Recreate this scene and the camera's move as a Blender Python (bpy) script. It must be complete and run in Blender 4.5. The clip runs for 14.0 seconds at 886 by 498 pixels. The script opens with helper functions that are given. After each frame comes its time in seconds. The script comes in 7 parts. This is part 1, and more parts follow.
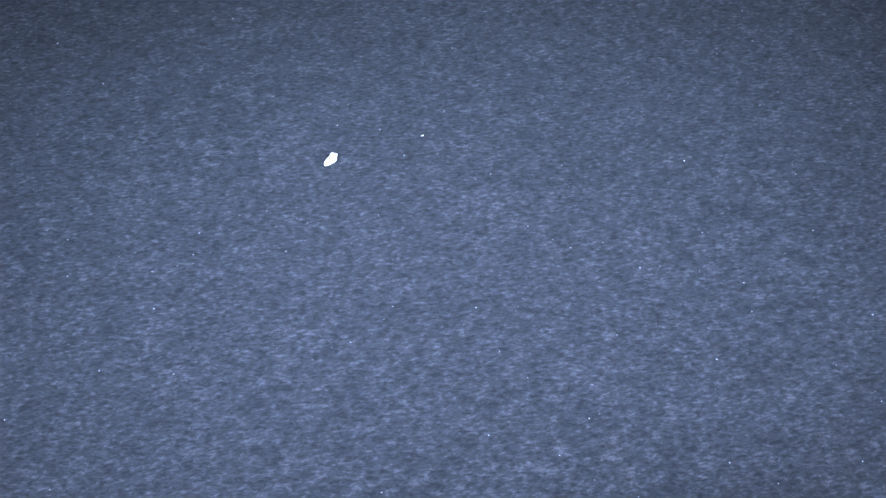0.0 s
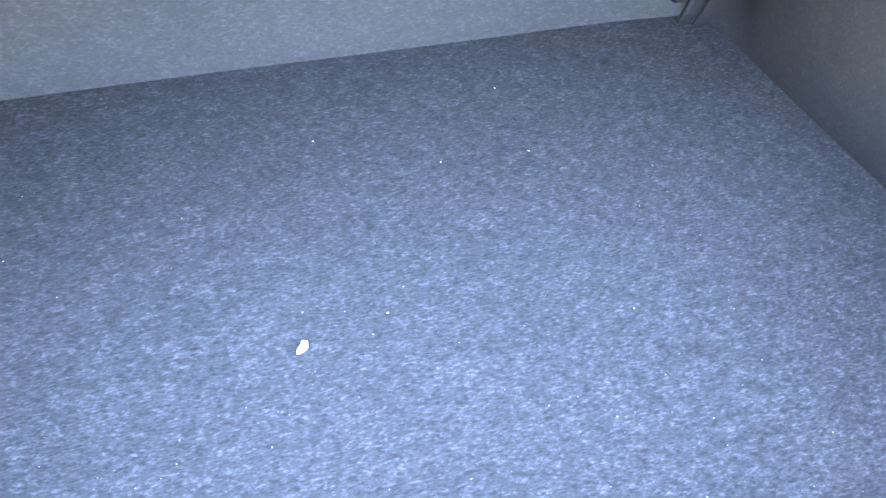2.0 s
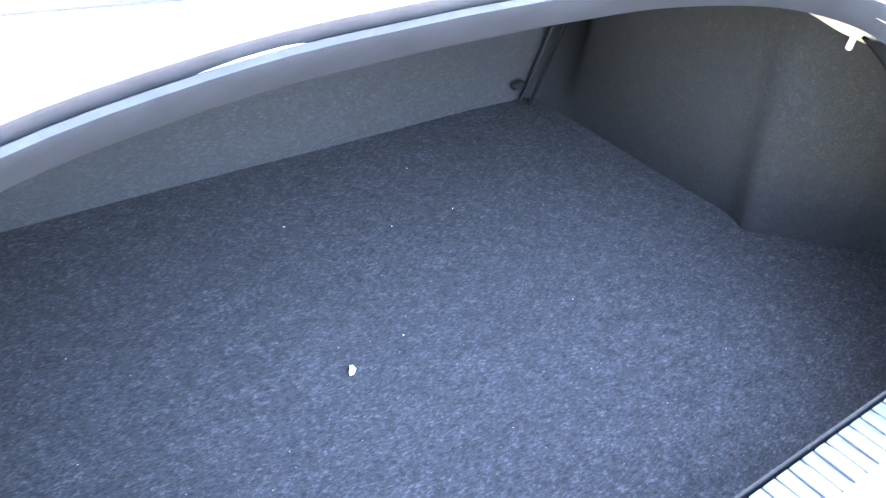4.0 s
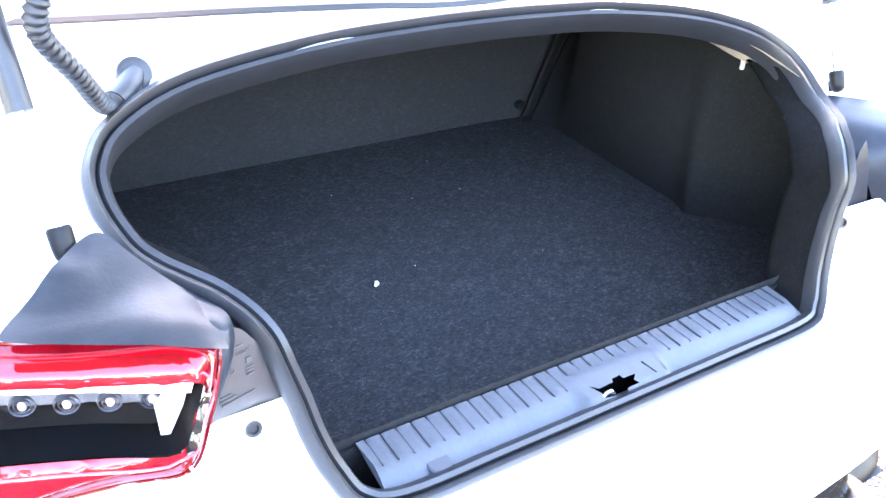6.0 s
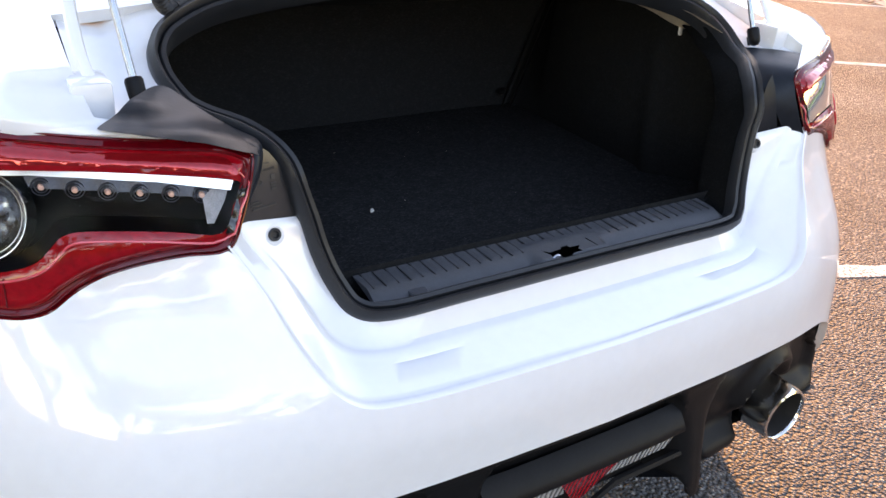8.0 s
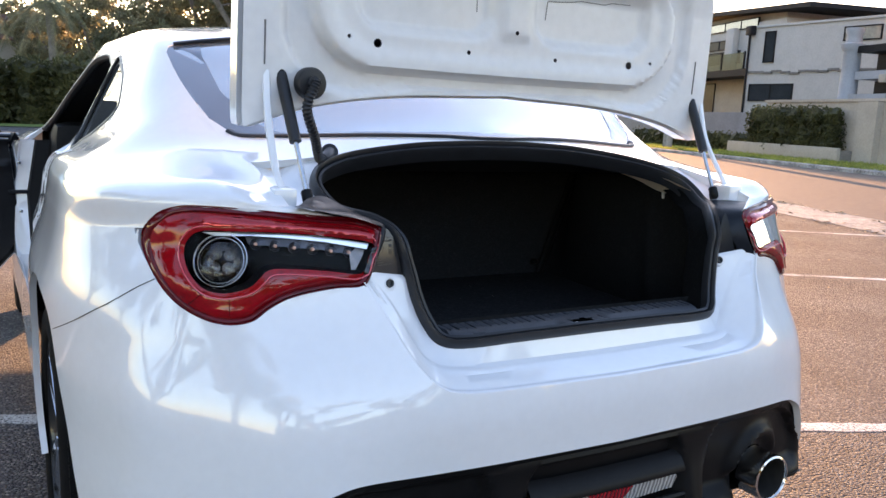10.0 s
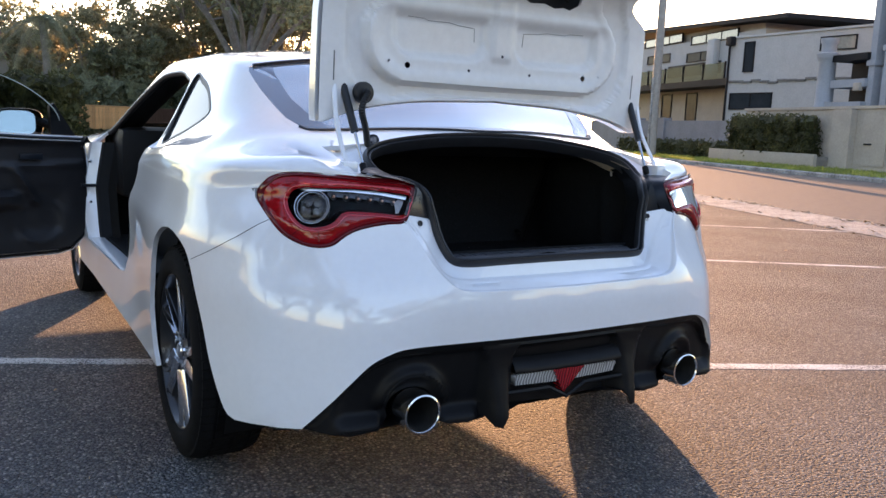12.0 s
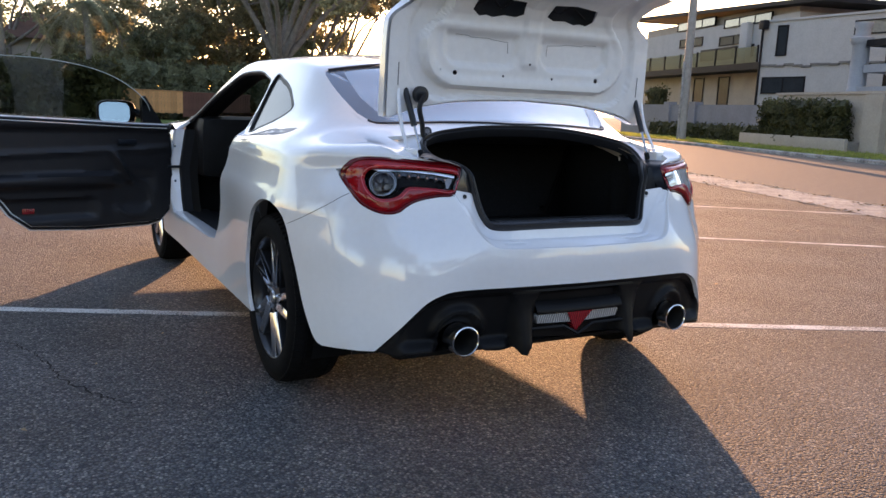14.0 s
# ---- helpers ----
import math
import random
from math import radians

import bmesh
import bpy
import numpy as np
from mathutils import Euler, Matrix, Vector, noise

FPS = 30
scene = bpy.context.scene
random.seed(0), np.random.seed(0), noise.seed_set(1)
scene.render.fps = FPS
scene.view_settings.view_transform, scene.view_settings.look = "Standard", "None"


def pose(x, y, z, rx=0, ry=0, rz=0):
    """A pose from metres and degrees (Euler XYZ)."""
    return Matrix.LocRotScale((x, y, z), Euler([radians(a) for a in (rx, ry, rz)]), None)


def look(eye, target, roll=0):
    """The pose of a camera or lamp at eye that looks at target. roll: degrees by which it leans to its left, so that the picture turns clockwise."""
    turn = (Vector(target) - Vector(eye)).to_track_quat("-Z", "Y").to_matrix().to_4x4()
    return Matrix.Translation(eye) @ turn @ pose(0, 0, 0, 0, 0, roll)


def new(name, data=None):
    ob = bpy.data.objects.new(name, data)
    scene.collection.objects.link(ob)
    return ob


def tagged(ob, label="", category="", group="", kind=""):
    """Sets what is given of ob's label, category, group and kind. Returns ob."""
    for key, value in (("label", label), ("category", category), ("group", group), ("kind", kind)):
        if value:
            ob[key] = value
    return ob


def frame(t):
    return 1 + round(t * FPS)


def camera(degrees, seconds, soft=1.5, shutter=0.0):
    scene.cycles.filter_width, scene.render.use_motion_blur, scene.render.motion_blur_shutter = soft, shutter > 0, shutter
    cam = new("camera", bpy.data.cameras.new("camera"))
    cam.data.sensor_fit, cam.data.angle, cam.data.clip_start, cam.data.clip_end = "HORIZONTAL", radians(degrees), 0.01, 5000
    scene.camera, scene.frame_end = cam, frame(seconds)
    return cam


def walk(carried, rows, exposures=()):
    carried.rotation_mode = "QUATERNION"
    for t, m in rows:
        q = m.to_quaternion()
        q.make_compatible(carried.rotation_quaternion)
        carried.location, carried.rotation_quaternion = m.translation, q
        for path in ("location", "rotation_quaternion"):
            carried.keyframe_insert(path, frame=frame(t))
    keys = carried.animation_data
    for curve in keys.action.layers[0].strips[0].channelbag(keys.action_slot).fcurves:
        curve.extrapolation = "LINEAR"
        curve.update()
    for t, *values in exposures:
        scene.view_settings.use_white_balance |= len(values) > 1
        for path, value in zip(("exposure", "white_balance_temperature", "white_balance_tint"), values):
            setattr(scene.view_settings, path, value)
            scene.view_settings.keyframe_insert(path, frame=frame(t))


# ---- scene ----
cam = camera(57.8, 14.0, shutter=0.12)
PATH = [
    (0, (-0.026, 0.262, 1.024), (0.132, 1.415, -0.602), 1.1),
    (0.5, (-0.020, 0.276, 1.037), (0.138, 1.466, -0.563), 1.2),
    (1, (-0.020, 0.352, 1.008), (0.268, 1.553, -0.564), 3.7),
    (1.5, (-0.052, 0.368, 1.039), (0.424, 1.623, -0.445), 3.4),
    (2, (-0.083, 0.276, 1.055), (0.373, 1.644, -0.331), 2.4),
    (2.2, (-0.097, 0.242, 1.063), (0.355, 1.660, -0.273), 2.0),
    (4.3, (-0.388, 0.155, 1.133), (0.677, 1.415, 0.002), 4.9),
    (4.5, (-0.401, 0.132, 1.133), (0.681, 1.386, 0.014), 5.1),
    (4.7, (-0.423, 0.087, 1.133), (0.653, 1.349, 0.015), 5.3),
    (5, (-0.451, 0.021, 1.16), (0.587, 1.317, 0.046), 5.5),
    (5.5, (-0.494, -0.075, 1.195), (0.487, 1.304, 0.13), 4.7),
    (6, (-0.524, -0.151, 1.207), (0.431, 1.257, 0.157), 4.5),
    (6.5, (-0.523, -0.201, 1.193), (0.424, 1.209, 0.138), 4.3),
    (7, (-0.514, -0.244, 1.183), (0.425, 1.18, 0.138), 3.8),
    (7.5, (-0.567, -0.3, 1.152), (0.378, 1.14, 0.135), 3.9),
    (8, (-0.647, -0.41, 1.125), (0.339, 1.068, 0.207), 4.5),
    (8.5, (-0.682, -0.534, 1.107), (0.32, 1.004, 0.314), 4.7),
    (9, (-0.742, -0.648, 1.082), (0.216, 0.971, 0.404), 4.8),
    (9.2, (-0.778, -0.67, 1.067), (0.179, 0.991, 0.497), 4.3),
    (11.3, (-1.214, -1.236, 0.983), (-0.191, 0.461, 0.713), 2.4),
    (11.5, (-1.249, -1.282, 0.977), (-0.216, 0.408, 0.7), 2.5),
    (12, (-1.335, -1.421, 0.995), (-0.329, 0.278, 0.679), 2.4),
    (12.5, (-1.429, -1.556, 1.002), (-0.471, 0.166, 0.661), 2.7),
    (13, (-1.563, -1.669, 1.007), (-0.553, 0.025, 0.674), 3.1),
    (13.5, (-1.623, -1.807, 1.012), (-0.614, -0.113, 0.677), 2.9),
    (14, (-1.664, -1.919, 1.037), (-0.723, -0.191, 0.677), 2.5),
]
EXPOSURES = (
    (0.0, 7.17, 6900, 33), (0.5, 7.7, 6900, 33), (1.0, 7.82, 6900, 33), (1.5, 8.15, 6900, 33), (2.2, 8.67, 6900, 33), (4.3, 7.72, 6900, 32), (5.0, 7.77, 6900, 30), (5.6, 7.12, 6900, 30), (6.0, 6.32, 6900, 31),
    (6.4, 4.5, 7000, 33), (7.0, 3.58, 7400, 34), (8.0, 3.3, 8100, 31), (9.0, 2.87, 7600, 28), (11.5, 2.64, 6750, 28), (12.5, 2.24, 6750, 28), (14.0, 2.18, 6900, 29))
walk(cam, [(t, look(eye, target, roll)) for t, eye, target, roll in PATH], EXPOSURES)

# ---- light ----
SUN_AZ, SUN_EL = 32.0, 6.8           # degrees: clockwise from +y, above the horizon
world = bpy.data.worlds.new("sky")
scene.world = world
world.use_nodes = True
wn = world.node_tree
wn.nodes.clear()
sky = wn.nodes.new("ShaderNodeTexSky")
sky.sky_type, sky.sun_disc = "NISHITA", False
sky.sun_elevation, sky.sun_rotation = radians(SUN_EL), radians(SUN_AZ)
sky.air_density, sky.dust_density, sky.ozone_density = 1.0, 0.6, 1.5
bg = wn.nodes.new("ShaderNodeBackground")
bg.inputs["Strength"].default_value = 0.15
wo = wn.nodes.new("ShaderNodeOutputWorld")
wn.links.new(sky.outputs[0], bg.inputs[0])
wn.links.new(bg.outputs[0], wo.inputs[0])

sun = new("sun", bpy.data.lights.new("sun", "SUN"))
sun.data.energy, sun.data.angle, sun.data.color = 3.0, radians(0.6), (1.0, 0.575, 0.265)
sdir = Vector((math.sin(radians(SUN_AZ)) * math.cos(radians(SUN_EL)), math.cos(radians(SUN_AZ)) * math.cos(radians(SUN_EL)), math.sin(radians(SUN_EL))))
sun.matrix_world = look(sdir * 60, (0, 0, 0))

# ---- materials ----


def mat(name, color, rough=0.5, metal=0.0, coat=0.0, vary=0.0, scale=20.0, bump=0.0, bump_scale=200.0, trans=0.0, ior=1.45, spec=0.5, second=None, per_piece=0.0):
    """A principled material with two-scale colour variation and fine relief, in metres."""
    m = bpy.data.materials.new(name)
    m.use_nodes = True
    nt = m.node_tree
    b = nt.nodes["Principled BSDF"]
    b.inputs["Roughness"].default_value = rough
    b.inputs["Metallic"].default_value = metal
    b.inputs["Coat Weight"].default_value = coat
    b.inputs["Coat Roughness"].default_value = 0.03
    b.inputs["Transmission Weight"].default_value = trans
    b.inputs["IOR"].default_value = ior
    b.inputs["Specular IOR Level"].default_value = spec
    b.inputs["Base Color"].default_value = (*color, 1)
    co = nt.nodes.new("ShaderNodeTexCoord")
    if vary > 0 or second:
        n1 = nt.nodes.new("ShaderNodeTexNoise")
        n1.inputs["Scale"].default_value, n1.inputs["Detail"].default_value = scale, 6
        n2 = nt.nodes.new("ShaderNodeTexNoise")
        n2.inputs["Scale"].default_value, n2.inputs["Detail"].default_value = scale * 9.0, 3
        nt.links.new(co.outputs["Object"], n1.inputs["Vector"])
        nt.links.new(co.outputs["Object"], n2.inputs["Vector"])
        add = nt.nodes.new("ShaderNodeMath")
        add.operation = "MULTIPLY_ADD"
        add.inputs[1].default_value, add.inputs[2].default_value = 0.5, 0.0
        mixv = nt.nodes.new("ShaderNodeMath")
        mixv.operation = "MULTIPLY_ADD"
        mixv.inputs[1].default_value = 0.5
        nt.links.new(n2.outputs["Fac"], add.inputs[0])
        nt.links.new(n1.outputs["Fac"], mixv.inputs[0])
        nt.links.new(add.outputs[0], mixv.inputs[2])
        ramp = nt.nodes.new("ShaderNodeValToRGB")
        lo = [c * (1 - vary) for c in color]
        hi = [min(1, c * (1 + vary)) for c in (second or color)]
        ramp.color_ramp.elements[0].position, ramp.color_ramp.elements[1].position = 0.36, 0.64
        ramp.color_ramp.elements[0].color, ramp.color_ramp.elements[1].color = (*lo, 1), (*hi, 1)
        nt.links.new(mixv.outputs[0], ramp.inputs[0])
        out = ramp.outputs[0]
        if per_piece:
            info = nt.nodes.new("ShaderNodeObjectInfo")
            hsv = nt.nodes.new("ShaderNodeHueSaturation")
            mr = nt.nodes.new("ShaderNodeMapRange")
            mr.inputs["To Min"].default_value, mr.inputs["To Max"].default_value = 1 - per_piece, 1 + per_piece
            nt.links.new(info.outputs["Random"], mr.inputs["Value"])
            nt.links.new(mr.outputs[0], hsv.inputs["Value"])
            nt.links.new(out, hsv.inputs["Color"])
            out = hsv.outputs[0]
        nt.links.new(out, b.inputs["Base Color"])
    if bump > 0:
        nb = nt.nodes.new("ShaderNodeTexNoise")
        nb.inputs["Scale"].default_value, nb.inputs["Detail"].default_value = bump_scale, 4
        nt.links.new(co.outputs["Object"], nb.inputs["Vector"])
        bp = nt.nodes.new("ShaderNodeBump")
        bp.inputs["Strength"].default_value, bp.inputs["Distance"].default_value = bump, 1.0 / bump_scale
        nt.links.new(nb.outputs["Fac"], bp.inputs["Height"])
        nt.links.new(bp.outputs[0], b.inputs["Normal"])
    return m


M_WHITE = mat("white_car_paint", (0.79, 0.80, 0.82), 0.28, coat=1.0, vary=0.02, scale=6)
M_WHITE.node_tree.nodes["Principled BSDF"].inputs["Coat IOR"].default_value = 1.65
M_LIDIN = mat("white_inner_paint", (0.80, 0.79, 0.78), 0.42, coat=0.3, vary=0.04, scale=5)
M_PLASTIC = mat("black_textured_plastic", (0.0070, 0.0070, 0.0078), 0.42, spec=0.18, vary=0.2, scale=30, bump=0.25, bump_scale=1500)
M_SATIN = mat("satin_black_sheet", (0.011, 0.0145, 0.020), 0.32, vary=0.15, scale=12, bump=0.04, bump_scale=300, spec=0.22)
M_RUBBER = mat("black_rubber", (0.0140, 0.0155, 0.0188), 0.42, vary=0.2, scale=40, bump=0.1, bump_scale=600)
M_TYRE = mat("tyre_rubber", (0.008, 0.008, 0.0085), 0.85, spec=0.08, vary=0.25, scale=25, bump=0.2, bump_scale=500)
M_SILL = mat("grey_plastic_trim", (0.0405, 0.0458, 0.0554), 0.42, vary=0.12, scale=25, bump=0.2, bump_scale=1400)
M_CHROME = mat("chrome", (0.75, 0.74, 0.72), 0.12, metal=1.0, vary=0.05, scale=30)
M_STEEL = mat("burnt_steel", (0.35, 0.33, 0.30), 0.3, metal=1.0, vary=0.3, scale=40)
M_RIM = mat("machined_alloy", (0.62, 0.63, 0.65), 0.22, metal=1.0, vary=0.05, scale=50)
M_RIMDARK = mat("gunmetal_paint", (0.022, 0.023, 0.026), 0.35, metal=0.4, coat=0.5, vary=0.1, scale=40)
M_SPOKE = mat("polished_gunmetal", (0.74, 0.76, 0.80), 0.16, metal=1.0, vary=0.08, scale=40)
M_SOOT = mat("sooty_pipe", (0.012, 0.011, 0.010), 0.8, vary=0.4, scale=60)
# part metal, added so the pane mirrors the sky brighter than plain glass
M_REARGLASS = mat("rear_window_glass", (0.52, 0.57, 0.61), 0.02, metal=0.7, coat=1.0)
M_TINT = mat("sky_mirroring_tinted_glass", (0.06, 0.072, 0.078), 0.015)
M_FRIT = mat("dark_glass_print", (0.21, 0.24, 0.285), 0.05, metal=0.5, coat=1.0)
M_CLEAR = mat("clear_lens", (0.90, 0.92, 0.93), 0.03, trans=1.0, ior=1.12)
M_LAMPIN = mat("lamp_chrome", (0.70, 0.71, 0.72), 0.14, metal=1.0, vary=0.05, scale=60)
M_LAMPDARK = mat("lamp_dark_bezel", (0.003, 0.003, 0.0034), 0.3, vary=0.2, scale=40, spec=0.05)
M_INTERIOR = mat("dark_cabin_trim", (0.0065, 0.0068, 0.0075), 0.55, vary=0.25, scale=20, bump=0.2, bump_scale=400, spec=0.22)
M_ROD = mat("steel_rod", (0.5, 0.52, 0.55), 0.25, metal=1.0, vary=0.05, scale=60)
M_CRUMB = mat("white_crumb", (0.82, 0.80, 0.75), 0.8, vary=0.1, scale=300, bump=0.3, bump_scale=600)


def pane_mat(name, tint, gloss):
    """Thin tinted glass: straight through, with a weak mirror gloss."""
    m = bpy.data.materials.new(name)
    m.use_nodes = True
    nt = m.node_tree
    tr, gl, mx = nt.nodes.new("ShaderNodeBsdfTransparent"), nt.nodes.new("ShaderNodeBsdfGlossy"), nt.nodes.new("ShaderNodeMixShader")
    tr.inputs["Color"].default_value = (*tint, 1)
    gl.inputs["Roughness"].default_value = 0.02
    mx.inputs[0].default_value = gloss
    nt.links.new(tr.outputs[0], mx.inputs[1])
    nt.links.new(gl.outputs[0], mx.inputs[2])
    nt.links.new(mx.outputs[0], nt.nodes["Material Output"].inputs["Surface"])
    return m


M_GLASS = pane_mat("window_glass", (0.80, 0.84, 0.83), 0.05)
M_SMOKE = pane_mat("smoked_window_glass", (0.30, 0.33, 0.33), 0.06)
M_SCREEN = pane_mat("windscreen_glass", (0.42, 0.47, 0.45), 0.05)


def worn_mat(name, paint, below):
    """Road paint worn through to the stones below it."""
    m = bpy.data.materials.new(name)
    m.use_nodes = True
    nt = m.node_tree
    b = nt.nodes["Principled BSDF"]
    b.inputs["Roughness"].default_value = 0.8
    co = nt.nodes.new("ShaderNodeTexCoord")
    fine = nt.nodes.new("ShaderNodeTexNoise")
    fine.inputs["Scale"].default_value, fine.inputs["Detail"].default_value, fine.inputs["Roughness"].default_value = 90.0, 5, 0.75
    wide = nt.nodes.new("ShaderNodeTexNoise")
    wide.inputs["Scale"].default_value, wide.inputs["Detail"].default_value = 3.0, 3
    nt.links.new(co.outputs["Object"], fine.inputs["Vector"])
    nt.links.new(co.outputs["Object"], wide.inputs["Vector"])
    add = nt.nodes.new("ShaderNodeMath")
    add.operation = "MULTIPLY_ADD"
    add.inputs[1].default_value = 0.5
    nt.links.new(wide.outputs["Fac"], add.inputs[0])
    nt.links.new(fine.outputs["Fac"], add.inputs[2])
    ramp = nt.nodes.new("ShaderNodeValToRGB")
    ramp.color_ramp.elements[0].position, ramp.color_ramp.elements[1].position = 0.66, 0.78
    ramp.color_ramp.elements[0].color, ramp.color_ramp.elements[1].color = (*below, 1), (*paint, 1)
    nt.links.new(add.outputs[0], ramp.inputs[0])
    nt.links.new(ramp.outputs[0], b.inputs["Base Color"])
    bp = nt.nodes.new("ShaderNodeBump")
    bp.inputs["Strength"].default_value, bp.inputs["Distance"].default_value = 0.4, 0.006
    nt.links.new(fine.outputs["Fac"], bp.inputs["Height"])
    nt.links.new(bp.outputs[0], b.inputs["Normal"])
    return m


def carpet_mat(name, dark, light, scale, specks=0.0):
    """Needle-felt carpet: matted fibres of dark and light wool in clumps, with a fuzzy relief and stray pale hairs."""
    m = bpy.data.materials.new(name)
    m.use_nodes = True
    nt = m.node_tree
    b = nt.nodes["Principled BSDF"]
    b.inputs["Roughness"].default_value = 1.0
    b.inputs["Specular IOR Level"].default_value = 0.05
    co = nt.nodes.new("ShaderNodeTexCoord")
    total = None
    for sc, stretch, turn, weight, detail in ((scale, 0.40, 0.4, 0.34, 3), (scale * 1.15, 0.40, 1.6, 0.34, 3), (scale * 0.28, 0.8, 2.6, 0.22, 4), (scale * 0.08, 1.0, 0.0, 0.10, 3)):
        mp = nt.nodes.new("ShaderNodeMapping")
        mp.inputs["Scale"].default_value = (stretch, 1.0, 1.0)
        mp.inputs["Rotation"].default_value = (0.0, 0.0, turn)
        nz = nt.nodes.new("ShaderNodeTexNoise")
        nz.inputs["Scale"].default_value, nz.inputs["Detail"].default_value, nz.inputs["Roughness"].default_value = sc, detail, 0.65
        nz.inputs["Distortion"].default_value = 0.6
        nt.links.new(co.outputs["Object"], mp.inputs[0])
        nt.links.new(mp.outputs[0], nz.inputs["Vector"])
        ma = nt.nodes.new("ShaderNodeMath")
        ma.operation = "MULTIPLY_ADD"
        ma.inputs[1].default_value = weight
        nt.links.new(nz.outputs["Fac"], ma.inputs[0])
        if total is None:
            ma.inputs[2].default_value = 0.0
        else:
            nt.links.new(total, ma.inputs[2])
        total = ma.outputs[0]
    ramp = nt.nodes.new("ShaderNodeValToRGB")
    ramp.color_ramp.elements[0].position, ramp.color_ramp.elements[1].position = 0.41, 0.64
    ramp.color_ramp.elements[0].color, ramp.color_ramp.elements[1].color = (*dark, 1), (*light, 1)
    middle = ramp.color_ramp.elements.new(0.52)
    middle.color = (*[d * 0.76 + l * 0.24 for d, l in zip(dark, light)], 1)
    nt.links.new(total, ramp.inputs[0])
    out = ramp.outputs[0]
    if specks:
        hair = nt.nodes.new("ShaderNodeTexNoise")
        hair.inputs["Scale"].default_value, hair.inputs["Detail"].default_value = scale * 0.9, 1
        nt.links.new(co.outputs["Object"], hair.inputs["Vector"])
        th = nt.nodes.new("ShaderNodeMapRange")
        th.inputs["From Min"].default_value, th.inputs["From Max"].default_value = 0.80, 0.84
        th.inputs["To Max"].default_value = specks
        nt.links.new(hair.outputs["Fac"], th.inputs["Value"])
        mx = nt.nodes.new("ShaderNodeMix")
        mx.data_type = "RGBA"
        mx.inputs["B"].default_value = (0.35, 0.36, 0.37, 1)
        nt.links.new(th.outputs[0], mx.inputs["Factor"])
        nt.links.new(out, mx.inputs["A"])
        out = mx.outputs["Result"]
    nt.links.new(out, b.inputs["Base Color"])
    bp = nt.nodes.new("ShaderNodeBump")
    bp.inputs["Strength"].default_value, bp.inputs["Distance"].default_value = 0.35, 0.0015
    nt.links.new(total, bp.inputs["Height"])
    nt.links.new(bp.outputs[0], b.inputs["Normal"])
    return m


M_LINE = worn_mat("worn_white_line_paint", (0.62, 0.61, 0.58), (0.075, 0.070, 0.064))
M_CARPET = carpet_mat("charcoal_felt_carpet", (0.0140, 0.0147, 0.0158), (0.0603, 0.0629, 0.0677), 420.0, 0.8)
M_LINER = carpet_mat("charcoal_felt_liner", (0.0115, 0.0122, 0.0133), (0.0259, 0.0274, 0.0298), 420.0)
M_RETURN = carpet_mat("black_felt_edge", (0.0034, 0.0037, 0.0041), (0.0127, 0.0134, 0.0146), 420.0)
M_SEATBACK = carpet_mat("grey_felt_seat_back", (0.0221, 0.0232, 0.0248), (0.0442, 0.0464, 0.0493), 380.0)

# ---- mesh helpers ----


def thing(name, label, category, at=(0, 0, 0), group="", kind=""):
    ob = new(name)
    ob.empty_display_size = 0.1
    ob.location = at
    return tagged(ob, label, category, group, kind)


def part(name, bm, material, parent, label="", smooth=40, flip=False):
    """Links a bmesh as one mesh object under a thing or a part."""
    if flip:
        bmesh.ops.reverse_faces(bm, faces=bm.faces[:])
    me = bpy.data.meshes.new(name)
    bm.to_mesh(me)
    bm.free()
    if smooth:
        me.polygons.foreach_set("use_smooth", [True] * len(me.polygons))
        me.set_sharp_from_angle(angle=radians(smooth))
    me.materials.append(material)
    ob = new(name, me)
    if parent:
        ob.parent = parent
    if label:
        ob["label"] = label
    return ob


def box_bm(lo, hi, bevel=0.0, m=None, seg=2):
    bm = bmesh.new()
    bmesh.ops.create_cube(bm, size=1)
    for v in bm.verts:
        v.co = Vector([lo[i] + (v.co[i] + 0.5) * (hi[i] - lo[i]) for i in range(3)])
    if bevel:
        bmesh.ops.bevel(bm, geom=bm.edges[:], offset=bevel, segments=seg, affect="EDGES", profile=0.6)
    if m:
        bm.transform(m)
    return bm


def merge(*bms):
    out = bmesh.new()
    for b in bms:
        me = bpy.data.meshes.new("tmp")
        b.to_mesh(me)
        b.free()
        out.from_mesh(me)
        bpy.data.meshes.remove(me)
    return out


def lathe_bm(profile, seg=32, axis="X"):
    """Revolves (radius, along) pairs about an axis; open profile."""
    bm = bmesh.new()
    rings = []
    for r, a in profile:
        ring = []
        for k in range(seg):
            c, s = math.cos(2 * math.pi * k / seg), math.sin(2 * math.pi * k / seg)
            co = {"X": (a, r * c, r * s), "Y": (r * c, a, r * s), "Z": (r * c, r * s, a)}[axis]
            ring.append(bm.verts.new(co))
        rings.append(ring)
    for p, q in zip(rings, rings[1:]):
        for k in range(seg):
            bm.faces.new((p[k], p[(k + 1) % seg], q[(k + 1) % seg], q[k]))
    bmesh.ops.remove_doubles(bm, verts=bm.verts[:], dist=1e-6)
    bmesh.ops.recalc_face_normals(bm, faces=bm.faces[:])
    return bm


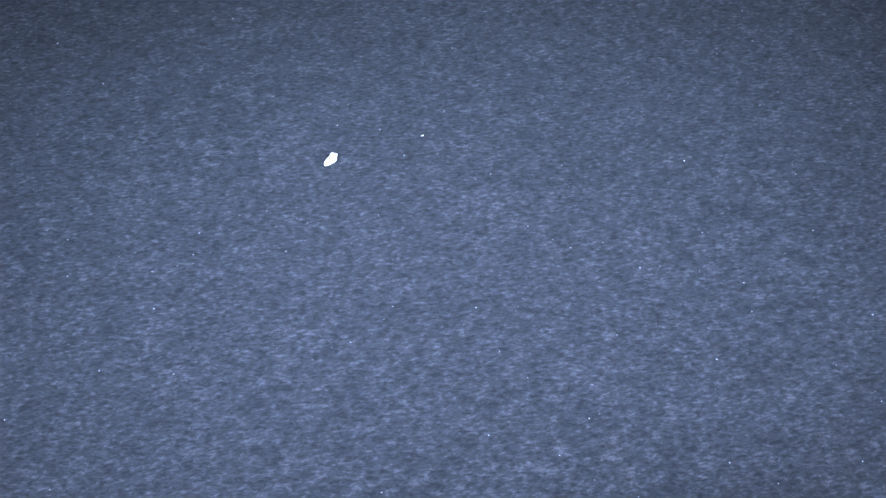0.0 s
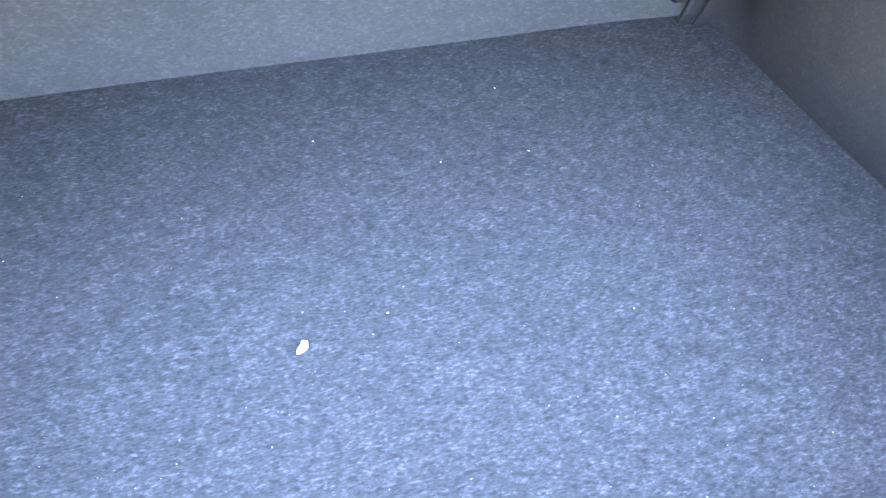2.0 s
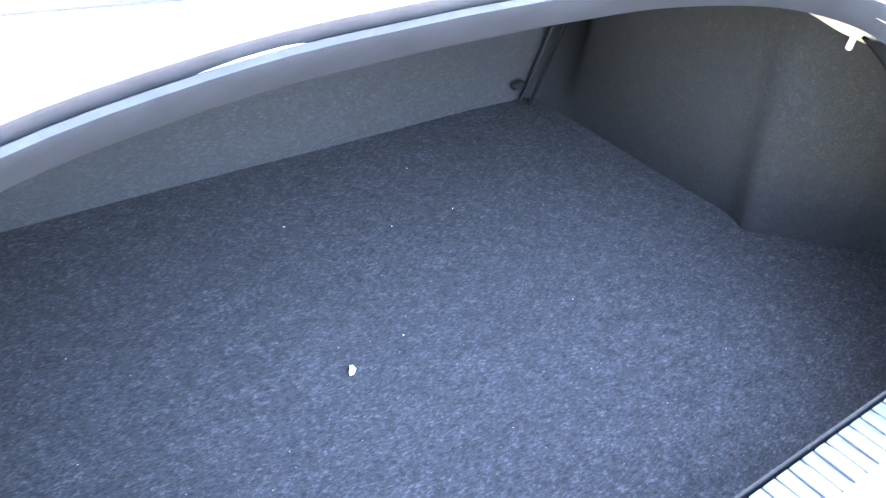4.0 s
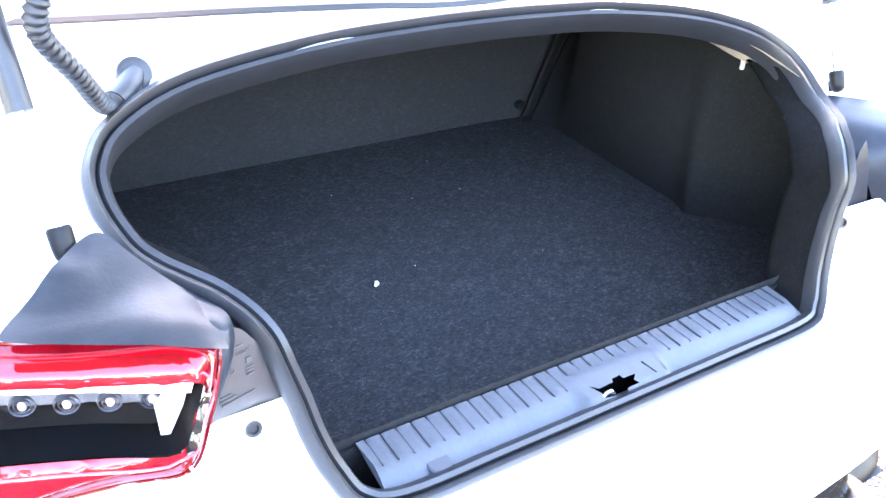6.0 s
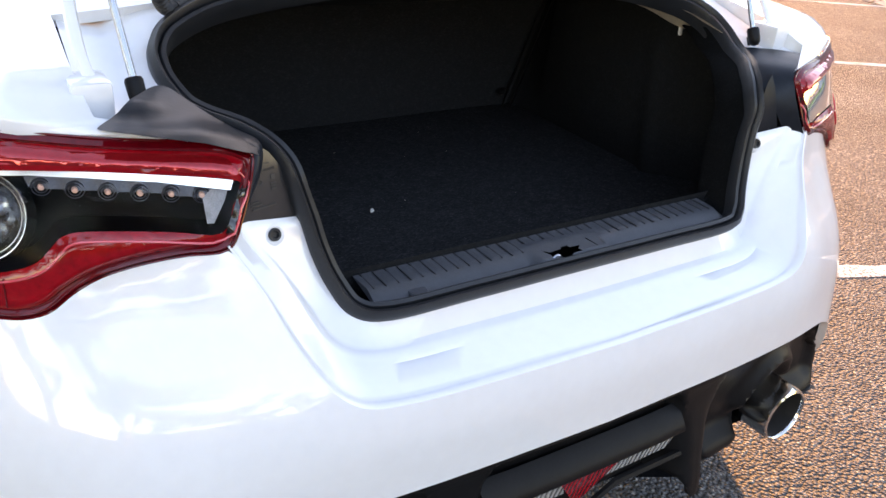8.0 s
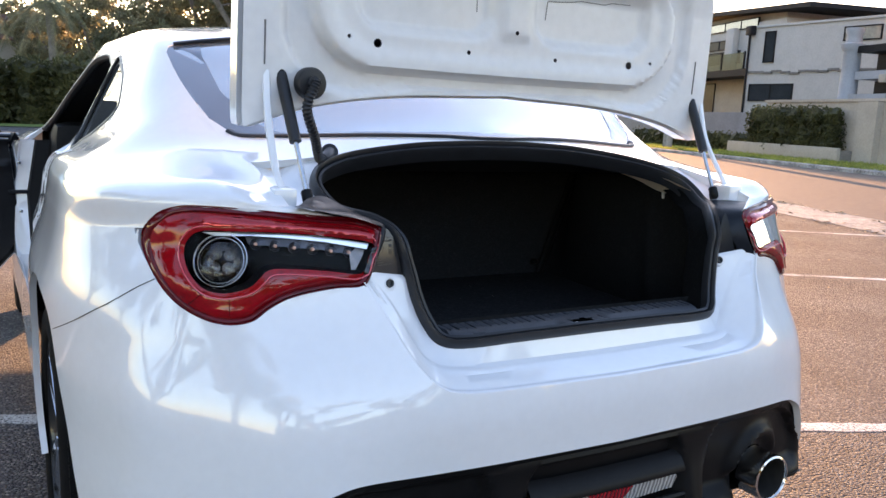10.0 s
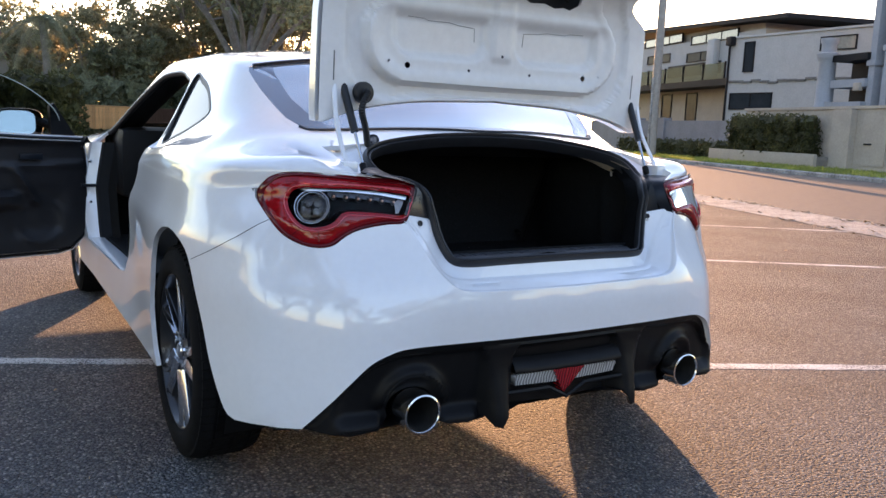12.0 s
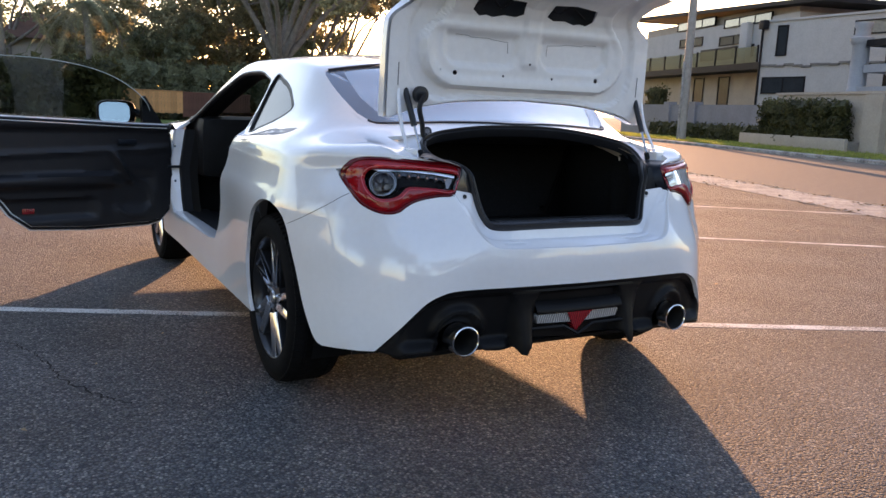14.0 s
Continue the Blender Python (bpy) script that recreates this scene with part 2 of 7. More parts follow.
def spline(pts, n=8, closed=False):
    """Catmull-Rom through the points."""
    p = [Vector(q) for q in pts]
    k = len(p)
    out = []
    for i in range(k if closed else k - 1):
        a, b = p[i], p[(i + 1) % k]
        z = p[(i - 1) % k] if closed or i > 0 else a * 2 - b
        c = p[(i + 2) % k] if closed or i + 2 < k else b * 2 - a
        for j in range(n):
            t = j / n
            out.append(0.5 * (2 * a + (b - z) * t + (2 * z - 5 * a + 4 * b - c) * t * t + (3 * a - z - 3 * b + c) * t ** 3))
    if not closed:
        out.append(p[-1])
    return out


def tube_bm(path, r, seg=10, closed=False, squash=1.0, up=Vector((0, 0, 1)), taper=None):
    """A tube along a path; squash flattens it along the up direction."""
    bm = bmesh.new()
    n = len(path)
    rings = []
    for i, p in enumerate(path):
        a = path[(i - 1) % n] if closed or i else p
        b = path[(i + 1) % n] if closed or i + 1 < n else p
        d = (b - a).normalized()
        s = d.cross(up)
        if s.length < 1e-4:
            s = d.cross(Vector((1, 0, 0)))
        s.normalize()
        u = s.cross(d)
        rr = r * (taper(i / max(1, n - 1)) if taper else 1)
        rings.append([bm.verts.new(p + s * (rr * math.cos(2 * math.pi * k / seg)) + u * (rr * squash * math.sin(2 * math.pi * k / seg))) for k in range(seg)])
    for i in range(n if closed else n - 1):
        p, q = rings[i], rings[(i + 1) % n]
        for k in range(seg):
            bm.faces.new((p[k], p[(k + 1) % seg], q[(k + 1) % seg], q[k]))
    if not closed:
        bm.faces.new(rings[0][::-1])
        bm.faces.new(rings[-1])
    bmesh.ops.recalc_face_normals(bm, faces=bm.faces[:])
    return bm


def inside(px, py, poly):
    """Which points lie inside a closed 2D polygon."""
    r = np.zeros(len(px), bool)
    for (x0, y0), (x1, y1) in zip(poly, poly[1:] + poly[:1]):
        if y0 != y1:
            r ^= ((y0 > py) != (y1 > py)) & (px < (x1 - x0) * (py - y0) / (y1 - y0) + x0)
    return r


def sheet_bm(outline, holes, step, shape, thick=0.0):
    """A curved sheet: a 2D outline with holes, filled with a grid of triangles, and bent into space by shape(a, b)."""
    from mathutils.geometry import delaunay_2d_cdt
    loops = [list(map(tuple, outline))] + [list(map(tuple, h)) for h in holes]
    pts, edges = [], []
    for lp in loops:
        k0 = len(pts)
        pts += lp
        edges += [(k0 + i, k0 + (i + 1) % len(lp)) for i in range(len(lp))]
    o = np.array(loops[0])
    gx, gy = np.meshgrid(np.arange(o[:, 0].min() + step[0] / 2, o[:, 0].max(), step[0]), np.arange(o[:, 1].min() + step[1] / 2, o[:, 1].max(), step[1]))
    gx, gy = gx.ravel(), gy.ravel()
    keep = inside(gx, gy, loops[0])
    for h in loops[1:]:
        keep &= ~inside(gx, gy, h)
    bnd = np.array(pts)
    for i in np.nonzero(keep)[0]:
        d = np.abs(bnd - (gx[i], gy[i])) / np.array(step)
        if (d.max(axis=1) < 0.45).any():
            keep[i] = False
    pts += [(float(a), float(b)) for a, b in zip(gx[keep], gy[keep])]
    v, _, f, *_ = delaunay_2d_cdt([Vector(p) for p in pts], edges, [], 0, 1e-6)
    cx = np.array([sum(v[i].x for i in t) / 3 for t in f])
    cy = np.array([sum(v[i].y for i in t) / 3 for t in f])
    ok = inside(cx, cy, loops[0])
    for h in loops[1:]:
        ok &= ~inside(cx, cy, h)
    bm = bmesh.new()
    bv = [bm.verts.new(shape(p.x, p.y)) for p in v]
    for t, good in zip(f, ok):
        if good:
            try:
                bm.faces.new([bv[i] for i in t])
            except ValueError:
                pass
    bmesh.ops.delete(bm, geom=[q for q in bm.verts if not q.link_faces], context="VERTS")
    if thick:
        bm.normal_update()
        bmesh.ops.solidify(bm, geom=bm.faces[:], thickness=thick)
    return bm


def mirror(bm):
    bm2 = bm.copy()
    for v in bm2.verts:
        v.co.x *= -1
    bmesh.ops.reverse_faces(bm2, faces=bm2.faces[:])
    return bm2


def smooth01(a, b, t):
    t = min(1, max(0, (t - a) / (b - a)))
    return t * t * (3 - 2 * t)


def lerp_list(t, ks, vs):
    return float(np.interp(t, ks, vs))


# ---- the car's hull ----
# rear face and flanks as one sheet: q runs from the middle of the tail round the corner and along the flank, z is height
_th = np.linspace(0, math.pi / 2, 4000)
_s = np.linspace(0, 1, 600)


def _by_length(x, y):
    """Resamples a plan curve evenly by its length."""
    d = np.concatenate([[0], np.cumsum(np.hypot(np.diff(x), np.diff(y)))])
    return np.interp(_s, d / d[-1], x), np.interp(_s, d / d[-1], y)


# upper corner: a square-shouldered curve; lower corner: a chamfer, then the flank. x in half widths, y in metres ahead of the tail
_tA, _tauA = _by_length(np.sin(_th) ** 0.5 * 0.86, 0.70 * (1 - np.cos(_th) ** 0.5))
_tA = _tA / 0.86


def spline_xy(pts, n):
    out = []
    k = len(pts)
    for i in range(k - 1):
        a, b = pts[i], pts[i + 1]
        z = pts[i - 1] if i else (2 * a[0] - b[0], 2 * a[1] - b[1])
        c = pts[i + 2] if i + 2 < k else (2 * b[0] - a[0], 2 * b[1] - a[1])
        for j in range(n):
            t = j / n
            out.append([0.5 * (2 * a[m] + (b[m] - z[m]) * t + (2 * z[m] - 5 * a[m] + 4 * b[m] - c[m]) * t * t + (3 * a[m] - z[m] - 3 * b[m] + c[m]) * t ** 3) for m in (0, 1)])
    return np.array(out + [list(pts[-1])])


_B = np.vstack([spline_xy(((0.0, 0.0), (0.25, 0.006), (0.42, 0.020), (0.54, 0.052), (0.62, 0.098), (0.68, 0.150), (0.73, 0.200), (0.775, 0.248)), 30)[:-1],
                spline_xy(((0.775, 0.248), (0.800, 0.300), (0.826, 0.362), (0.849, 0.432), (0.867, 0.52), (0.879, 0.64), (0.884, 0.80)), 30)])
_tB, _tauB = _by_length(_B[:, 0], _B[:, 1])
_tB = np.minimum(_tB / 0.884, 1)
Q = 1.28
_q = _s * Q


def pchip(t, ks, vs):
    """Smooth monotone interpolation through a few keys."""
    if t <= ks[0]:
        return vs[0]
    if t >= ks[-1]:
        return vs[-1]
    i = int(np.searchsorted(ks, t)) - 1
    d = [(vs[k + 1] - vs[k]) / (ks[k + 1] - ks[k]) for k in range(len(ks) - 1)]

    def m(k):
        if k == 0 or k == len(ks) - 1:
            return d[min(k, len(d) - 1)]
        return 0.0 if d[k - 1] * d[k] <= 0 else 2 * d[k - 1] * d[k] / (d[k - 1] + d[k])
    h = ks[i + 1] - ks[i]
    f = (t - ks[i]) / h
    return (2 * f ** 3 - 3 * f * f + 1) * vs[i] + (f ** 3 - 2 * f * f + f) * h * m(i) + (3 * f * f - 2 * f ** 3) * vs[i + 1] + (f ** 3 - f * f) * h * m(i + 1)


def y_tail(z):
    return pchip(z, (0.20, 0.30, 0.40, 0.466, 0.54, 0.60, 0.66, 0.72, 0.78, 0.86), (0.110, 0.125, 0.142, 0.150, 0.147, 0.157, 0.195, 0.235, 0.272, 0.31))


def y_shelf(z):
    """The tail's depth outside the number plate recess, where the bumper rolls up to the lamps."""
    return pchip(z, (0.20, 0.30, 0.40, 0.466, 0.52, 0.56, 0.60, 0.64, 0.68, 0.72, 0.76, 0.80, 0.86), (0.110, 0.125, 0.142, 0.151, 0.159, 0.169, 0.185, 0.213, 0.248, 0.273, 0.281, 0.288, 0.31))


def round_mix(z):
    return 1 - smooth01(0.60, 0.76, z)


def half_width(y, z):
    w = pchip(z, (0.20, 0.30, 0.40, 0.50, 0.60, 0.66, 0.72, 0.80, 0.86), (0.872, 0.880, 0.884, 0.884, 0.882, 0.870, 0.834, 0.788, 0.768))
    haunch = pchip(z, (0.5, 0.6, 0.7, 0.8, 0.86), (0.0, 0.004, 0.022, 0.055, 0.07)) * smooth01(0.42, 0.80, y)
    waist = 0.045 * smooth01(1.0, 1.75, y) * (1 - smooth01(2.5, 3.2, y)) * pchip(z, (0.2, 0.3, 0.5, 0.86), (0.2, 0.6, 1.0, 0.5))
    return w + haunch - waist


NOSE = 4.24


def hull(q, z):
    yt = y_tail(z)
    m = round_mix(z)
    if q <= Q:
        t = (1 - m) * np.interp(q, _q, _tA) + m * np.interp(q, _q, _tB)
        y = yt + (1 - m) * np.interp(q, _q, _tauA) + m * np.interp(q, _q, _tauB)
        x = half_width(y, z) * t
        y += (y_shelf(z) - yt) * smooth01(0.36, 0.54, x) * smooth01(0.80, 0.70, x)
        return Vector((-half_width(y, z) * t, y, z))
    y = yt + 0.70 + 0.10 * m + (q - Q)
    y_n = 3.45
    if y <= y_n:
        return Vector((-half_width(y, z), y, z))
    tip = NOSE - 0.25 * (z - 0.45) ** 2 * 4
    k = min(1.0, (y - y_n) / (tip - y_n))
    return Vector((-half_width(y_n, z) * max(0.0, 1 - k ** 3.2) ** (1 / 2.4), y_n + k * (tip - y_n), z))


def q_of_x(x, z, y=0.3):
    m = round_mix(z)
    return float(np.interp(min(1.0, abs(x) / half_width(y, z)), (1 - m) * _tA + m * _tB, _q))


def q_of_y(y, z):
    m = round_mix(z)
    e = y - y_tail(z)
    return float(np.interp(e, (1 - m) * _tauA + m * _tauB, _q)) if e < 0.70 + 0.10 * m else Q + (e - 0.70 - 0.10 * m)


def on_rear(pts):
    return [(q_of_x(x, z), z) for x, z in pts]


def on_side(pts):
    return [(q_of_y(y, z), z) for y, z in pts]


# upper body: y runs along the car, v from the shoulder (0) over window base (2) and roof edge (3) to the middle (4)
ST_Y = (0.33, 0.45, 0.62, 0.75, 0.90, 1.15, 1.60, 2.10, 2.50, 2.95, 3.50, 4.00, 4.20)
ST_Z0 = (0.845, 0.82, 0.80, 0.80, 0.80, 0.80, 0.80, 0.80, 0.80, 0.79, 0.75, 0.64, 0.58)
ST_1 = ((0.62, 0.857), (0.71, 0.868), (0.79, 0.868), (0.805, 0.870), (0.815, 0.872), (0.815, 0.872), (0.795, 0.852), (0.785, 0.846), (0.785, 0.842), (0.80, 0.832), (0.80, 0.815), (0.66, 0.70), (0.45, 0.63))
ST_2 = ((0.58, 0.858), (0.64, 0.893), (0.68, 0.902), (0.70, 0.913), (0.712, 0.942), (0.715, 0.935), (0.735, 0.895), (0.745, 0.888), (0.75, 0.882), (0.755, 0.862), (0.68, 0.845), (0.55, 0.72), (0.35, 0.65))
ST_3 = ((0.535, 0.853), (0.54, 0.885), (0.535, 0.917), (0.543, 0.947), (0.578, 1.036), (0.60, 1.155), (0.585, 1.195), (0.585, 1.195), (0.632, 1.085), (0.70, 0.905), (0.45, 0.835), (0.35, 0.735), (0.2, 0.66))
ST_4 = (0.86, 0.905, 0.950, 1.004, 1.092, 1.200, 1.242, 1.246, 1.14, 0.925, 0.845, 0.75, 0.67)


def _mono(y, vals):
    return float(np.interp(y, ST_Y, vals))


def _cub(y, vals):
    """Smooth interpolation over the stations."""
    i = min(max(int(np.searchsorted(ST_Y, y)) - 1, 0), len(ST_Y) - 2)
    h = ST_Y[i + 1] - ST_Y[i]
    t = (y - ST_Y[i]) / h

    def slope(k):
        if k == 0 or k == len(ST_Y) - 1:
            return 0.0
        d0, d1 = (vals[k] - vals[k - 1]) / (ST_Y[k] - ST_Y[k - 1]), (vals[k + 1] - vals[k]) / (ST_Y[k + 1] - ST_Y[k])
        return 0.0 if d0 * d1 <= 0 else 2 * d0 * d1 / (d0 + d1)
    m0, m1 = slope(i) * h, slope(i + 1) * h
    return (2 * t ** 3 - 3 * t * t + 1) * vals[i] + (t ** 3 - 2 * t * t + t) * m0 + (3 * t * t - 2 * t ** 3) * vals[i + 1] + (t ** 3 - t * t) * m1


def upper(y, v):
    z0 = _mono(y, ST_Z0)
    a = hull(q_of_y(y, z0), z0)
    c = [(-a.x, z0)]
    for st in (ST_1, ST_2, ST_3):
        c.append((min(_cub(y, [p[0] for p in st]), c[-1][0] - 0.004), _cub(y, [p[1] for p in st])))
    c.append((0.0, _cub(y, ST_4)))
    i = min(int(v), 3)
    t = v - i
    if i > 0:
        p0 = c[i - 1]
    else:
        under = hull(q_of_y(y, z0 - 0.05), z0 - 0.05)
        p0 = (-a.x + 1.3 * (-under.x + a.x), z0 - 0.065)
    p1, p2 = c[i], c[i + 1]
    p3 = c[i + 2] if i < 3 else (-c[3][0], c[3][1])
    if i == 3:
        p0 = (2 * c[3][0] - 0.18, c[3][1] - 0.012)
        if y > 1.0:
            p0 = (c[3][0] + 0.25, c[3][1] - 0.12)
    if i == 2:
        p3 = (c[3][0] - 0.10, c[3][1] + 0.06) if y > 0.9 else (c[3][0] - 0.05, c[3][1] + 0.01)

    def cr(k):
        return 0.5 * (2 * p1[k] + (p2[k] - p0[k]) * t + (2 * p0[k] - 5 * p1[k] + 4 * p2[k] - p3[k]) * t * t + (3 * p1[k] - p0[k] - 3 * p2[k] + p3[k]) * t ** 3)
    x, z = cr(0), cr(1)
    yy = y
    if v > 3 and y < 1.3:
        yy = y - 0.05 * (v - 3) * (2 - (v - 3)) * (1 - smooth01(1.1, 1.3, y)) * smooth01(0.5, 0.6, y)
    return Vector((-max(x, 0.0), yy, z))


def v_of_z(y, z, lo=0.0, hi=3.2):
    for _ in range(30):
        mid = (lo + hi) / 2
        if upper(y, mid).z < z:
            lo = mid
        else:
            hi = mid
    return (lo + hi) / 2


def poly(pts, n=1):
    """Straight-sided closed outline with n points a side."""
    out = []
    for (a, b), (c, d) in zip(pts, pts[1:] + pts[:1]):
        out += [(a + (c - a) * k / n, b + (d - b) * k / n) for k in range(n)]
    return out


LAMP = [(0.408, 0.823), (0.413, 0.836), (0.442, 0.846), (0.497, 0.85), (0.542, 0.853), (0.619, 0.858), (0.676, 0.858), (0.707, 0.850), (0.728, 0.833), (0.740, 0.81), (0.740, 0.773), (0.729, 0.738), (0.706, 0.708), (0.673, 0.689), (0.64, 0.684), (0.609, 0.691), (0.584, 0.709), (0.558, 0.724), (0.525, 0.734), (0.485, 0.742), (0.446, 0.747), (0.427, 0.775)]
RECESS = [(0.447, 0.753), (0.424, 0.71), (0.396, 0.645), (0.36, 0.604), (0.31, 0.591), (0.2, 0.588), (0.0, 0.586)]
SKIRT = [(0.0, 0.466), (0.25, 0.467), (0.39, 0.467), (0.476, 0.462), (0.52, 0.449), (0.56, 0.426), (0.60, 0.383), (0.638, 0.337), (0.697, 0.262)]
LAMP_R = [(x + 0.040 * (0.74 - x) / 0.335, z) for x, z in LAMP]
RECESS_R = [(x + 0.030 * smooth01(0.60, 0.75, z), z) for x, z in RECESS]
AXLE_R, AXLE_F, WHEEL_R = 0.905, 3.40, 0.306
ARCH = [(0.478, 0.250), (0.503, 0.275), (0.550, 0.36), (0.606, 0.484), (0.663, 0.595), (0.715, 0.643), (0.79, 0.667), (0.875, 0.671), (0.955, 0.655), (1.03, 0.612), (1.085, 0.545), (1.125, 0.455), (1.135, 0.36), (1.12, 0.27), (1.09, 0.205)]
DOOR = [(1.66, 0.88), (1.645, 0.95), (1.63, 1.04), (1.64, 1.10)] + [(y, upper(y, v).z) for y, v in ((1.72, 2.72), (1.82, 2.78), (1.96, 2.8), (2.2, 2.8), (2.4, 2.8), (2.6, 2.8), (2.8, 2.8))] + [(2.92, 0.87)]
QWIN = [(1.592, 1.108), (1.45, 1.101), (1.32, 1.068), (1.212, 1.015), (1.180, 0.992), (1.208, 0.970), (1.32, 0.934), (1.45, 0.904), (1.60, 0.884)]

car = thing("car", "white two-door sports coupe, boot and door open, on asphalt", "car", (0.008, 0, 0))


def arc(cy, r, a0, a1, n, zc=WHEEL_R):
    return [(cy + r * math.cos(radians(a0 + (a1 - a0) * k / n)), zc + r * math.sin(radians(a0 + (a1 - a0) * k / n))) for k in range(n + 1)]


SHOULDER_Y = [0.325 + 0.295 * k / 8 for k in range(8)] + [0.62 + 1.035 * k / 26 for k in range(27)]


def lower_outline(door):
    """The flank and tail outline in (q, z)."""
    o = [(q_of_x(x, z), z) for x, z in [tuple(p)[:2] for p in spline([(x, z, 0) for x, z in SKIRT], 5)]]
    o[0] = (0.0, o[0][1])
    o += on_side([(0.33, 0.257), (0.40, 0.251), (0.455, 0.245)])
    o += on_side([tuple(p)[:2] for p in spline([(y, z, 0) for y, z in ARCH], 4)])
    # the far sill, unseen, is lowered so its shadow narrows the sunlit wedge
    o += on_side([(y, z - (0.0 if door else 0.024 * smooth01(1.19, 1.6, y) * smooth01(3.03, 2.6, y))) for y, z in ((1.19, 0.205), (1.4, 0.202), (1.6, 0.20), (2.1, 0.20), (2.6, 0.205), (2.8, 0.207), (3.03, 0.21))])
    o += on_side(arc(AXLE_F, 0.345, 194, -10, 24))
    o += on_side([(3.8, 0.2), (4.0, 0.2), (4.15, 0.22), (4.26, 0.25)])
    o += [(q_of_y(4.26, 0.25), z) for z in (0.35, 0.45, 0.55)]
    top = [(3.9, 0.66), (3.5, 0.75), (3.2, 0.772), (2.95, 0.79)]
    if door:
        top += [(2.93, 0.79), (2.90, 0.60), (2.86, 0.42), (2.80, 0.355), (2.4, 0.345), (1.95, 0.352), (1.82, 0.37), (1.775, 0.43), (1.72, 0.6), (1.68, 0.72), (1.655, 0.80)]
    else:
        top += [(2.5, 0.80), (2.0, 0.80), (1.655, 0.80)]
    # split long runs
    pts = on_side(top)
    full = []
    for a, b in zip(pts, pts[1:]):
        n = max(1, int(math.hypot(b[0] - a[0], b[1] - a[1]) / 0.04))
        full += [(a[0] + (b[0] - a[0]) * k / n, a[1] + (b[1] - a[1]) * k / n) for k in range(n)]
    o += full + on_side([(y, _mono(y, ST_Z0)) for y in SHOULDER_Y[::-1] if y > 0.475])
    rec = RECESS if door else RECESS_R
    lamp = [tuple(p)[:2] for p in spline([(x, z, 0) for x, z in (LAMP if door else LAMP_R)], 4, True)]
    outer = [p for p in lamp if p[0] > 0.66 and p[1] >= 0.80 and p[1] < 0.83][::-1]
    i0 = max(range(len(lamp)), key=lambda i: lamp[i][0])
    run = lamp[i0:] + lamp[:i0]
    edge = [p for p in run if p[1] < 0.83]
    stop = next(i for i, p in enumerate(edge) if p[0] < rec[0][0] + 0.002 and p[1] < 0.76)
    o += on_rear([p for p in outer if p[1] > edge[0][1]]) + on_rear(edge[:stop + 1])
    o += on_rear([tuple(p)[:2] for p in spline([(x, z, 0) for x, z in rec], 5)][1:])
    o[-1] = (0.0, o[-1][1])
    o += [(0.0, o[-1][1] + (o[0][1] - o[-1][1]) * k / 5) for k in range(1, 5)]
    return o


def draw_in(bm, by=0.022):
    """The far rear corner is a little narrower above the bumper's belt."""
    for v in bm.verts:
        x, y, z = v.co
        if x > 0.5:
            v.co.x -= (0.55 * by + 0.45 * by * smooth01(0.52, 0.64, z)) * smooth01(0.52, 0.72, x) * smooth01(1.3, 0.7, y)
    return bm


def body_shell():
    left = sheet_bm(lower_outline(True), [], (0.03, 0.026), hull, 0.0)
    right = draw_in(mirror(sheet_bm(lower_outline(False), [], (0.03, 0.026), hull, 0.0)))
    return merge(left, right)


def turn_edges(bm, d):
    """Turns the sheet's free edges inwards so that it shows thickness."""
    bm.normal_update()
    edges = [e for e in bm.edges if e.is_boundary]
    made = {}
    for e in edges:
        for v in e.verts:
            if v not in made:
                made[v] = v.co - v.normal * d
    made = {v: bm.verts.new(c) for v, c in made.items()}
    for e in edges:
        a, b = e.verts
        bm.faces.new((b, a, made[a], made[b]))


# lower edge of the rear glass, from its corner to the middle
GLASS_EDGE = [(0.78, 3.04), (0.760, 3.07), (0.745, 3.2), (0.728, 3.35), (0.711, 3.5), (0.694, 3.65), (0.679, 3.8), (0.669, 3.9), (0.666, 4.0)]


def upper_outline():
    def run(a, b, n):
        return [(a[0] + (b[0] - a[0]) * k / n, a[1] + (b[1] - a[1]) * k / n) for k in range(n)]
    o = run((0.325, 0.0), (0.62, 0.0), 8)
    o += run((0.62, 0.0), (1.655, 0.0), 26)
    o += [(1.655, 0.0)] + [(y, v_of_z(y, z)) for y, z in [tuple(p)[:2] for p in spline([(y, z, 0) for y, z in DOOR], 5)]] + [(2.93, 0.0)]
    o += run((2.95, 0.0), (2.95, 3.0), 14) + run((2.95, 3.0), (2.30, 3.0), 14) + run((2.30, 3.0), (2.22, 3.3), 3) + run((2.22, 3.3), (2.20, 4.0), 8)
    o += run((2.20, 4.0), (1.11, 4.0), 26) + run((1.11, 4.0), (1.085, 3.06), 10) + [(1.085, 3.06), (1.075, 3.02), (1.05, 2.99), (1.0, 2.97), (0.95, 2.965), (0.90, 2.965), (0.86, 2.975), (0.82, 3.0)]
    o += GLASS_EDGE + run((0.652, 4.0), (0.625, 3.4), 8) + run((0.625, 3.4), (0.60, 3.0), 5) + run((0.60, 3.0), (0.345, 3.0), 7)
    return o


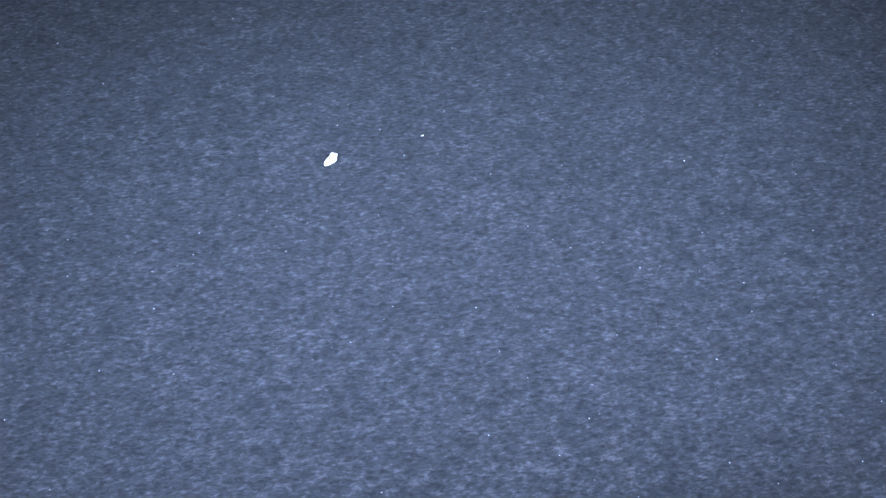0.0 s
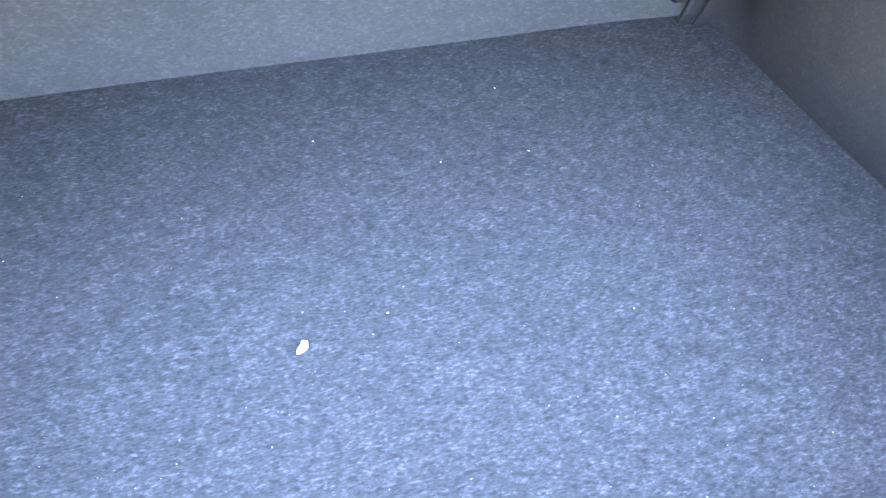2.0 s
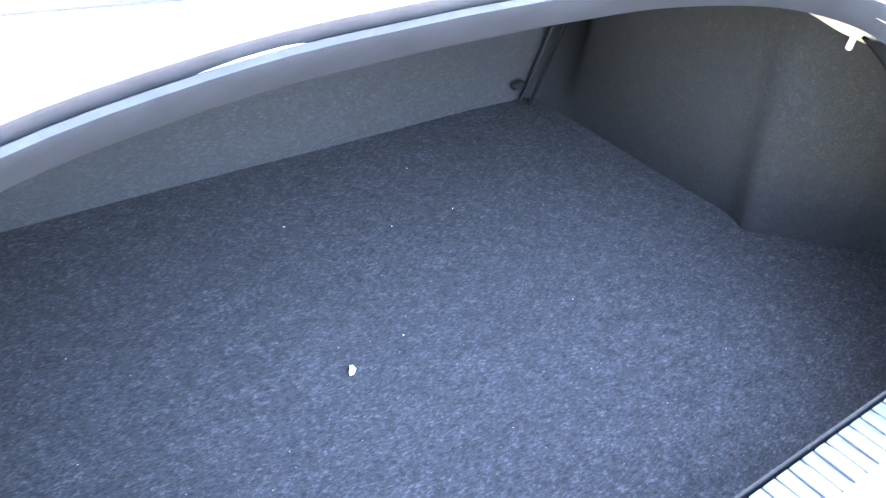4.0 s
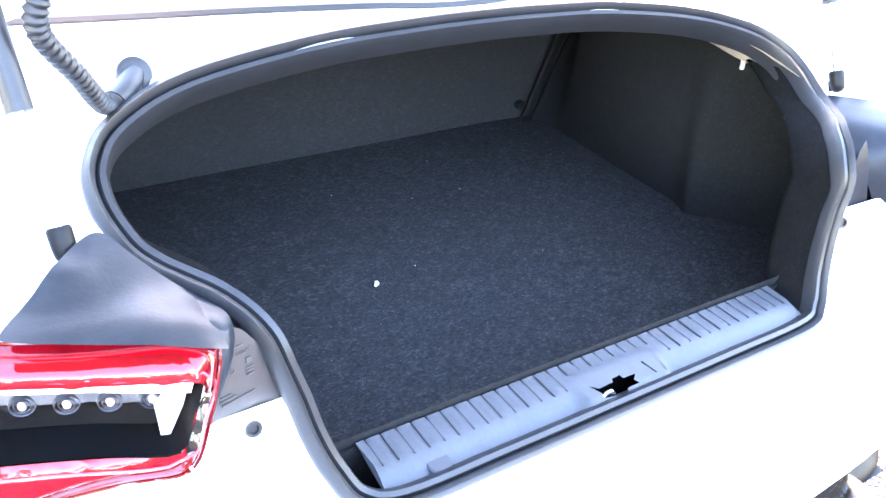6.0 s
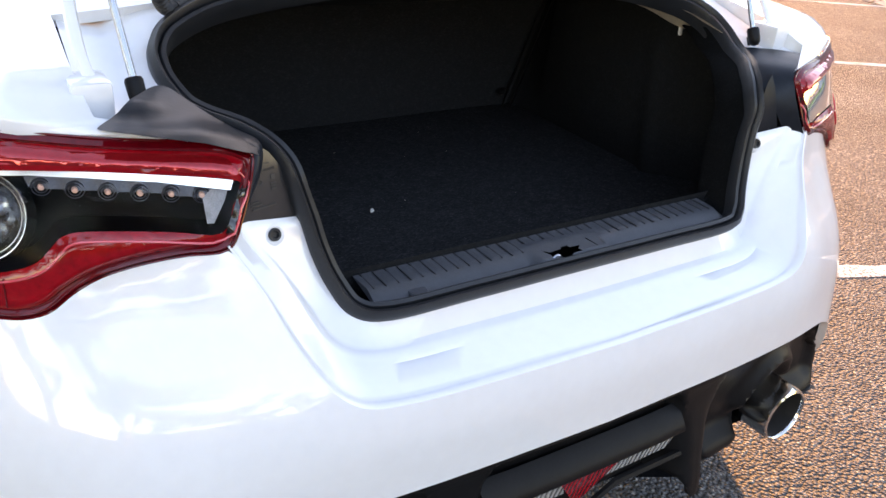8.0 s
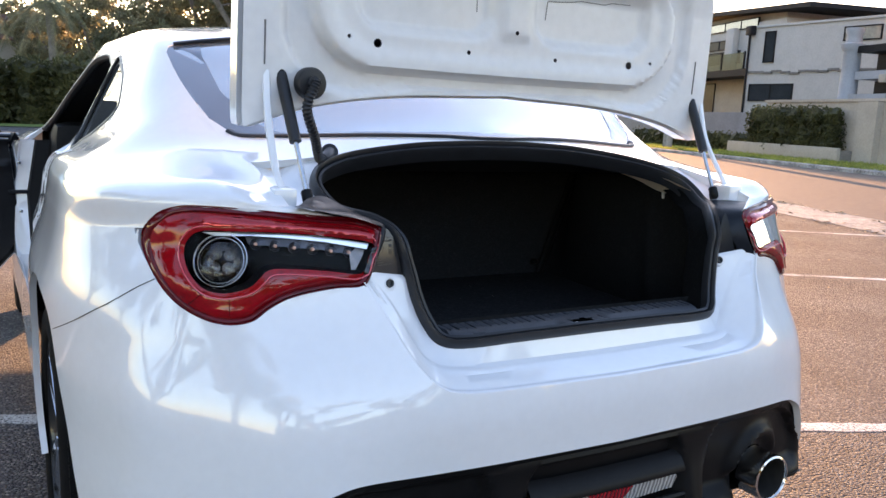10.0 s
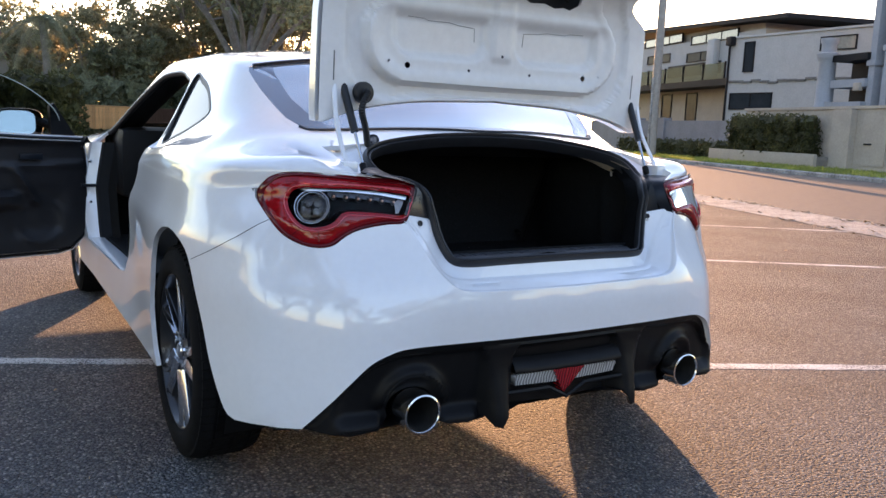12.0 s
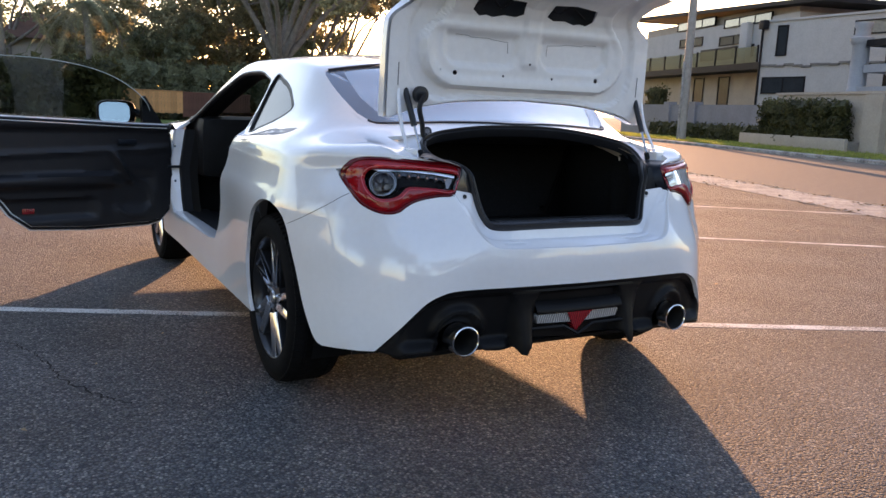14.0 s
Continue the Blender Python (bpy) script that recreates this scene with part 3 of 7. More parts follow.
def top_shell(low):
    qw = [(y, v_of_z(y, z)) for y, z in [tuple(p)[:2] for p in spline([(y, z, 0) for y, z in QWIN], 5, True)]]
    qin = [(y, v_of_z(y, z)) for y, z in [tuple(p)[:2] for p in spline([(1.575, 1.090, 0), (1.45, 1.083, 0), (1.33, 1.052, 0), (1.236, 1.005, 0), (1.215, 0.990, 0), (1.236, 0.973, 0), (1.33, 0.943, 0), (1.45, 0.914, 0), (1.58, 0.896, 0)], 5, True)]]
    left = sheet_bm(upper_outline(), [qw], (0.035, 0.1), upper)
    right = draw_in(mirror(sheet_bm(upper_outline(), [qw], (0.035, 0.1), upper)))
    top = merge(left, right, low)
    bmesh.ops.remove_doubles(top, verts=top.verts[:], dist=0.0012)
    bmesh.ops.recalc_face_normals(top, faces=top.faces[:])
    turn_edges(top, 0.014)
    part("body_shell", top, M_WHITE, car, "glossy white bumper, flanks and roof", 50)
    for side, nm in ((1, "left"), (-1, "right")):
        g = sheet_bm([(y, v) for y, v in qw], [], (0.05, 0.15), lambda y, v: upper(y, v) + Vector((0.008, 0, 0)))
        if side < 0:
            for v in g.verts:
                v.co.x *= -1
        bmesh.ops.recalc_face_normals(g, faces=g.faces[:])
        part("quarter_window", g, M_TINT, car, "fixed triangular quarter window")
        rim = [upper(y, v) + Vector((0.004, 0, 0)) for y, v in qw]
        if side < 0:
            rim = [Vector((-p.x, p.y, p.z)) for p in rim]
        part("window_trim", tube_bm(rim, 0.0062, 6, True), M_RUBBER, car)
        ring = sheet_bm(qw, [qin], (0.05, 0.15), lambda y, v: upper(y, v) + Vector((0.0065, 0, 0)))
        if side < 0:
            for v in ring.verts:
                v.co.x *= -1
        bmesh.ops.recalc_face_normals(ring, faces=ring.faces[:])
        part("window_print", ring, M_LAMPDARK, car, "dark printed edge of the quarter window")
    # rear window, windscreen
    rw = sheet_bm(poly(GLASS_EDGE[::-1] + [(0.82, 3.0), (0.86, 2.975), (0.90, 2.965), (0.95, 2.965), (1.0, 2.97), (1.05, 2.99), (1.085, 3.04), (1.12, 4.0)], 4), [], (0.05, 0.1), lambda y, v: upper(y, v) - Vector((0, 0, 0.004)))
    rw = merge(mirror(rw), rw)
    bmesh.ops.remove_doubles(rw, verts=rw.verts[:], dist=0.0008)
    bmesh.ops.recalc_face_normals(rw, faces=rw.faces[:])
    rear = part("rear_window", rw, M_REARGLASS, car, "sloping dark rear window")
    outer = GLASS_EDGE[::-1] + [(0.82, 3.0), (0.86, 2.975), (0.90, 2.965), (0.95, 2.965), (1.0, 2.97), (1.05, 2.99), (1.085, 3.04), (1.12, 4.0)]
    inner = [(1.105, 4.0), (1.075, 3.16), (1.0, 3.13), (0.90, 3.12), (0.82, 3.15), (0.775, 3.20), (0.755, 3.35), (0.735, 3.5), (0.712, 3.7), (0.700, 4.0)]
    band = sheet_bm(poly(outer + inner, 4), [], (0.05, 0.1), lambda y, v: upper(y, v) - Vector((0, 0, 0.0025)))
    band = merge(mirror(band), band)
    bmesh.ops.recalc_face_normals(band, faces=band.faces[:])
    part("printed_band", band, M_FRIT, rear, "dark printed band round the rear glass")
    brow = [upper(1.082 + 0.036 * smooth01(3.0, 3.9, v), v) + Vector((0, 0, 0.001)) for v in (3.05, 3.2, 3.4, 3.6, 3.8, 4.0)]
    brow = brow + [Vector((-p.x, p.y, p.z)) for p in brow[-2::-1]]
    part("roof_edge_line", tube_bm(spline(brow, 4), 0.010, 8, squash=0.45), M_RUBBER, rear, "dark line along the roof's rear edge")
    ws = sheet_bm(poly([(2.21, 3.05), (2.95, 3.0), (2.95, 4.0), (2.21, 4.0)], 10), [], (0.06, 0.1), upper)
    ws = merge(mirror(ws), ws)
    bmesh.ops.remove_doubles(ws, verts=ws.verts[:], dist=0.0008)
    bmesh.ops.recalc_face_normals(ws, faces=ws.faces[:])
    part("windscreen", ws, M_SCREEN, car, "clear laminated windscreen")
    edge = [upper(y, v) for y, v in GLASS_EDGE]
    edge = edge + [Vector((-p.x, p.y, p.z)) for p in edge[-2::-1]]
    part("window_gasket", tube_bm(spline(edge, 3), 0.009, 8, squash=0.6), M_RUBBER, car)
    # bonnet
    bn = sheet_bm(poly([(2.95, 0.0), (4.2, 0.0), (4.2, 4.0), (2.95, 4.0)], 16), [], (0.06, 0.2), upper)
    bn = merge(mirror(bn), bn)
    bmesh.ops.remove_doubles(bn, verts=bn.verts[:], dist=0.0008)
    bmesh.ops.recalc_face_normals(bn, faces=bn.faces[:])
    part("bonnet", bn, M_WHITE, car, "", 60)


top_shell(body_shell())

# panel joint between bumper and quarter panel, from the lamp to the wheel arch
for side in (1, -1):
    joint = []
    for k in range(15):
        t = k / 14
        y, z = 0.412 + 0.248 * t, 0.744 - 0.128 * t - 0.012 * math.sin(math.pi * t)
        p = hull(q_of_y(y, z), z)
        joint.append(Vector((p.x * side, p.y, p.z)))
    part("panel_joint", draw_in(tube_bm(joint, 0.0009, 6)), M_RUBBER, car)

# boot opening: the sealing flange, its rubber and the painted channel round it
SEAL = [(0.0, 0.250, 0.639), (0.16, 0.251, 0.638), (0.272, 0.254, 0.637), (0.314, 0.270, 0.645), (0.334, 0.290, 0.675), (0.347, 0.304, 0.712), (0.356, 0.312, 0.750), (0.366, 0.316, 0.784), (0.373, 0.327, 0.808), (0.384, 0.343, 0.823), (0.398, 0.363, 0.832), (0.413, 0.381, 0.837), (0.432, 0.410, 0.841), (0.446, 0.440, 0.849), (0.456, 0.482, 0.871), (0.450, 0.520, 0.893), (0.418, 0.558, 0.914), (0.34, 0.592, 0.934), (0.20, 0.602, 0.952), (0.08, 0.602, 0.958), (0.0, 0.602, 0.959)]
SEAL_R = [(x + (0.017 - 0.004 * smooth01(0.76, 0.82, z)) * smooth01(0.12, 0.27, x) * smooth01(0.955, 0.90, z), y, z) for x, y, z in SEAL]
seal_loop = spline([(-x, y, z) for x, y, z in SEAL] + SEAL_R[-2:0:-1], 5, True)


def seal_offset(d_out, d_up):
    """The sealing line moved outwards in its own surface and along its normal."""
    c = Vector((0, 0.43, 0.80))
    out = []
    n = len(seal_loop)
    for i, p in enumerate(seal_loop):
        t = (seal_loop[(i + 1) % n] - seal_loop[i - 1]).normalized()
        nrm = Vector((0, -0.66, 0.75))
        o = t.cross(nrm).normalized()
        if o.dot(p - c) < 0:
            o = -o
        out.append(p + o * d_out + nrm * d_up)
    return out


def loft_bm(curves, closed=True):
    bm = bmesh.new()
    rows = [[bm.verts.new(p) for p in c] for c in curves]
    for a, b in zip(rows, rows[1:]):
        n = len(a)
        for i in range(n if closed else n - 1):
            bm.faces.new((a[i], a[(i + 1) % n], b[(i + 1) % n], b[i]))
    bmesh.ops.recalc_face_normals(bm, faces=bm.faces[:])
    return bm


seal = part("boot_seal", loft_bm([seal_offset(-0.002, -0.02), seal_offset(0.001, -0.004), seal_offset(0.0, 0.006), seal_offset(-0.006, 0.012), seal_offset(-0.010, 0.008), seal_offset(-0.011, 0.0), seal_offset(-0.014, 0.006), seal_offset(-0.019, 0.006), seal_offset(-0.022, -0.002), seal_offset(-0.022, -0.03)]), M_RUBBER, car, "black hollow rubber boot seal", 50)


def tail_flange(side):
    """White painted panel between the bumper's edge and the seal, with its sunk shelf."""
    rs = spline([(x, 0, z) for x, z in (RECESS if side > 0 else RECESS_R)], 10)
    ss = spline([(-x, y, z) for x, y, z in (SEAL if side > 0 else SEAL_R)[6::-1]], 10)
    n = 40

    def at(c, t):
        f = t * (len(c) - 1)
        i = min(int(f), len(c) - 2)
        return c[i].lerp(c[i + 1], f - i)
    rows = [[] for k in range(10)]
    for k in range(n + 1):
        t = k / n
        r = at(rs, t)
        e = hull(q_of_x(r.x, r.z), r.z)
        s = at(ss, t)
        w = smooth01(0.0, 0.40, t)
        g = e.lerp(s, 0.32 + 0.30 * w)
        g.z += (e.z + (s.z - e.z) * 0.22 - g.z) * smooth01(0.12, 0.42, t)
        g.y = s.y - 0.004 + 0.001 * (1 - w)
        up, sunk = Vector((0, 0, 0.0045)), Vector((0, 0.0008, -0.0012))
        rows[0].append(e)
        rows[1].append(e.lerp(g, 0.05) + Vector((0, 0, 0.002)))
        rows[2].append(e.lerp(g, 0.12) + sunk)
        rows[3].append(e.lerp(g, 0.22) + sunk)
        rows[4].append(e.lerp(g, 0.28) + Vector((0, 0, 0.002)))
        rows[5].append(e.lerp(g, 0.72))
        rows[6].append(e.lerp(g, 0.76) + up)
        rows[7].append(e.lerp(g, 0.93) + up)
        rows[8].append(g.lerp(s, 0.05) + up)
        rows[9].append(s + Vector((0, 0.004, -0.004)))
    back = [Vector((p.x, lerp_list(-p.x - (0.026 if side < 0 else 0.0), (0.35, 0.38, 0.41, 0.44), (0.324, 0.320, 0.312, 0.302)), p.z + 0.004)) for p in (r[0] for r in rows)]
    ledge = loft_bm([[r[0] for r in rows], back], False)
    bm = merge(loft_bm(rows, False), ledge)
    return bm if side > 0 else mirror(bm)


flange = merge(tail_flange(1), tail_flange(-1))
bmesh.ops.remove_doubles(flange, verts=flange.verts[:], dist=0.0008)
bmesh.ops.recalc_face_normals(flange, faces=flange.faces[:])
part("tail_flange", flange, M_WHITE, car, "white painted sill below the boot seal", 50)


def lamp_y(x, z):
    """Depth of the lamp's outer skin."""
    zz = min(z, 0.84)
    proud = lerp_list(x, (0.60, 0.64, 0.66, 0.68, 0.70, 0.72, 0.74), (0.0, 0.006, 0.010, 0.014, 0.021, 0.033, 0.049))
    return hull(q_of_x(x, zz), zz).y - proud * smooth01(0.785, 0.838, z)


def letters(text, size):
    """Flat lettering in the built-in font, facing -y and centred."""
    cu = bpy.data.curves.new("lettering", "FONT")
    cu.body, cu.size, cu.align_x, cu.align_y, cu.extrude, cu.resolution_u = text, size, "CENTER", "CENTER", 0.0002, 2
    ob = bpy.data.objects.new("lettering", cu)
    me = bpy.data.meshes.new_from_object(ob)
    bm = bmesh.new()
    bm.from_mesh(me)
    bpy.data.objects.remove(ob)
    bpy.data.curves.remove(cu)
    bpy.data.meshes.remove(me)
    bm.transform(Matrix.Rotation(radians(90), 4, "X"))
    return bm


def gutter(side):
    """Painted rain channel between haunch and seal, and the black cover beside the lamp."""
    def z_of(x, y):
        base = lerp_list(y, (0.30, 0.38, 0.45, 0.52, 0.58, 0.62, 0.74), (0.838, 0.846, 0.858, 0.880, 0.904, 0.913, 0.935))
        base += 0.034 * max(0.0, 1 - (x / 0.5) ** 2) * smooth01(0.48, 0.60, y)
        return base - 0.012 * math.exp(-((x - 0.49) / 0.03) ** 2) * smooth01(0.3, 0.45, y)
    wide = 0.022 if side < 0 else 0.0
    up = [Vector((-x, y, z)) for x, y, z in (SEAL if side > 0 else SEAL_R)[13:]]
    sp = spline(up, 6)
    o = [(-p.x, p.y) for p in sp]
    o += [(0.0, 0.64), (0.2, 0.66), (0.40, 0.69), (0.49, 0.70), (0.527, 0.68), (0.531, 0.60), (0.533, 0.54), (0.536, 0.45), (0.537, 0.352), (0.506, 0.390), (0.474, 0.430)]
    bm = sheet_bm(o, [], (0.025, 0.025), lambda x, y: Vector((-x * side, y, z_of(x, y))))
    bmesh.ops.recalc_face_normals(bm, faces=bm.faces[:])
    part("rain_channel", bm, M_WHITE, car, "white painted rain channel", 50)
    wall = [[upper(0.345 + k * 0.0275, 3.0) for k in range(10)], []]
    wall[1] = [Vector((p.x + 0.003, p.y, z_of(-p.x, p.y) - 0.004)) for p in wall[0]]
    if side < 0:
        wall = [[Vector((-p.x, p.y, p.z)) for p in r] for r in wall]
    part("channel_wall", loft_bm(wall, False), M_WHITE, car)
    if side > 0:
        o2 = [(0.402, 0.312), (0.394, 0.328), (0.395, 0.346), (0.406, 0.364), (0.421, 0.383), (0.441, 0.413), (0.456, 0.440), (0.474, 0.432), (0.506, 0.392), (0.537, 0.350), (0.535, 0.332), (0.47, 0.312), (0.41, 0.300)]
        z2 = lambda x, y: lerp_list(x, (0.38, 0.395, 0.41, 0.45, 0.55), (0.822, 0.834, 0.843, 0.855, 0.866)) + 0.014 * smooth01(0.36, 0.45, y) - 0.006 * smooth01(0.33, 0.30, y) + 0.006 * math.exp(-((x - 0.49) / 0.02) ** 2 - ((y - 0.39) / 0.02) ** 2)
        bm = sheet_bm([tuple(p)[:2] for p in spline([(a, b, 0) for a, b in o2], 4, True)], [], (0.012, 0.012), lambda x, y: Vector((-x * side, y, z2(x, y))))
        bmesh.ops.recalc_face_normals(bm, faces=bm.faces[:])
        part("lamp_cover", bm, M_SATIN, car, "satin black plastic cover above the tail lamp", 50)
        # its end rolls over and runs down between bracket and lamp
        inner = [(0.436, 0.404, 0.852), (0.419, 0.380, 0.846), (0.403, 0.360, 0.840), (0.392, 0.342, 0.836), (0.3915, 0.326, 0.830), (0.395, 0.318, 0.818), (0.402, 0.315, 0.799), (0.4145, 0.313, 0.776), (0.4275, 0.312, 0.752)]
        outer = [(0.495, 0.849), (0.470, 0.848), (0.447, 0.845), (0.424, 0.840), (0.412, 0.830), (0.411, 0.815), (0.417, 0.799), (0.427, 0.775), (0.443, 0.750)]
        cols = []
        for k in range(9):
            f = k / 8
            col = [Vector((-x, y, z)).lerp(Vector((-x1, lamp_y(x1, min(z1, 0.84)) + 0.003, z1)), f) + Vector((0, -0.8, 0.5)) * 0.006 * math.sin(math.pi * f) for (x, y, z), (x1, z1) in zip(inner, outer)]
            cols.append(spline(col, 6))
        part("cover_fold", loft_bm(cols, False), M_SATIN, car, "rolled black end of the lamp cover", 60)
    else:
        # the far cover: a sloping top that folds down between bracket and lamp
        inner = [(0.468, 0.436, 0.851), (0.449, 0.410, 0.845), (0.428, 0.376, 0.835), (0.410, 0.343, 0.815), (0.420, 0.322, 0.788), (0.442, 0.312, 0.752)]
        outer = [(0.530, 0.853), (0.496, 0.848), (0.457, 0.838), (0.447, 0.818), (0.455, 0.780), (0.471, 0.750)]
        cols = []
        for k in range(8):
            f = k / 7
            col = []
            for (x, y, z), (x1, z1) in zip(inner, outer):
                b = Vector((x1 - 0.001, lamp_y(x1, min(z1, 0.84)) + 0.003, z1))
                col.append(Vector((x, y, z)).lerp(b, f) + Vector((0, 0, 0.003 * math.sin(math.pi * f))))
            cols.append(spline(col, 6))
        part("lamp_cover", loft_bm(cols, False), M_SATIN, car, "satin black plastic cover beside the tail lamp", 60)
    # bracket face between lamp and seal, leaning back towards its top
    o3 = [(0.350, 0.738), (0.441, 0.7515), (0.428, 0.775), (0.412, 0.82), (0.402, 0.838), (0.385, 0.826), (0.366, 0.80)]
    if side < 0:
        o3 = [(0.350 + (x - 0.350) * 0.55, z) for x, z in o3]

    def face_y(x, z):
        return lerp_list(x, (0.35, 0.38, 0.41, 0.44), (0.324, 0.320, 0.312, 0.302)) + 1.9 * max(0, z - 0.755) ** 2
    bm = sheet_bm(poly(o3, 4), [], (0.008, 0.008), lambda x, z: Vector((-(x + 1.4 * wide) * side, face_y(x, z), z)))
    bmesh.ops.recalc_face_normals(bm, faces=bm.faces[:])
    brk = part("lamp_bracket", bm, M_BRACKET if side > 0 else M_SATIN, car, "dull sheet bracket between lamp and seal", 50)
    if side > 0:
        def on_face(bm, x, z):
            z += 0.0105
            bm.transform(Matrix.Translation((-x * side, face_y(x, z) - 0.0009, z)) @ Matrix.Rotation(radians(15 * side), 4, "Z") @ Matrix.Rotation(-math.atan(3.8 * max(0, z - 0.755)), 4, "X"))
            return bm
        part("stamped_mark", on_face(letters("220-60349", 0.0052), 0.3905, 0.7985), M_STAMP, brk, "stamped part number")
        for x, z, w, h in ((0.3900, 0.8045, 0.009, 0.0014), (0.3830, 0.790, 0.005, 0.005), (0.3830, 0.7835, 0.007, 0.0016), (0.3830, 0.7805, 0.006, 0.0016), (0.3830, 0.7775, 0.006, 0.0016), (0.4060, 0.768, 0.010, 0.0014), (0.4040, 0.7645, 0.014, 0.0014), (0.3950, 0.7605, 0.030, 0.0018)):
            part("stamped_mark", on_face(box_bm((-w / 2, -0.0003, -h / 2), (w / 2, 0.0003, h / 2)), x, z), M_STAMP, brk)
        oval = on_face(tube_bm([Vector((0.0040 * math.cos(a), 0, 0.0026 * math.sin(a))) for a in [math.pi * j / 10 for j in range(20)]], 0.0004, 5, True), 0.4000, 0.7875)
        part("stamped_mark", oval, M_STAMP, brk, "stamped oval")


M_STAMP = mat("faint_stamp_ink", (0.045, 0.042, 0.040), 0.5)
M_BRACKET = mat("dull_bracket", (0.075, 0.073, 0.073), 0.22, metal=0.5, vary=0.12, scale=12)
gutter(1)
gutter(-1)

# boot interior
M_FRAME = mat("beige_primer_paint", (0.56, 0.48, 0.40), 0.5, vary=0.1, scale=20)
LINER = [(0.0, 1.150), (0.30, 1.149), (0.49, 1.147), (0.540, 1.138), (0.553, 1.09), (0.554, 1.02), (0.553, 0.92), (0.552, 0.80), (0.553, 0.70), (0.560, 0.645), (0.60, 0.585), (0.655, 0.52), (0.665, 0.43), (0.60, 0.36), (0.45, 0.335), (0.30, 0.33), (0.0, 0.33)]
FLOOR_Z = 0.538


def boot_interior():
    lp = [Vector((-x, y, 0)) for x, y in LINER]
    half = spline(lp, 9)
    loop = [(p.x, p.y) for p in half] + [(-p.x, p.y) for p in half[-2:0:-1]]
    fl = sheet_bm(loop, [], (0.03, 0.03), lambda x, y: Vector((x, y, FLOOR_Z + 0.0015 * math.sin(9 * x + 4 * y) * math.cos(7 * y - 3 * x))))
    bmesh.ops.recalc_face_normals(fl, faces=fl.faces[:])
    if sum(f.normal.z for f in fl.faces) < 0:
        bmesh.ops.reverse_faces(fl, faces=fl.faces[:])
    part("boot_carpet", fl, M_CARPET, car, "charcoal speckled felt boot carpet", 60)
    side = [p for p in half if p.x < -0.495 and p.y > 0.334] 
    rows = []
    for k in range(17):
        h = k / 16
        r = []
        for p in side:
            z = FLOOR_Z - 0.01 + h * (lerp_list(p.y, (0.33, 0.45, 0.60, 0.70), (0.79, 0.83, 0.88, 0.905)) - FLOOR_Z)
            bulge = 0.05 * math.exp(-((p.y - 0.86) / 0.22) ** 2) * math.sin(math.pi * min(1, h * 1.1)) * 0.9
            dim = -0.030 * math.exp(-((p.y - 0.665) / 0.028) ** 2) * (1 - h) * 1.2
            lean = 0.05 * h * h * smooth01(1.04, 0.9, p.y) - 0.10 * h * smooth01(0.98, 1.12, p.y)
            lean += 0.010 * h * math.exp(-((p.y - 1.045 + 0.06 * h) / 0.016) ** 2)      # upright fold beside the seat
            r.append(Vector((p.x + bulge * 0.6 - dim * 0.5 + lean, p.y, z)))
        rows.append(r)
    bm = loft_bm(rows, False)
    for s in (1, -1):
        b2 = bm.copy() if s > 0 else mirror(bm)
        part("boot_liner", b2, M_LINER, car, "moulded dark felt side liner", 60)
    bm.free()
    back = sheet_bm(poly([(-0.53, FLOOR_Z - 0.01), (0.53, FLOOR_Z - 0.01), (0.62, 0.94), (-0.62, 0.94)], 12), [], (0.06, 0.05), lambda x, z: Vector((x, 1.145 - 0.16 * (z - FLOOR_Z) - 0.05 * max(0, abs(x) - 0.44), z)))
    part("seat_back", back, M_SEATBACK, car, "grey felt rear seat back", 50)
    # parcel shelf underside and body frame above the opening
    shelf = sheet_bm(poly([(-0.60, 0.612), (0.60, 0.612), (0.60, 1.14), (-0.60, 1.14)], 16), [], (0.04, 0.03), lambda x, y: Vector((x, y, 0.888 + (0.012 + 0.052 * max(0.0, 1 - (x / 0.5) ** 2)) * smooth01(0.70, 0.615, y))))
    part("parcel_shelf", shelf, M_INTERIOR, car)
    for s in (1, -1):
        for k in (0, 1):
            a, b = Vector((s * (0.512 + 0.016 * k), 1.128 - 0.012 * k, FLOOR_Z)), Vector((s * (0.588 + 0.022 * k), 1.070 - 0.012 * k, 0.90))
            part("belt_strap", tube_bm([a, a.lerp(b, 0.5), b], 0.005, 6, squash=0.5), M_INTERIOR, car, "black strap beside the seat back")
        clip = lathe_bm([(0.0, -0.006), (0.006, -0.005), (0.009, 0.0), (0.009, 0.004)], 16, "Y")
        clip.transform(Matrix.Translation((s * 0.50, 1.120, 0.578)) @ Matrix.Scale(1.5, 4, (1, 0, 0)))
        part("strap_clip", clip, M_PLASTIC, car, "dark oval clip")
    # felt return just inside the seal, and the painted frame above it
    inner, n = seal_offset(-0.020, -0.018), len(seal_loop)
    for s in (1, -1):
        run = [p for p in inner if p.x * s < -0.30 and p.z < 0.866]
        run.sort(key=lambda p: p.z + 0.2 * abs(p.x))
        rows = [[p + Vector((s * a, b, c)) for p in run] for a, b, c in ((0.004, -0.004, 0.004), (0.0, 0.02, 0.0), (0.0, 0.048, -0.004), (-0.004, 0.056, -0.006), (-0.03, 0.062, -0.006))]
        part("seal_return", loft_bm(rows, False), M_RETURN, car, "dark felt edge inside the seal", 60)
        btn = lathe_bm([(0.0, -0.004), (0.006, -0.0035), (0.008, 0.0)], 18, "Y")
        btn.transform(Matrix.Translation((s * -0.425, 0.452, 0.820)) @ Matrix.Rotation(radians(55 * s), 4, "Z"))
        part("trim_button", btn, M_PLASTIC, car, "round trim button")
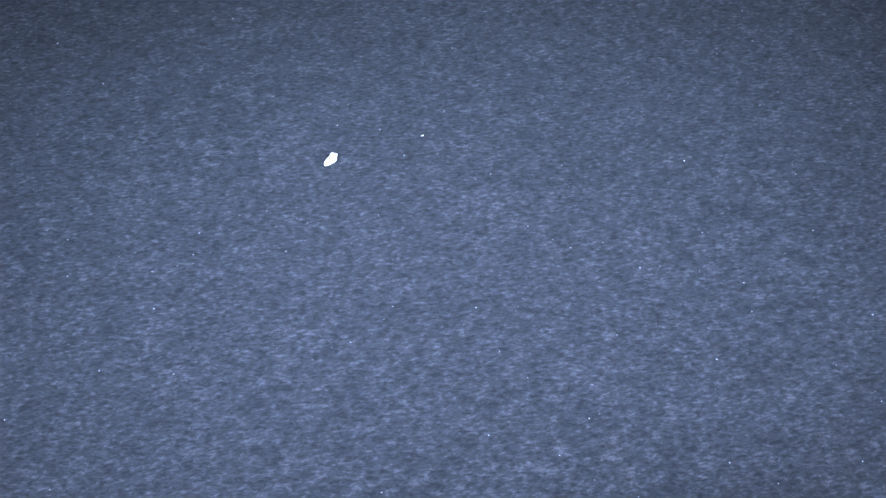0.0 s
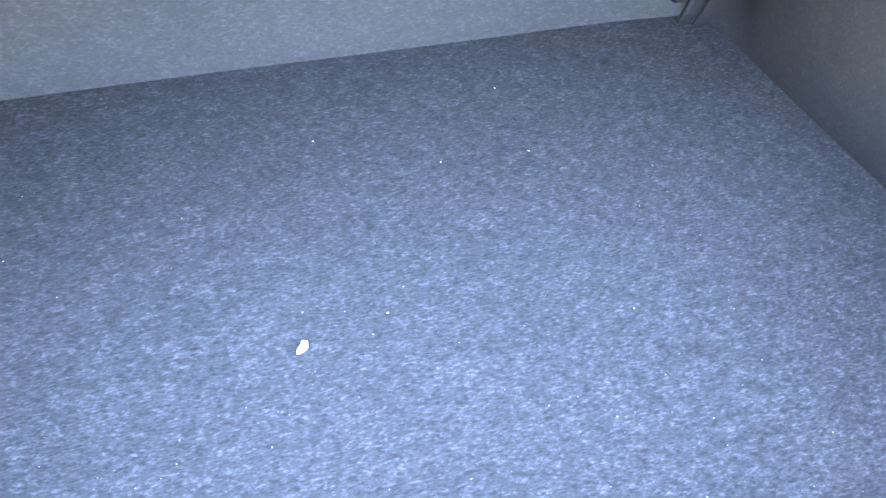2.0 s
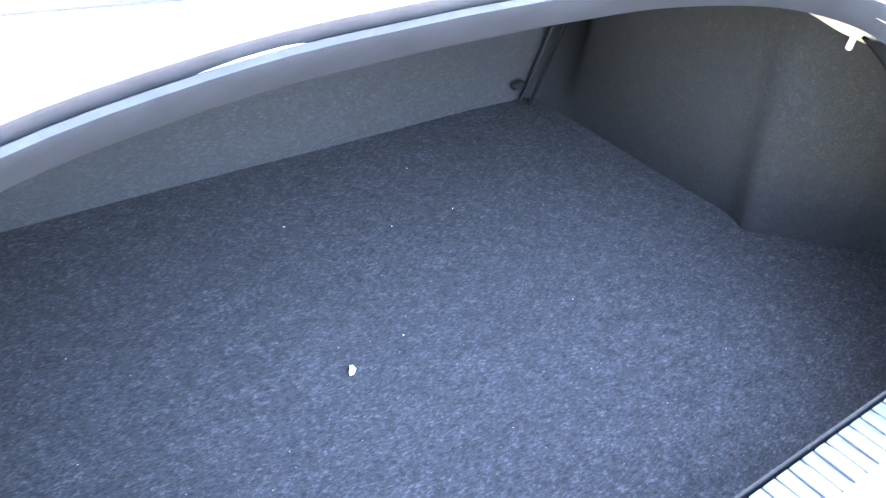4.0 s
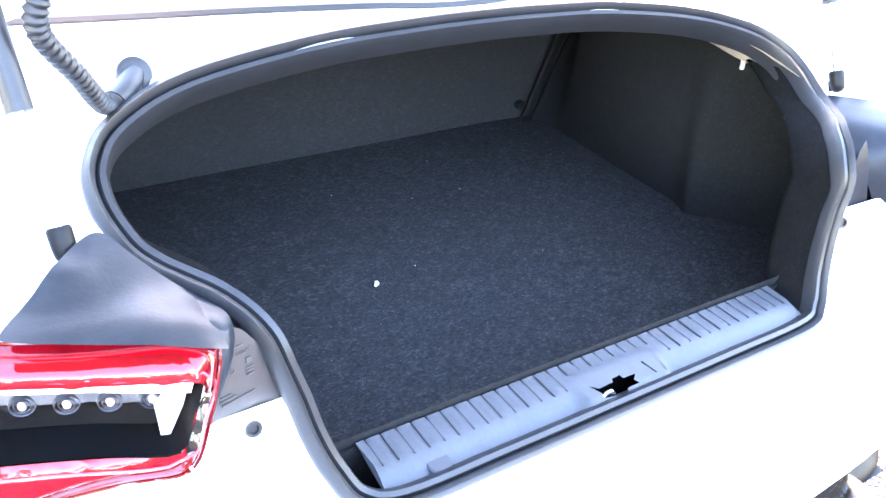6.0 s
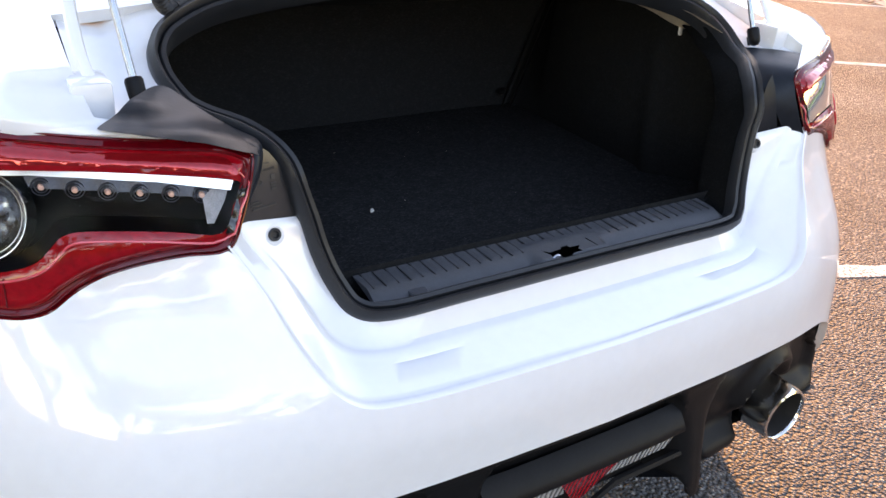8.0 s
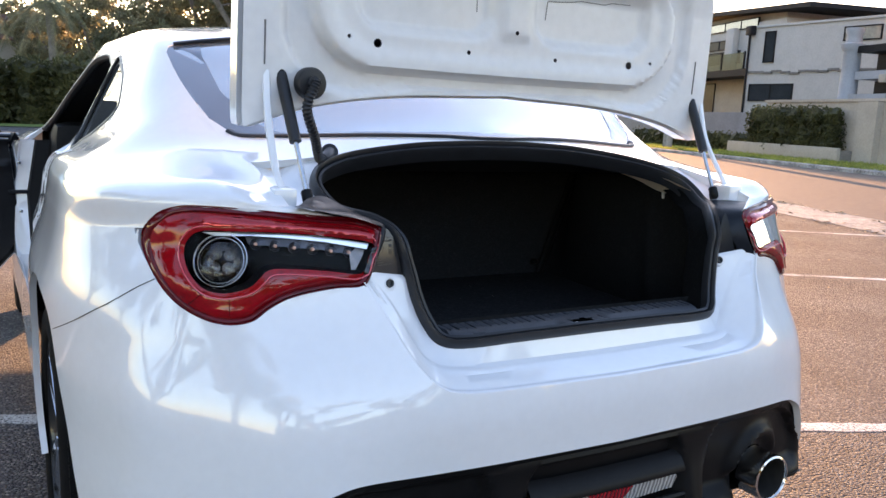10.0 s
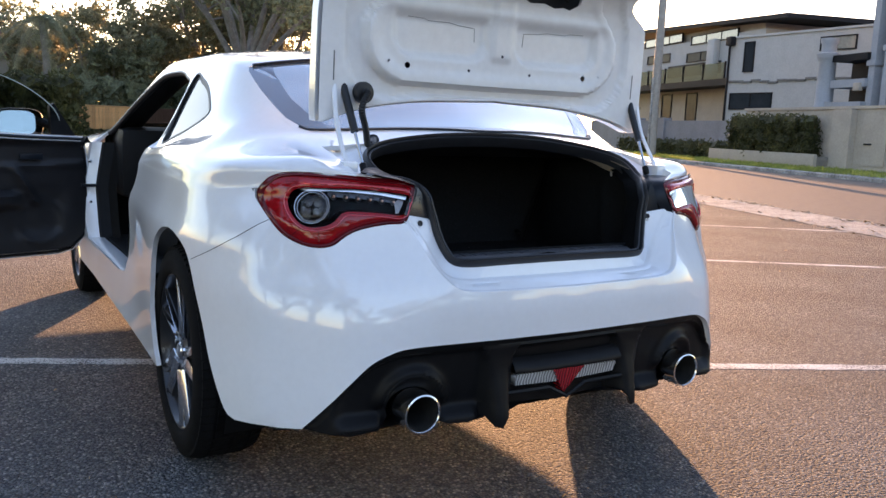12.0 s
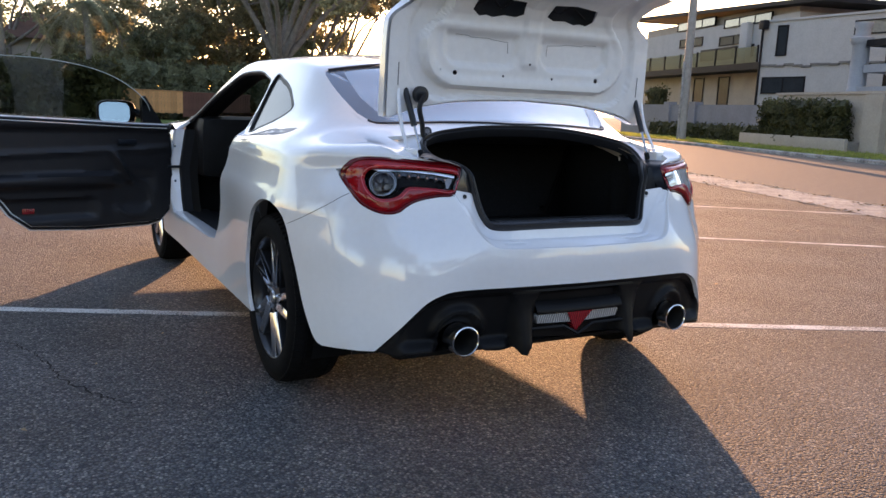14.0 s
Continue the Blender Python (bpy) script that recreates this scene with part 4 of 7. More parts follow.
        if s < 0:
            upper_edge = spline([(0.446, 0.470, 0.868), (0.440, 0.505, 0.880), (0.428, 0.540, 0.890), (0.390, 0.584, 0.902), (0.32, 0.604, 0.914)], 6)
            lower_edge = spline([(0.462, 0.478, 0.842), (0.474, 0.530, 0.846), (0.470, 0.580, 0.852), (0.420, 0.600, 0.876), (0.33, 0.616, 0.904)], 6)
            lip = [p + Vector((-0.010, 0.012, 0.004)) for p in lower_edge]
            bent = [u.lerp(l, 0.5) + Vector((0.003, -0.004, 0.0)) for u, l in zip(upper_edge, lower_edge)]
            part("frame_bracket", loft_bm([upper_edge, bent, lower_edge, lip], False), M_FRAME, car, "pale painted frame bracket", 40)
            part("frame_peg", tube_bm([lower_edge[12], lower_edge[12] + Vector((0.006, 0.004, -0.014))], 0.0035, 8), M_LIDIN, car)
    top = sorted([p for p in inner if p.z > 0.908], key=lambda p: p.x)
    rows = [[p + Vector((0, b, c)) for p in top] for b, c in ((0.0, 0.004), (0.001, -0.004), (0.006, -0.0066), (0.03, -0.0066))]
    part("frame_rail", loft_bm(rows, False), M_FRAME, car, "beige-white painted rail above the opening", 40)
    rear = sheet_bm(poly([(-0.50, FLOOR_Z - 0.01), (0.50, FLOOR_Z - 0.01), (0.50, 0.66), (-0.50, 0.66)], 10), [], (0.08, 0.05), lambda x, z: Vector((x, 0.337, z)))
    part("boot_rear_wall", rear, M_LINER, car)


boot_interior()


# shade of the trim's grooves, put into a darker grey
M_GROOVE = mat("groove_shade_grey", (0.0275, 0.0308, 0.0370), 0.6, vary=0.1, scale=60)


def sill_trim():
    """Loading-edge trim: a grooved inner strip, a smooth outer step and the latch block in the middle."""
    grooves = [-0.275 + 0.0166 * k for k in range(35)]

    def top(x, y):
        z = 0.6415 + 0.010 * smooth01(0.272, 0.292, y) + 0.003 * smooth01(0.293, 0.297, y)
        blk = smooth01(0.064, 0.056, abs(x - 0.008) + 0.5 * max(0, y - 0.30)) * smooth01(0.316, 0.308, y)
        z += blk * (0.655 - 0.10 * (0.300 - y) - z) * smooth01(0.262, 0.27, y)
        if y > 0.296 and blk < 0.3:
            z -= 0.0022 * max(math.exp(-((x - g) / 0.0012) ** 2) for g in grooves)
        return Vector((x, y, z))
    star = [(-0.028, 0.2785), (-0.029, 0.2712), (-0.001, 0.268), (0.0045, 0.2720), (0.021, 0.2725), (0.018, 0.2785), (0.0255, 0.2847), (0.0085, 0.2852), (0.0075, 0.2904), (-0.004, 0.2894), (-0.006, 0.2856), (-0.026, 0.2842), (-0.034, 0.2915)]
    notch = [(0.046, 0.296), (0.050, 0.276), (0.0485, 0.276), (0.0435, 0.2955)]
    xs = sorted([g + d for g in grooves for d in (-0.0024, -0.0012, 0.0, 0.0012, 0.0024)] + [-0.285, 0.301])
    outline = [(x, 0.262) for x in (-0.285, -0.2, -0.1, -0.056, 0.0, 0.056, 0.1, 0.2, 0.301)] + [(x, 0.333) for x in xs[::-1]]
    base = sheet_bm(outline, [star, notch], (0.0048, 0.006), top)
    bmesh.ops.recalc_face_normals(base, faces=base.faces[:])
    if sum(f.normal.z for f in base.faces) < 0:
        bmesh.ops.reverse_faces(base, faces=base.faces[:])
    trim = part("sill_trim", base, M_SILL, car, "grooved dark grey plastic loading-edge trim", 50)
    # thin strips, slightly proud, carry each groove's shade
    for g in grooves:
        if abs(g - 0.008) > 0.066:
            part("groove", box_bm((g - 0.0005, 0.2965, 0.6490), (g + 0.0005, 0.3325, 0.6550)), M_GROOVE, trim)
        else:
            part("groove", box_bm((g - 0.0005, 0.3165, 0.6490), (g + 0.0005, 0.3325, 0.6550)), M_GROOVE, trim)
    well = merge(box_bm((-0.04, 0.266, 0.60), (0.055, 0.268, 0.643)), box_bm((-0.04, 0.300, 0.60), (0.055, 0.302, 0.646)), box_bm((-0.042, 0.266, 0.60), (-0.04, 0.302, 0.645)), box_bm((0.055, 0.266, 0.60), (0.057, 0.302, 0.645)), box_bm((-0.042, 0.264, 0.598), (0.057, 0.302, 0.602)))
    part("latch_well", well, M_LAMPDARK, trim)
    part("latch_striker", tube_bm(spline([(-0.025, 0.272, 0.61), (-0.024, 0.279, 0.643), (-0.008, 0.280, 0.643), (-0.007, 0.274, 0.61)], 6), 0.003, 8), M_ROD, trim, "bare steel latch striker")
    cap = lathe_bm([(0.0, 0.0012), (0.011, 0.001), (0.0125, -0.001)], 24, "Z")
    cap.transform(Matrix.Translation((-0.225, 0.281, 0.6475)))
    part("trim_cap", cap, M_SILL, trim)
    drop = sheet_bm(poly([(-0.40, FLOOR_Z), (0.40, FLOOR_Z), (0.33, 0.650), (-0.33, 0.650)], 8), [], (0.05, 0.05), lambda x, z: Vector((x, 0.3332, z)))
    part("sill_drop", drop, M_LINER, car)


sill_trim()

# crumb and lint on the carpet
crumb_bm = bmesh.new()
bmesh.ops.create_icosphere(crumb_bm, subdivisions=3, radius=0.0048)
for v in crumb_bm.verts:
    n = noise.noise(v.co * 260)
    v.co = Vector((v.co.x * 1.65, v.co.y * 0.62, v.co.z * 0.55)) * (1 + 0.35 * n)
    if v.co.x > 0.003:
        v.co.y += 0.0016
crumb = part("crumb", crumb_bm, M_CRUMB, None)
crumb.matrix_world = pose(-0.057, 0.702, FLOOR_Z + 0.0035, 0, 0, 48)
tagged(crumb, "small white crumb lying on the boot carpet", "crumb")


def lint_fibres():
    rng = random.Random(5)
    spots = [(0.097, 1.105), (0.0, 0.978), (0.056, 0.953), (0.218, 0.905), (0.155, 0.833), (0.018, 0.721), (-0.116, 0.831), (0.225, 0.67), (0.347, 0.976)]
    spots += [(rng.uniform(-0.42, 0.45), rng.uniform(0.42, 1.08)) for _ in range(4)]
    spots = spots[1::2]
    out = []
    for x, y in spots:
        a, ln = rng.uniform(0, 6.28), rng.uniform(0.0006, 0.0016)
        c = Vector((x, y, FLOOR_Z + 0.0025))
        d = Vector((math.cos(a), math.sin(a), 0.15)) * ln
        bend = Vector((-d.y, d.x, 0)) * rng.uniform(-0.5, 0.5)
        out.append(tube_bm([c - d, c + bend, c + d], rng.uniform(0.0002, 0.00034), 4))
    ob = part("lint", merge(*out), M_CRUMB, None)
    tagged(ob, "fine pale lint fibres caught in the boot carpet", "lint", kind="stuff")


lint_fibres()

# wheels


def wheel(x, y, side, drop=0.0):
    hub = new("wheel")
    hub.parent = car
    hub.location = (x, y, WHEEL_R - drop)
    hub.rotation_euler = (0, 0, 0 if side > 0 else math.pi)
    prof = [(0.222, 0.005), (0.226, -0.006), (0.240, -0.012), (0.27, -0.013), (0.290, -0.006), (0.302, 0.010), (0.309, 0.03), (0.310, 0.10), (0.309, 0.152), (0.302, 0.170), (0.285, 0.184), (0.22, 0.184)]
    tyre = part("tyre", lathe_bm(prof, 64), M_TYRE, hub, "black road tyre", 50)
    blocks = []
    for k in range(72):
        for x0, x1, tw in ((0.000, 0.034, 0.5), (0.042, 0.095, 0.0), (0.101, 0.136, 0.25), (0.143, 0.176, 0.5)):
            b = box_bm((x0, -0.0105, 0.296 if x0 < 0.01 or x1 > 0.17 else 0.304), (x1, 0.0105, 0.3125), 0.0)
            for v in b.verts:
                if v.co.x < 0.01 or v.co.x > 0.17:
                    v.co.z -= 0.010
                v.co.y += (v.co.x - 0.1) * 0.25
            b.transform(Matrix.Rotation(2 * math.pi * (k + tw) / 72, 4, "X"))
            blocks.append(b)
    tr = part("tread", merge(*blocks), M_TYRE, tyre, "", 0)
    rim = part("rim", lathe_bm([(0.228, 0.012), (0.234, 0.0), (0.230, -0.004), (0.222, -0.002), (0.216, 0.01), (0.210, 0.03), (0.205, 0.10), (0.20, 0.17)], 64), M_RIMDARK, hub, "dark grey alloy rim")
    part("rim_lip", lathe_bm([(0.2295, -0.0044), (0.2325, -0.003), (0.2345, 0.0005)], 64), M_SPOKE, hub, "machined rim edge")
    for k in range(5):
        for d in (-1, 1):
            a = 2 * math.pi * k / 5 + d * 0.19 + 0.3
            # dark spoke with a machined blade along one flank
            sp = box_bm((0.002, -0.015, 0.045), (0.040, 0.015, 0.218), 0.004)
            face = box_bm((-0.009, -0.011, 0.058), (0.006, 0.014, 0.220), 0.002)
            for bm in (sp, face):
                for v in bm.verts:
                    f = (v.co.z - 0.055) / 0.158
                    v.co.y = v.co.y * (1.25 - 0.4 * f) + 0.020 * f * f - 0.006
                    v.co.x += 0.018 * (1 - f) ** 2 + 0.004 * f + (v.co.y if bm is face else 0) * 0.35
                bm.transform(Matrix.Rotation(a, 4, "X"))
            so = part("spoke", sp, M_RIMDARK, hub)
            part("machined_face", face, M_SPOKE, so, "polished blade")
    part("hub_face", lathe_bm([(0.0, 0.010), (0.028, 0.010), (0.030, 0.014), (0.066, 0.018), (0.07, 0.05), (0.0, 0.05)], 32), M_RIMDARK, hub)
    part("hub_cap", lathe_bm([(0.0, 0.004), (0.022, 0.005), (0.027, 0.010)], 24), M_RIM, hub)
    for k in range(5):
        a = 2 * math.pi * k / 5
        part("wheel_nut", lathe_nut(a), M_CHROME, hub)
    part("brake_disc", lathe_bm([(0.05, 0.075), (0.147, 0.075), (0.147, 0.095), (0.05, 0.095)], 40), M_STEEL, hub, "grey brake disc")


def lathe_nut(a):
    bm = lathe_bm([(0.0, 0.006), (0.008, 0.006), (0.009, 0.022)], 6)
    bm.transform(Matrix.Rotation(a, 4, "X") @ Matrix.Translation((0, 0, 0.05)))
    return bm


for wy, drop in ((AXLE_R, 0.004), (AXLE_F, 0.026)):
    wheel(-0.850, wy, 1, drop)
    wheel(0.850, wy, -1, drop)


def arch_liner(y, side):
    rows = []
    for x in (0.80, 0.655, 0.65):
        rows.append([Vector((-x * side, p, z)) for p, z in arc(y, 0.352 if x > 0.652 else 0.2, 205, -25, 24)])
    part("arch_liner", loft_bm(rows, False), M_INTERIOR, car)


for s in (1, -1):
    arch_liner(AXLE_R, s)
    arch_liner(AXLE_F, s)

# underbody
part("underbody", box_bm((-0.60, 0.34, 0.20), (0.60, 4.0, 0.27), 0.02), M_INTERIOR, car)
for s in (1, -1):
    part("sill_box", box_bm((-0.82 if s > 0 else 0.58, 1.22, 0.19), (-0.58 if s > 0 else 0.82, 3.0, 0.33), 0.02), M_INTERIOR, car)


def diffuser():
    top = [tuple(p)[:2] for p in spline([(x, z, 0) for x, z in SKIRT], 5)]
    low = [(0.66, 0.255), (0.60, 0.250), (0.53, 0.255), (0.502, 0.264)]
    low += [(0.44 + 0.060 * math.cos(radians(a)), 0.298 + 0.056 * math.sin(radians(a))) for a in range(-20, 201, 20)]
    low += [(0.375, 0.262), (0.35, 0.256), (0.30, 0.252), (0.25, 0.262), (0.235, 0.24), (0.215, 0.236), (0.20, 0.262), (0.19, 0.275), (0.10, 0.272), (0.03, 0.268)] + [(0.0, 0.262 + 0.0085 * k) for k in range(24)]

    def yd(x, z):
        zz = max(z, 0.30)
        e = hull(q_of_x(x, zz), zz).y + lerp_list(zz, (0.30, 0.40, 0.466), (0.055, 0.022, 0.004)) * smooth01(0.66, 0.50, x)
        brim = lerp_list(x, [p[0] for p in top], [p[1] for p in top])        # the upper rim at this x
        centre = smooth01(0.178, 0.166, x + 0.5 * max(0, z - 0.415)) * smooth01(0.441, 0.432, z)
        side_in = smooth01(0.250, 0.264, x - 0.4 * max(0, z - 0.405)) * smooth01(brim - 0.020, brim - 0.034, z) * smooth01(0.640, 0.60, x)
        fin = smooth01(0.045, 0.012, abs(x - 0.215)) * smooth01(0.43, 0.25, z)
        hood = math.exp(-((math.hypot(x - 0.44, (z - 0.302) * 0.9) - 0.080) / 0.014) ** 2) * smooth01(0.29, 0.33, z)
        wing = smooth01(0.300, 0.262, z) * (smooth01(0.25, 0.28, x) * smooth01(0.385, 0.36, x) + smooth01(0.50, 0.53, x) * smooth01(0.65, 0.60, x))
        groove = math.exp(-((z - brim + 0.016) / 0.0035) ** 2)
        return e + 0.008 + 0.024 * centre + 0.020 * side_in - 0.045 * fin - 0.022 * hood - 0.030 * wing + 0.004 * groove
    bm = sheet_bm(top + low, [], (0.008, 0.007), lambda x, z: Vector((-x, yd(x, z), z)))
    bm = merge(mirror(bm), bm)
    bmesh.ops.remove_doubles(bm, verts=bm.verts[:], dist=0.0008)
    bmesh.ops.recalc_face_normals(bm, faces=bm.faces[:])
    turn_edges(bm, 0.012)
    d = part("diffuser", bm, M_PLASTIC, car, "black textured plastic rear diffuser", 50)
    part("under_tray", sheet_bm(poly([(-0.62, 0.22), (0.62, 0.22), (0.62, 0.42), (-0.62, 0.42)], 6), [], (0.1, 0.1), lambda x, y: Vector((x, y, 0.262 - 0.1 * (y - 0.22)))), M_PLASTIC, d)
    # dark sheet added behind so gaps round the exhausts read as shade
    part("dark_backing", sheet_bm(poly([(-0.73, 0.225), (0.73, 0.225), (0.73, 0.46), (-0.73, 0.46)], 8), [], (0.1, 0.06), lambda x, z: Vector((x, 0.345 + 0.15 * max(0, abs(x) - 0.4), z))), M_INTERIOR, d)
    for x in (-0.375, -0.305):
        seam = [Vector((x, yd(abs(x), z) - 0.0004, z)) for z in (0.463, 0.452, 0.440)]
        part("rim_seam", tube_bm(seam, 0.0009, 5), M_SOOT, d)
    # reversing lamp with the red fog triangle
    for s in (1, -1):
        bm = bmesh.new()
        pts = [(0.046 * s, 0.362), (0.166 * s, 0.362), (0.170 * s, 0.356), (0.165 * s, 0.332), (0.028 * s, 0.326)]
        f = [bm.verts.new((x, 0.172 + 0.25 * (0.360 - z), z)) for x, z in pts]
        b = [bm.verts.new((x, 0.215, z)) for x, z in pts]
        bm.faces.new(f)
        for i in range(5):
            bm.faces.new((f[i], b[i], b[(i + 1) % 5], f[(i + 1) % 5]))
        bmesh.ops.recalc_face_normals(bm, faces=bm.faces[:])
        part("reversing_lens", bm, M_REVERSE, d, "clear ribbed reversing lamp lens")
    bm = bmesh.new()
    f = [bm.verts.new((x, 0.165 + 0.25 * (0.364 - z), z)) for x, z in ((-0.052, 0.364), (0.052, 0.364), (0.0, 0.290))]
    b = [bm.verts.new((x, 0.215, z)) for x, z in ((-0.052, 0.364), (0.052, 0.364), (0.0, 0.290))]
    bm.faces.new(f)
    for i in range(3):
        bm.faces.new((f[i], b[i], b[(i + 1) % 3], f[(i + 1) % 3]))
    bmesh.ops.recalc_face_normals(bm, faces=bm.faces[:])
    part("fog_lens", bm, M_REDREFL, d, "red triangular fog lamp lens")
    hood = loft_bm([[Vector((x, y, z + 0.004 * smooth01(0.10, 0.175, abs(x)))) for x in (-0.178, -0.12, -0.06, 0.0, 0.06, 0.12, 0.178)] for y, z in ((0.190, 0.402), (0.176, 0.392), (0.166, 0.380), (0.161, 0.371), (0.162, 0.367), (0.190, 0.366))], False)
    part("lamp_hood", hood, M_PLASTIC, d, "overhanging lip above the lamp", 50)
    lip = [Vector((x, 0.172, z)) for x, z in ((-0.21, 0.318), (-0.06, 0.316), (-0.03, 0.30), (0.0, 0.284), (0.03, 0.30), (0.06, 0.316), (0.21, 0.318))]
    part("lamp_lip", tube_bm(lip, 0.006, 6), M_PLASTIC, d)


def ribbed(name, color, rough):
    m = mat(name, color, rough, coat=1.0)
    nt = m.node_tree
    co = nt.nodes.new("ShaderNodeTexCoord")
    wv = nt.nodes.new("ShaderNodeTexWave")
    wv.inputs["Scale"].default_value = 34
    wv.inputs["Distortion"].default_value = 4.0
    rmp = nt.nodes.new("ShaderNodeValToRGB")
    rmp.color_ramp.elements[0].color = (*[c * 0.30 for c in color], 1)
    rmp.color_ramp.elements[1].color = (*color, 1)
    bp = nt.nodes.new("ShaderNodeBump")
    bp.inputs["Strength"].default_value, bp.inputs["Distance"].default_value = 0.8, 0.003
    nt.links.new(co.outputs["Object"], wv.inputs["Vector"])
    nt.links.new(wv.outputs["Fac"], rmp.inputs[0])
    nt.links.new(rmp.outputs[0], nt.nodes["Principled BSDF"].inputs["Base Color"])
    nt.links.new(wv.outputs["Fac"], bp.inputs["Height"])
    nt.links.new(bp.outputs[0], nt.nodes["Principled BSDF"].inputs["Normal"])
    return m


M_REVERSE = ribbed("ribbed_clear_lens", (0.62, 0.62, 0.62), 0.12)
M_REDREFL = ribbed("ribbed_red_lens", (0.50, 0.015, 0.025), 0.15)
diffuser()


def exhaust(x):
    ex = new("exhaust_tip")
    ex.parent = car
    ex["label"] = "polished round exhaust tip"
    ex.location = (x, 0.163, 0.302)
    part("outer_pipe", lathe_bm([(0.0425, 0.006), (0.0430, 0.002), (0.0450, 0.0), (0.0485, 0.002), (0.050, 0.010), (0.0495, 0.20), (0.04, 0.24)], 40, "Y"), M_CHROME, ex)
    part("inner_pipe", lathe_bm([(0.0425, 0.006), (0.0405, 0.014), (0.038, 0.20), (0.0, 0.20)], 32, "Y"), M_SOOT, ex, "sooty inner pipe")


exhaust(-0.44)
exhaust(0.44)


def grow(pts, d):
    """Moves a closed outline outwards (d > 0) or inwards."""
    c = [Vector((p[0], p[1], 0)) for p in pts]
    n = len(c)
    area = sum(c[i].x * c[(i + 1) % n].y - c[(i + 1) % n].x * c[i].y for i in range(n))
    out = []
    for i in range(n):
        t = (c[(i + 1) % n] - c[i - 1]).normalized()
        nr = Vector((t.y, -t.x, 0)) * (1 if area > 0 else -1)
        out.append(tuple(c[i] + nr * d)[:2])
    return out


def tail_lamp(side):
    lamp = new("tail_lamp")
    lamp.parent = car
    lamp["label"] = "red tail lamp with clear round lens and a row of diodes"

    def wide(x):
        return x if side > 0 else x + 0.040 * (0.74 - x) / 0.335

    def loop(pts, n):
        return [tuple(p)[:2] for p in spline([(wide(x), z, 0) for x, z in pts], n, True)]
    out = loop(LAMP, 5)
    fine = np.array(loop(LAMP, 24))

    def put(name, bm, m, label="", **k):
        if side < 0:
            for v in bm.verts:
                v.co.x *= -1
            bmesh.ops.reverse_faces(bm, faces=bm.faces[:])
            draw_in(bm, 0.008)
        return part(name, bm, m, lamp, label, **k)

    def skin(off):
        def f(x, z):
            return Vector((-x, lamp_y(x, z) + off, z))
        return f
    put("lamp_gasket", tube_bm([skin(0.002)(x, z) for x, z in out], 0.0013, 6, True), M_REDDARK)
    win = loop([(0.668, 0.822), (0.62, 0.824), (0.56, 0.825), (0.498, 0.821), (0.4265, 0.811), (0.435, 0.790), (0.450, 0.7655), (0.498, 0.769), (0.563, 0.772), (0.585, 0.768), (0.597, 0.757), (0.609, 0.745), (0.625, 0.737), (0.649, 0.732), (0.672, 0.737), (0.688, 0.756), (0.693, 0.781), (0.687, 0.806)], 4)
    wfine = np.array(win)
    rim = grow(out, -0.010)

    def red_shape(x, z):
        e = float(np.min(np.hypot(fine[:, 0] - x, fine[:, 1] - z)))
        w = float(np.min(np.hypot(wfine[:, 0] - x, wfine[:, 1] - z)))
        d = 0.004 - 0.008 * smooth01(0.0, 0.006, e) + 0.004 * math.exp(-((e - 0.0105) / 0.0022) ** 2)
        d -= 0.006 * smooth01(0.011, 0.019, e) * (1 - 0.7 * smooth01(0.008, 0.0, w))
        return Vector((-x, lamp_y(x, z) + d, z))
    put("outer_lens", loft_bm([[red_shape(*p) for p in grow(out, -d)] for d in (0.0, 0.0015, 0.0035, 0.006, 0.008, 0.010)]), M_REDDARK, "deep red outer lens", smooth=60)
    put("light_band", sheet_bm(rim, [win], (0.008, 0.006), red_shape), M_REDLAMP, "bright red light band", smooth=60)
    put("clear_cover", sheet_bm(win, [], (0.02, 0.014), skin(-0.004)), M_CLEAR, "clear lens cover", smooth=60).visible_shadow = False
    put("bezel", sheet_bm(win, [], (0.02, 0.014), skin(0.030)), M_LAMPDARK, "black inner bezel", smooth=60)
    put("bezel_wall", loft_bm([[skin(-0.004)(*p) for p in win], [skin(0.030)(*p) for p in win]]), M_LAMPDARK)
    # chrome strip above the diodes, turned down at the inner end
    st = [(0.667, 0.819), (0.62, 0.8225), (0.56, 0.8235), (0.498, 0.8195), (0.4285, 0.8095), (0.4330, 0.8005), (0.498, 0.8115), (0.56, 0.8165), (0.603, 0.8175), (0.65, 0.815)]
    put("bright_strip", sheet_bm(poly([(wide(x), z) for x, z in st], 3), [], (0.02, 0.01), skin(0.004)), M_STRIP, "bright chrome strip", smooth=60)
    # dark gloss end of the housing, outside the window
    en = [(0.4150, 0.8060), (0.4265, 0.8030), (0.4335, 0.7890), (0.4470, 0.7650), (0.4335, 0.7660), (0.4240, 0.7850)]
    put("housing_end", sheet_bm(poly([(wide(x), z) for x, z in en], 4), [], (0.006, 0.006), lambda x, z: red_shape(x, z) - Vector((0, 0.0015, 0))), M_STRIPEND, "dark gloss end of the lamp housing", smooth=60)
    # round main lens: two rings, a dark bowl with two small reflectors and a clear dome
    cx = wide(0.645)
    ax = Vector((-0.66, -1, 0.50)).normalized()
    place = Matrix.Translation((-cx, lamp_y(cx, 0.779) + 0.004, 0.779)) @ ax.to_track_quat("Z", "Y").to_matrix().to_4x4()

    def turned(profile, seg=40, at=(0, 0, 0)):
        bm = lathe_bm(profile, seg, "Z")
        bm.transform(place @ Matrix.Translation(at))
        return bm
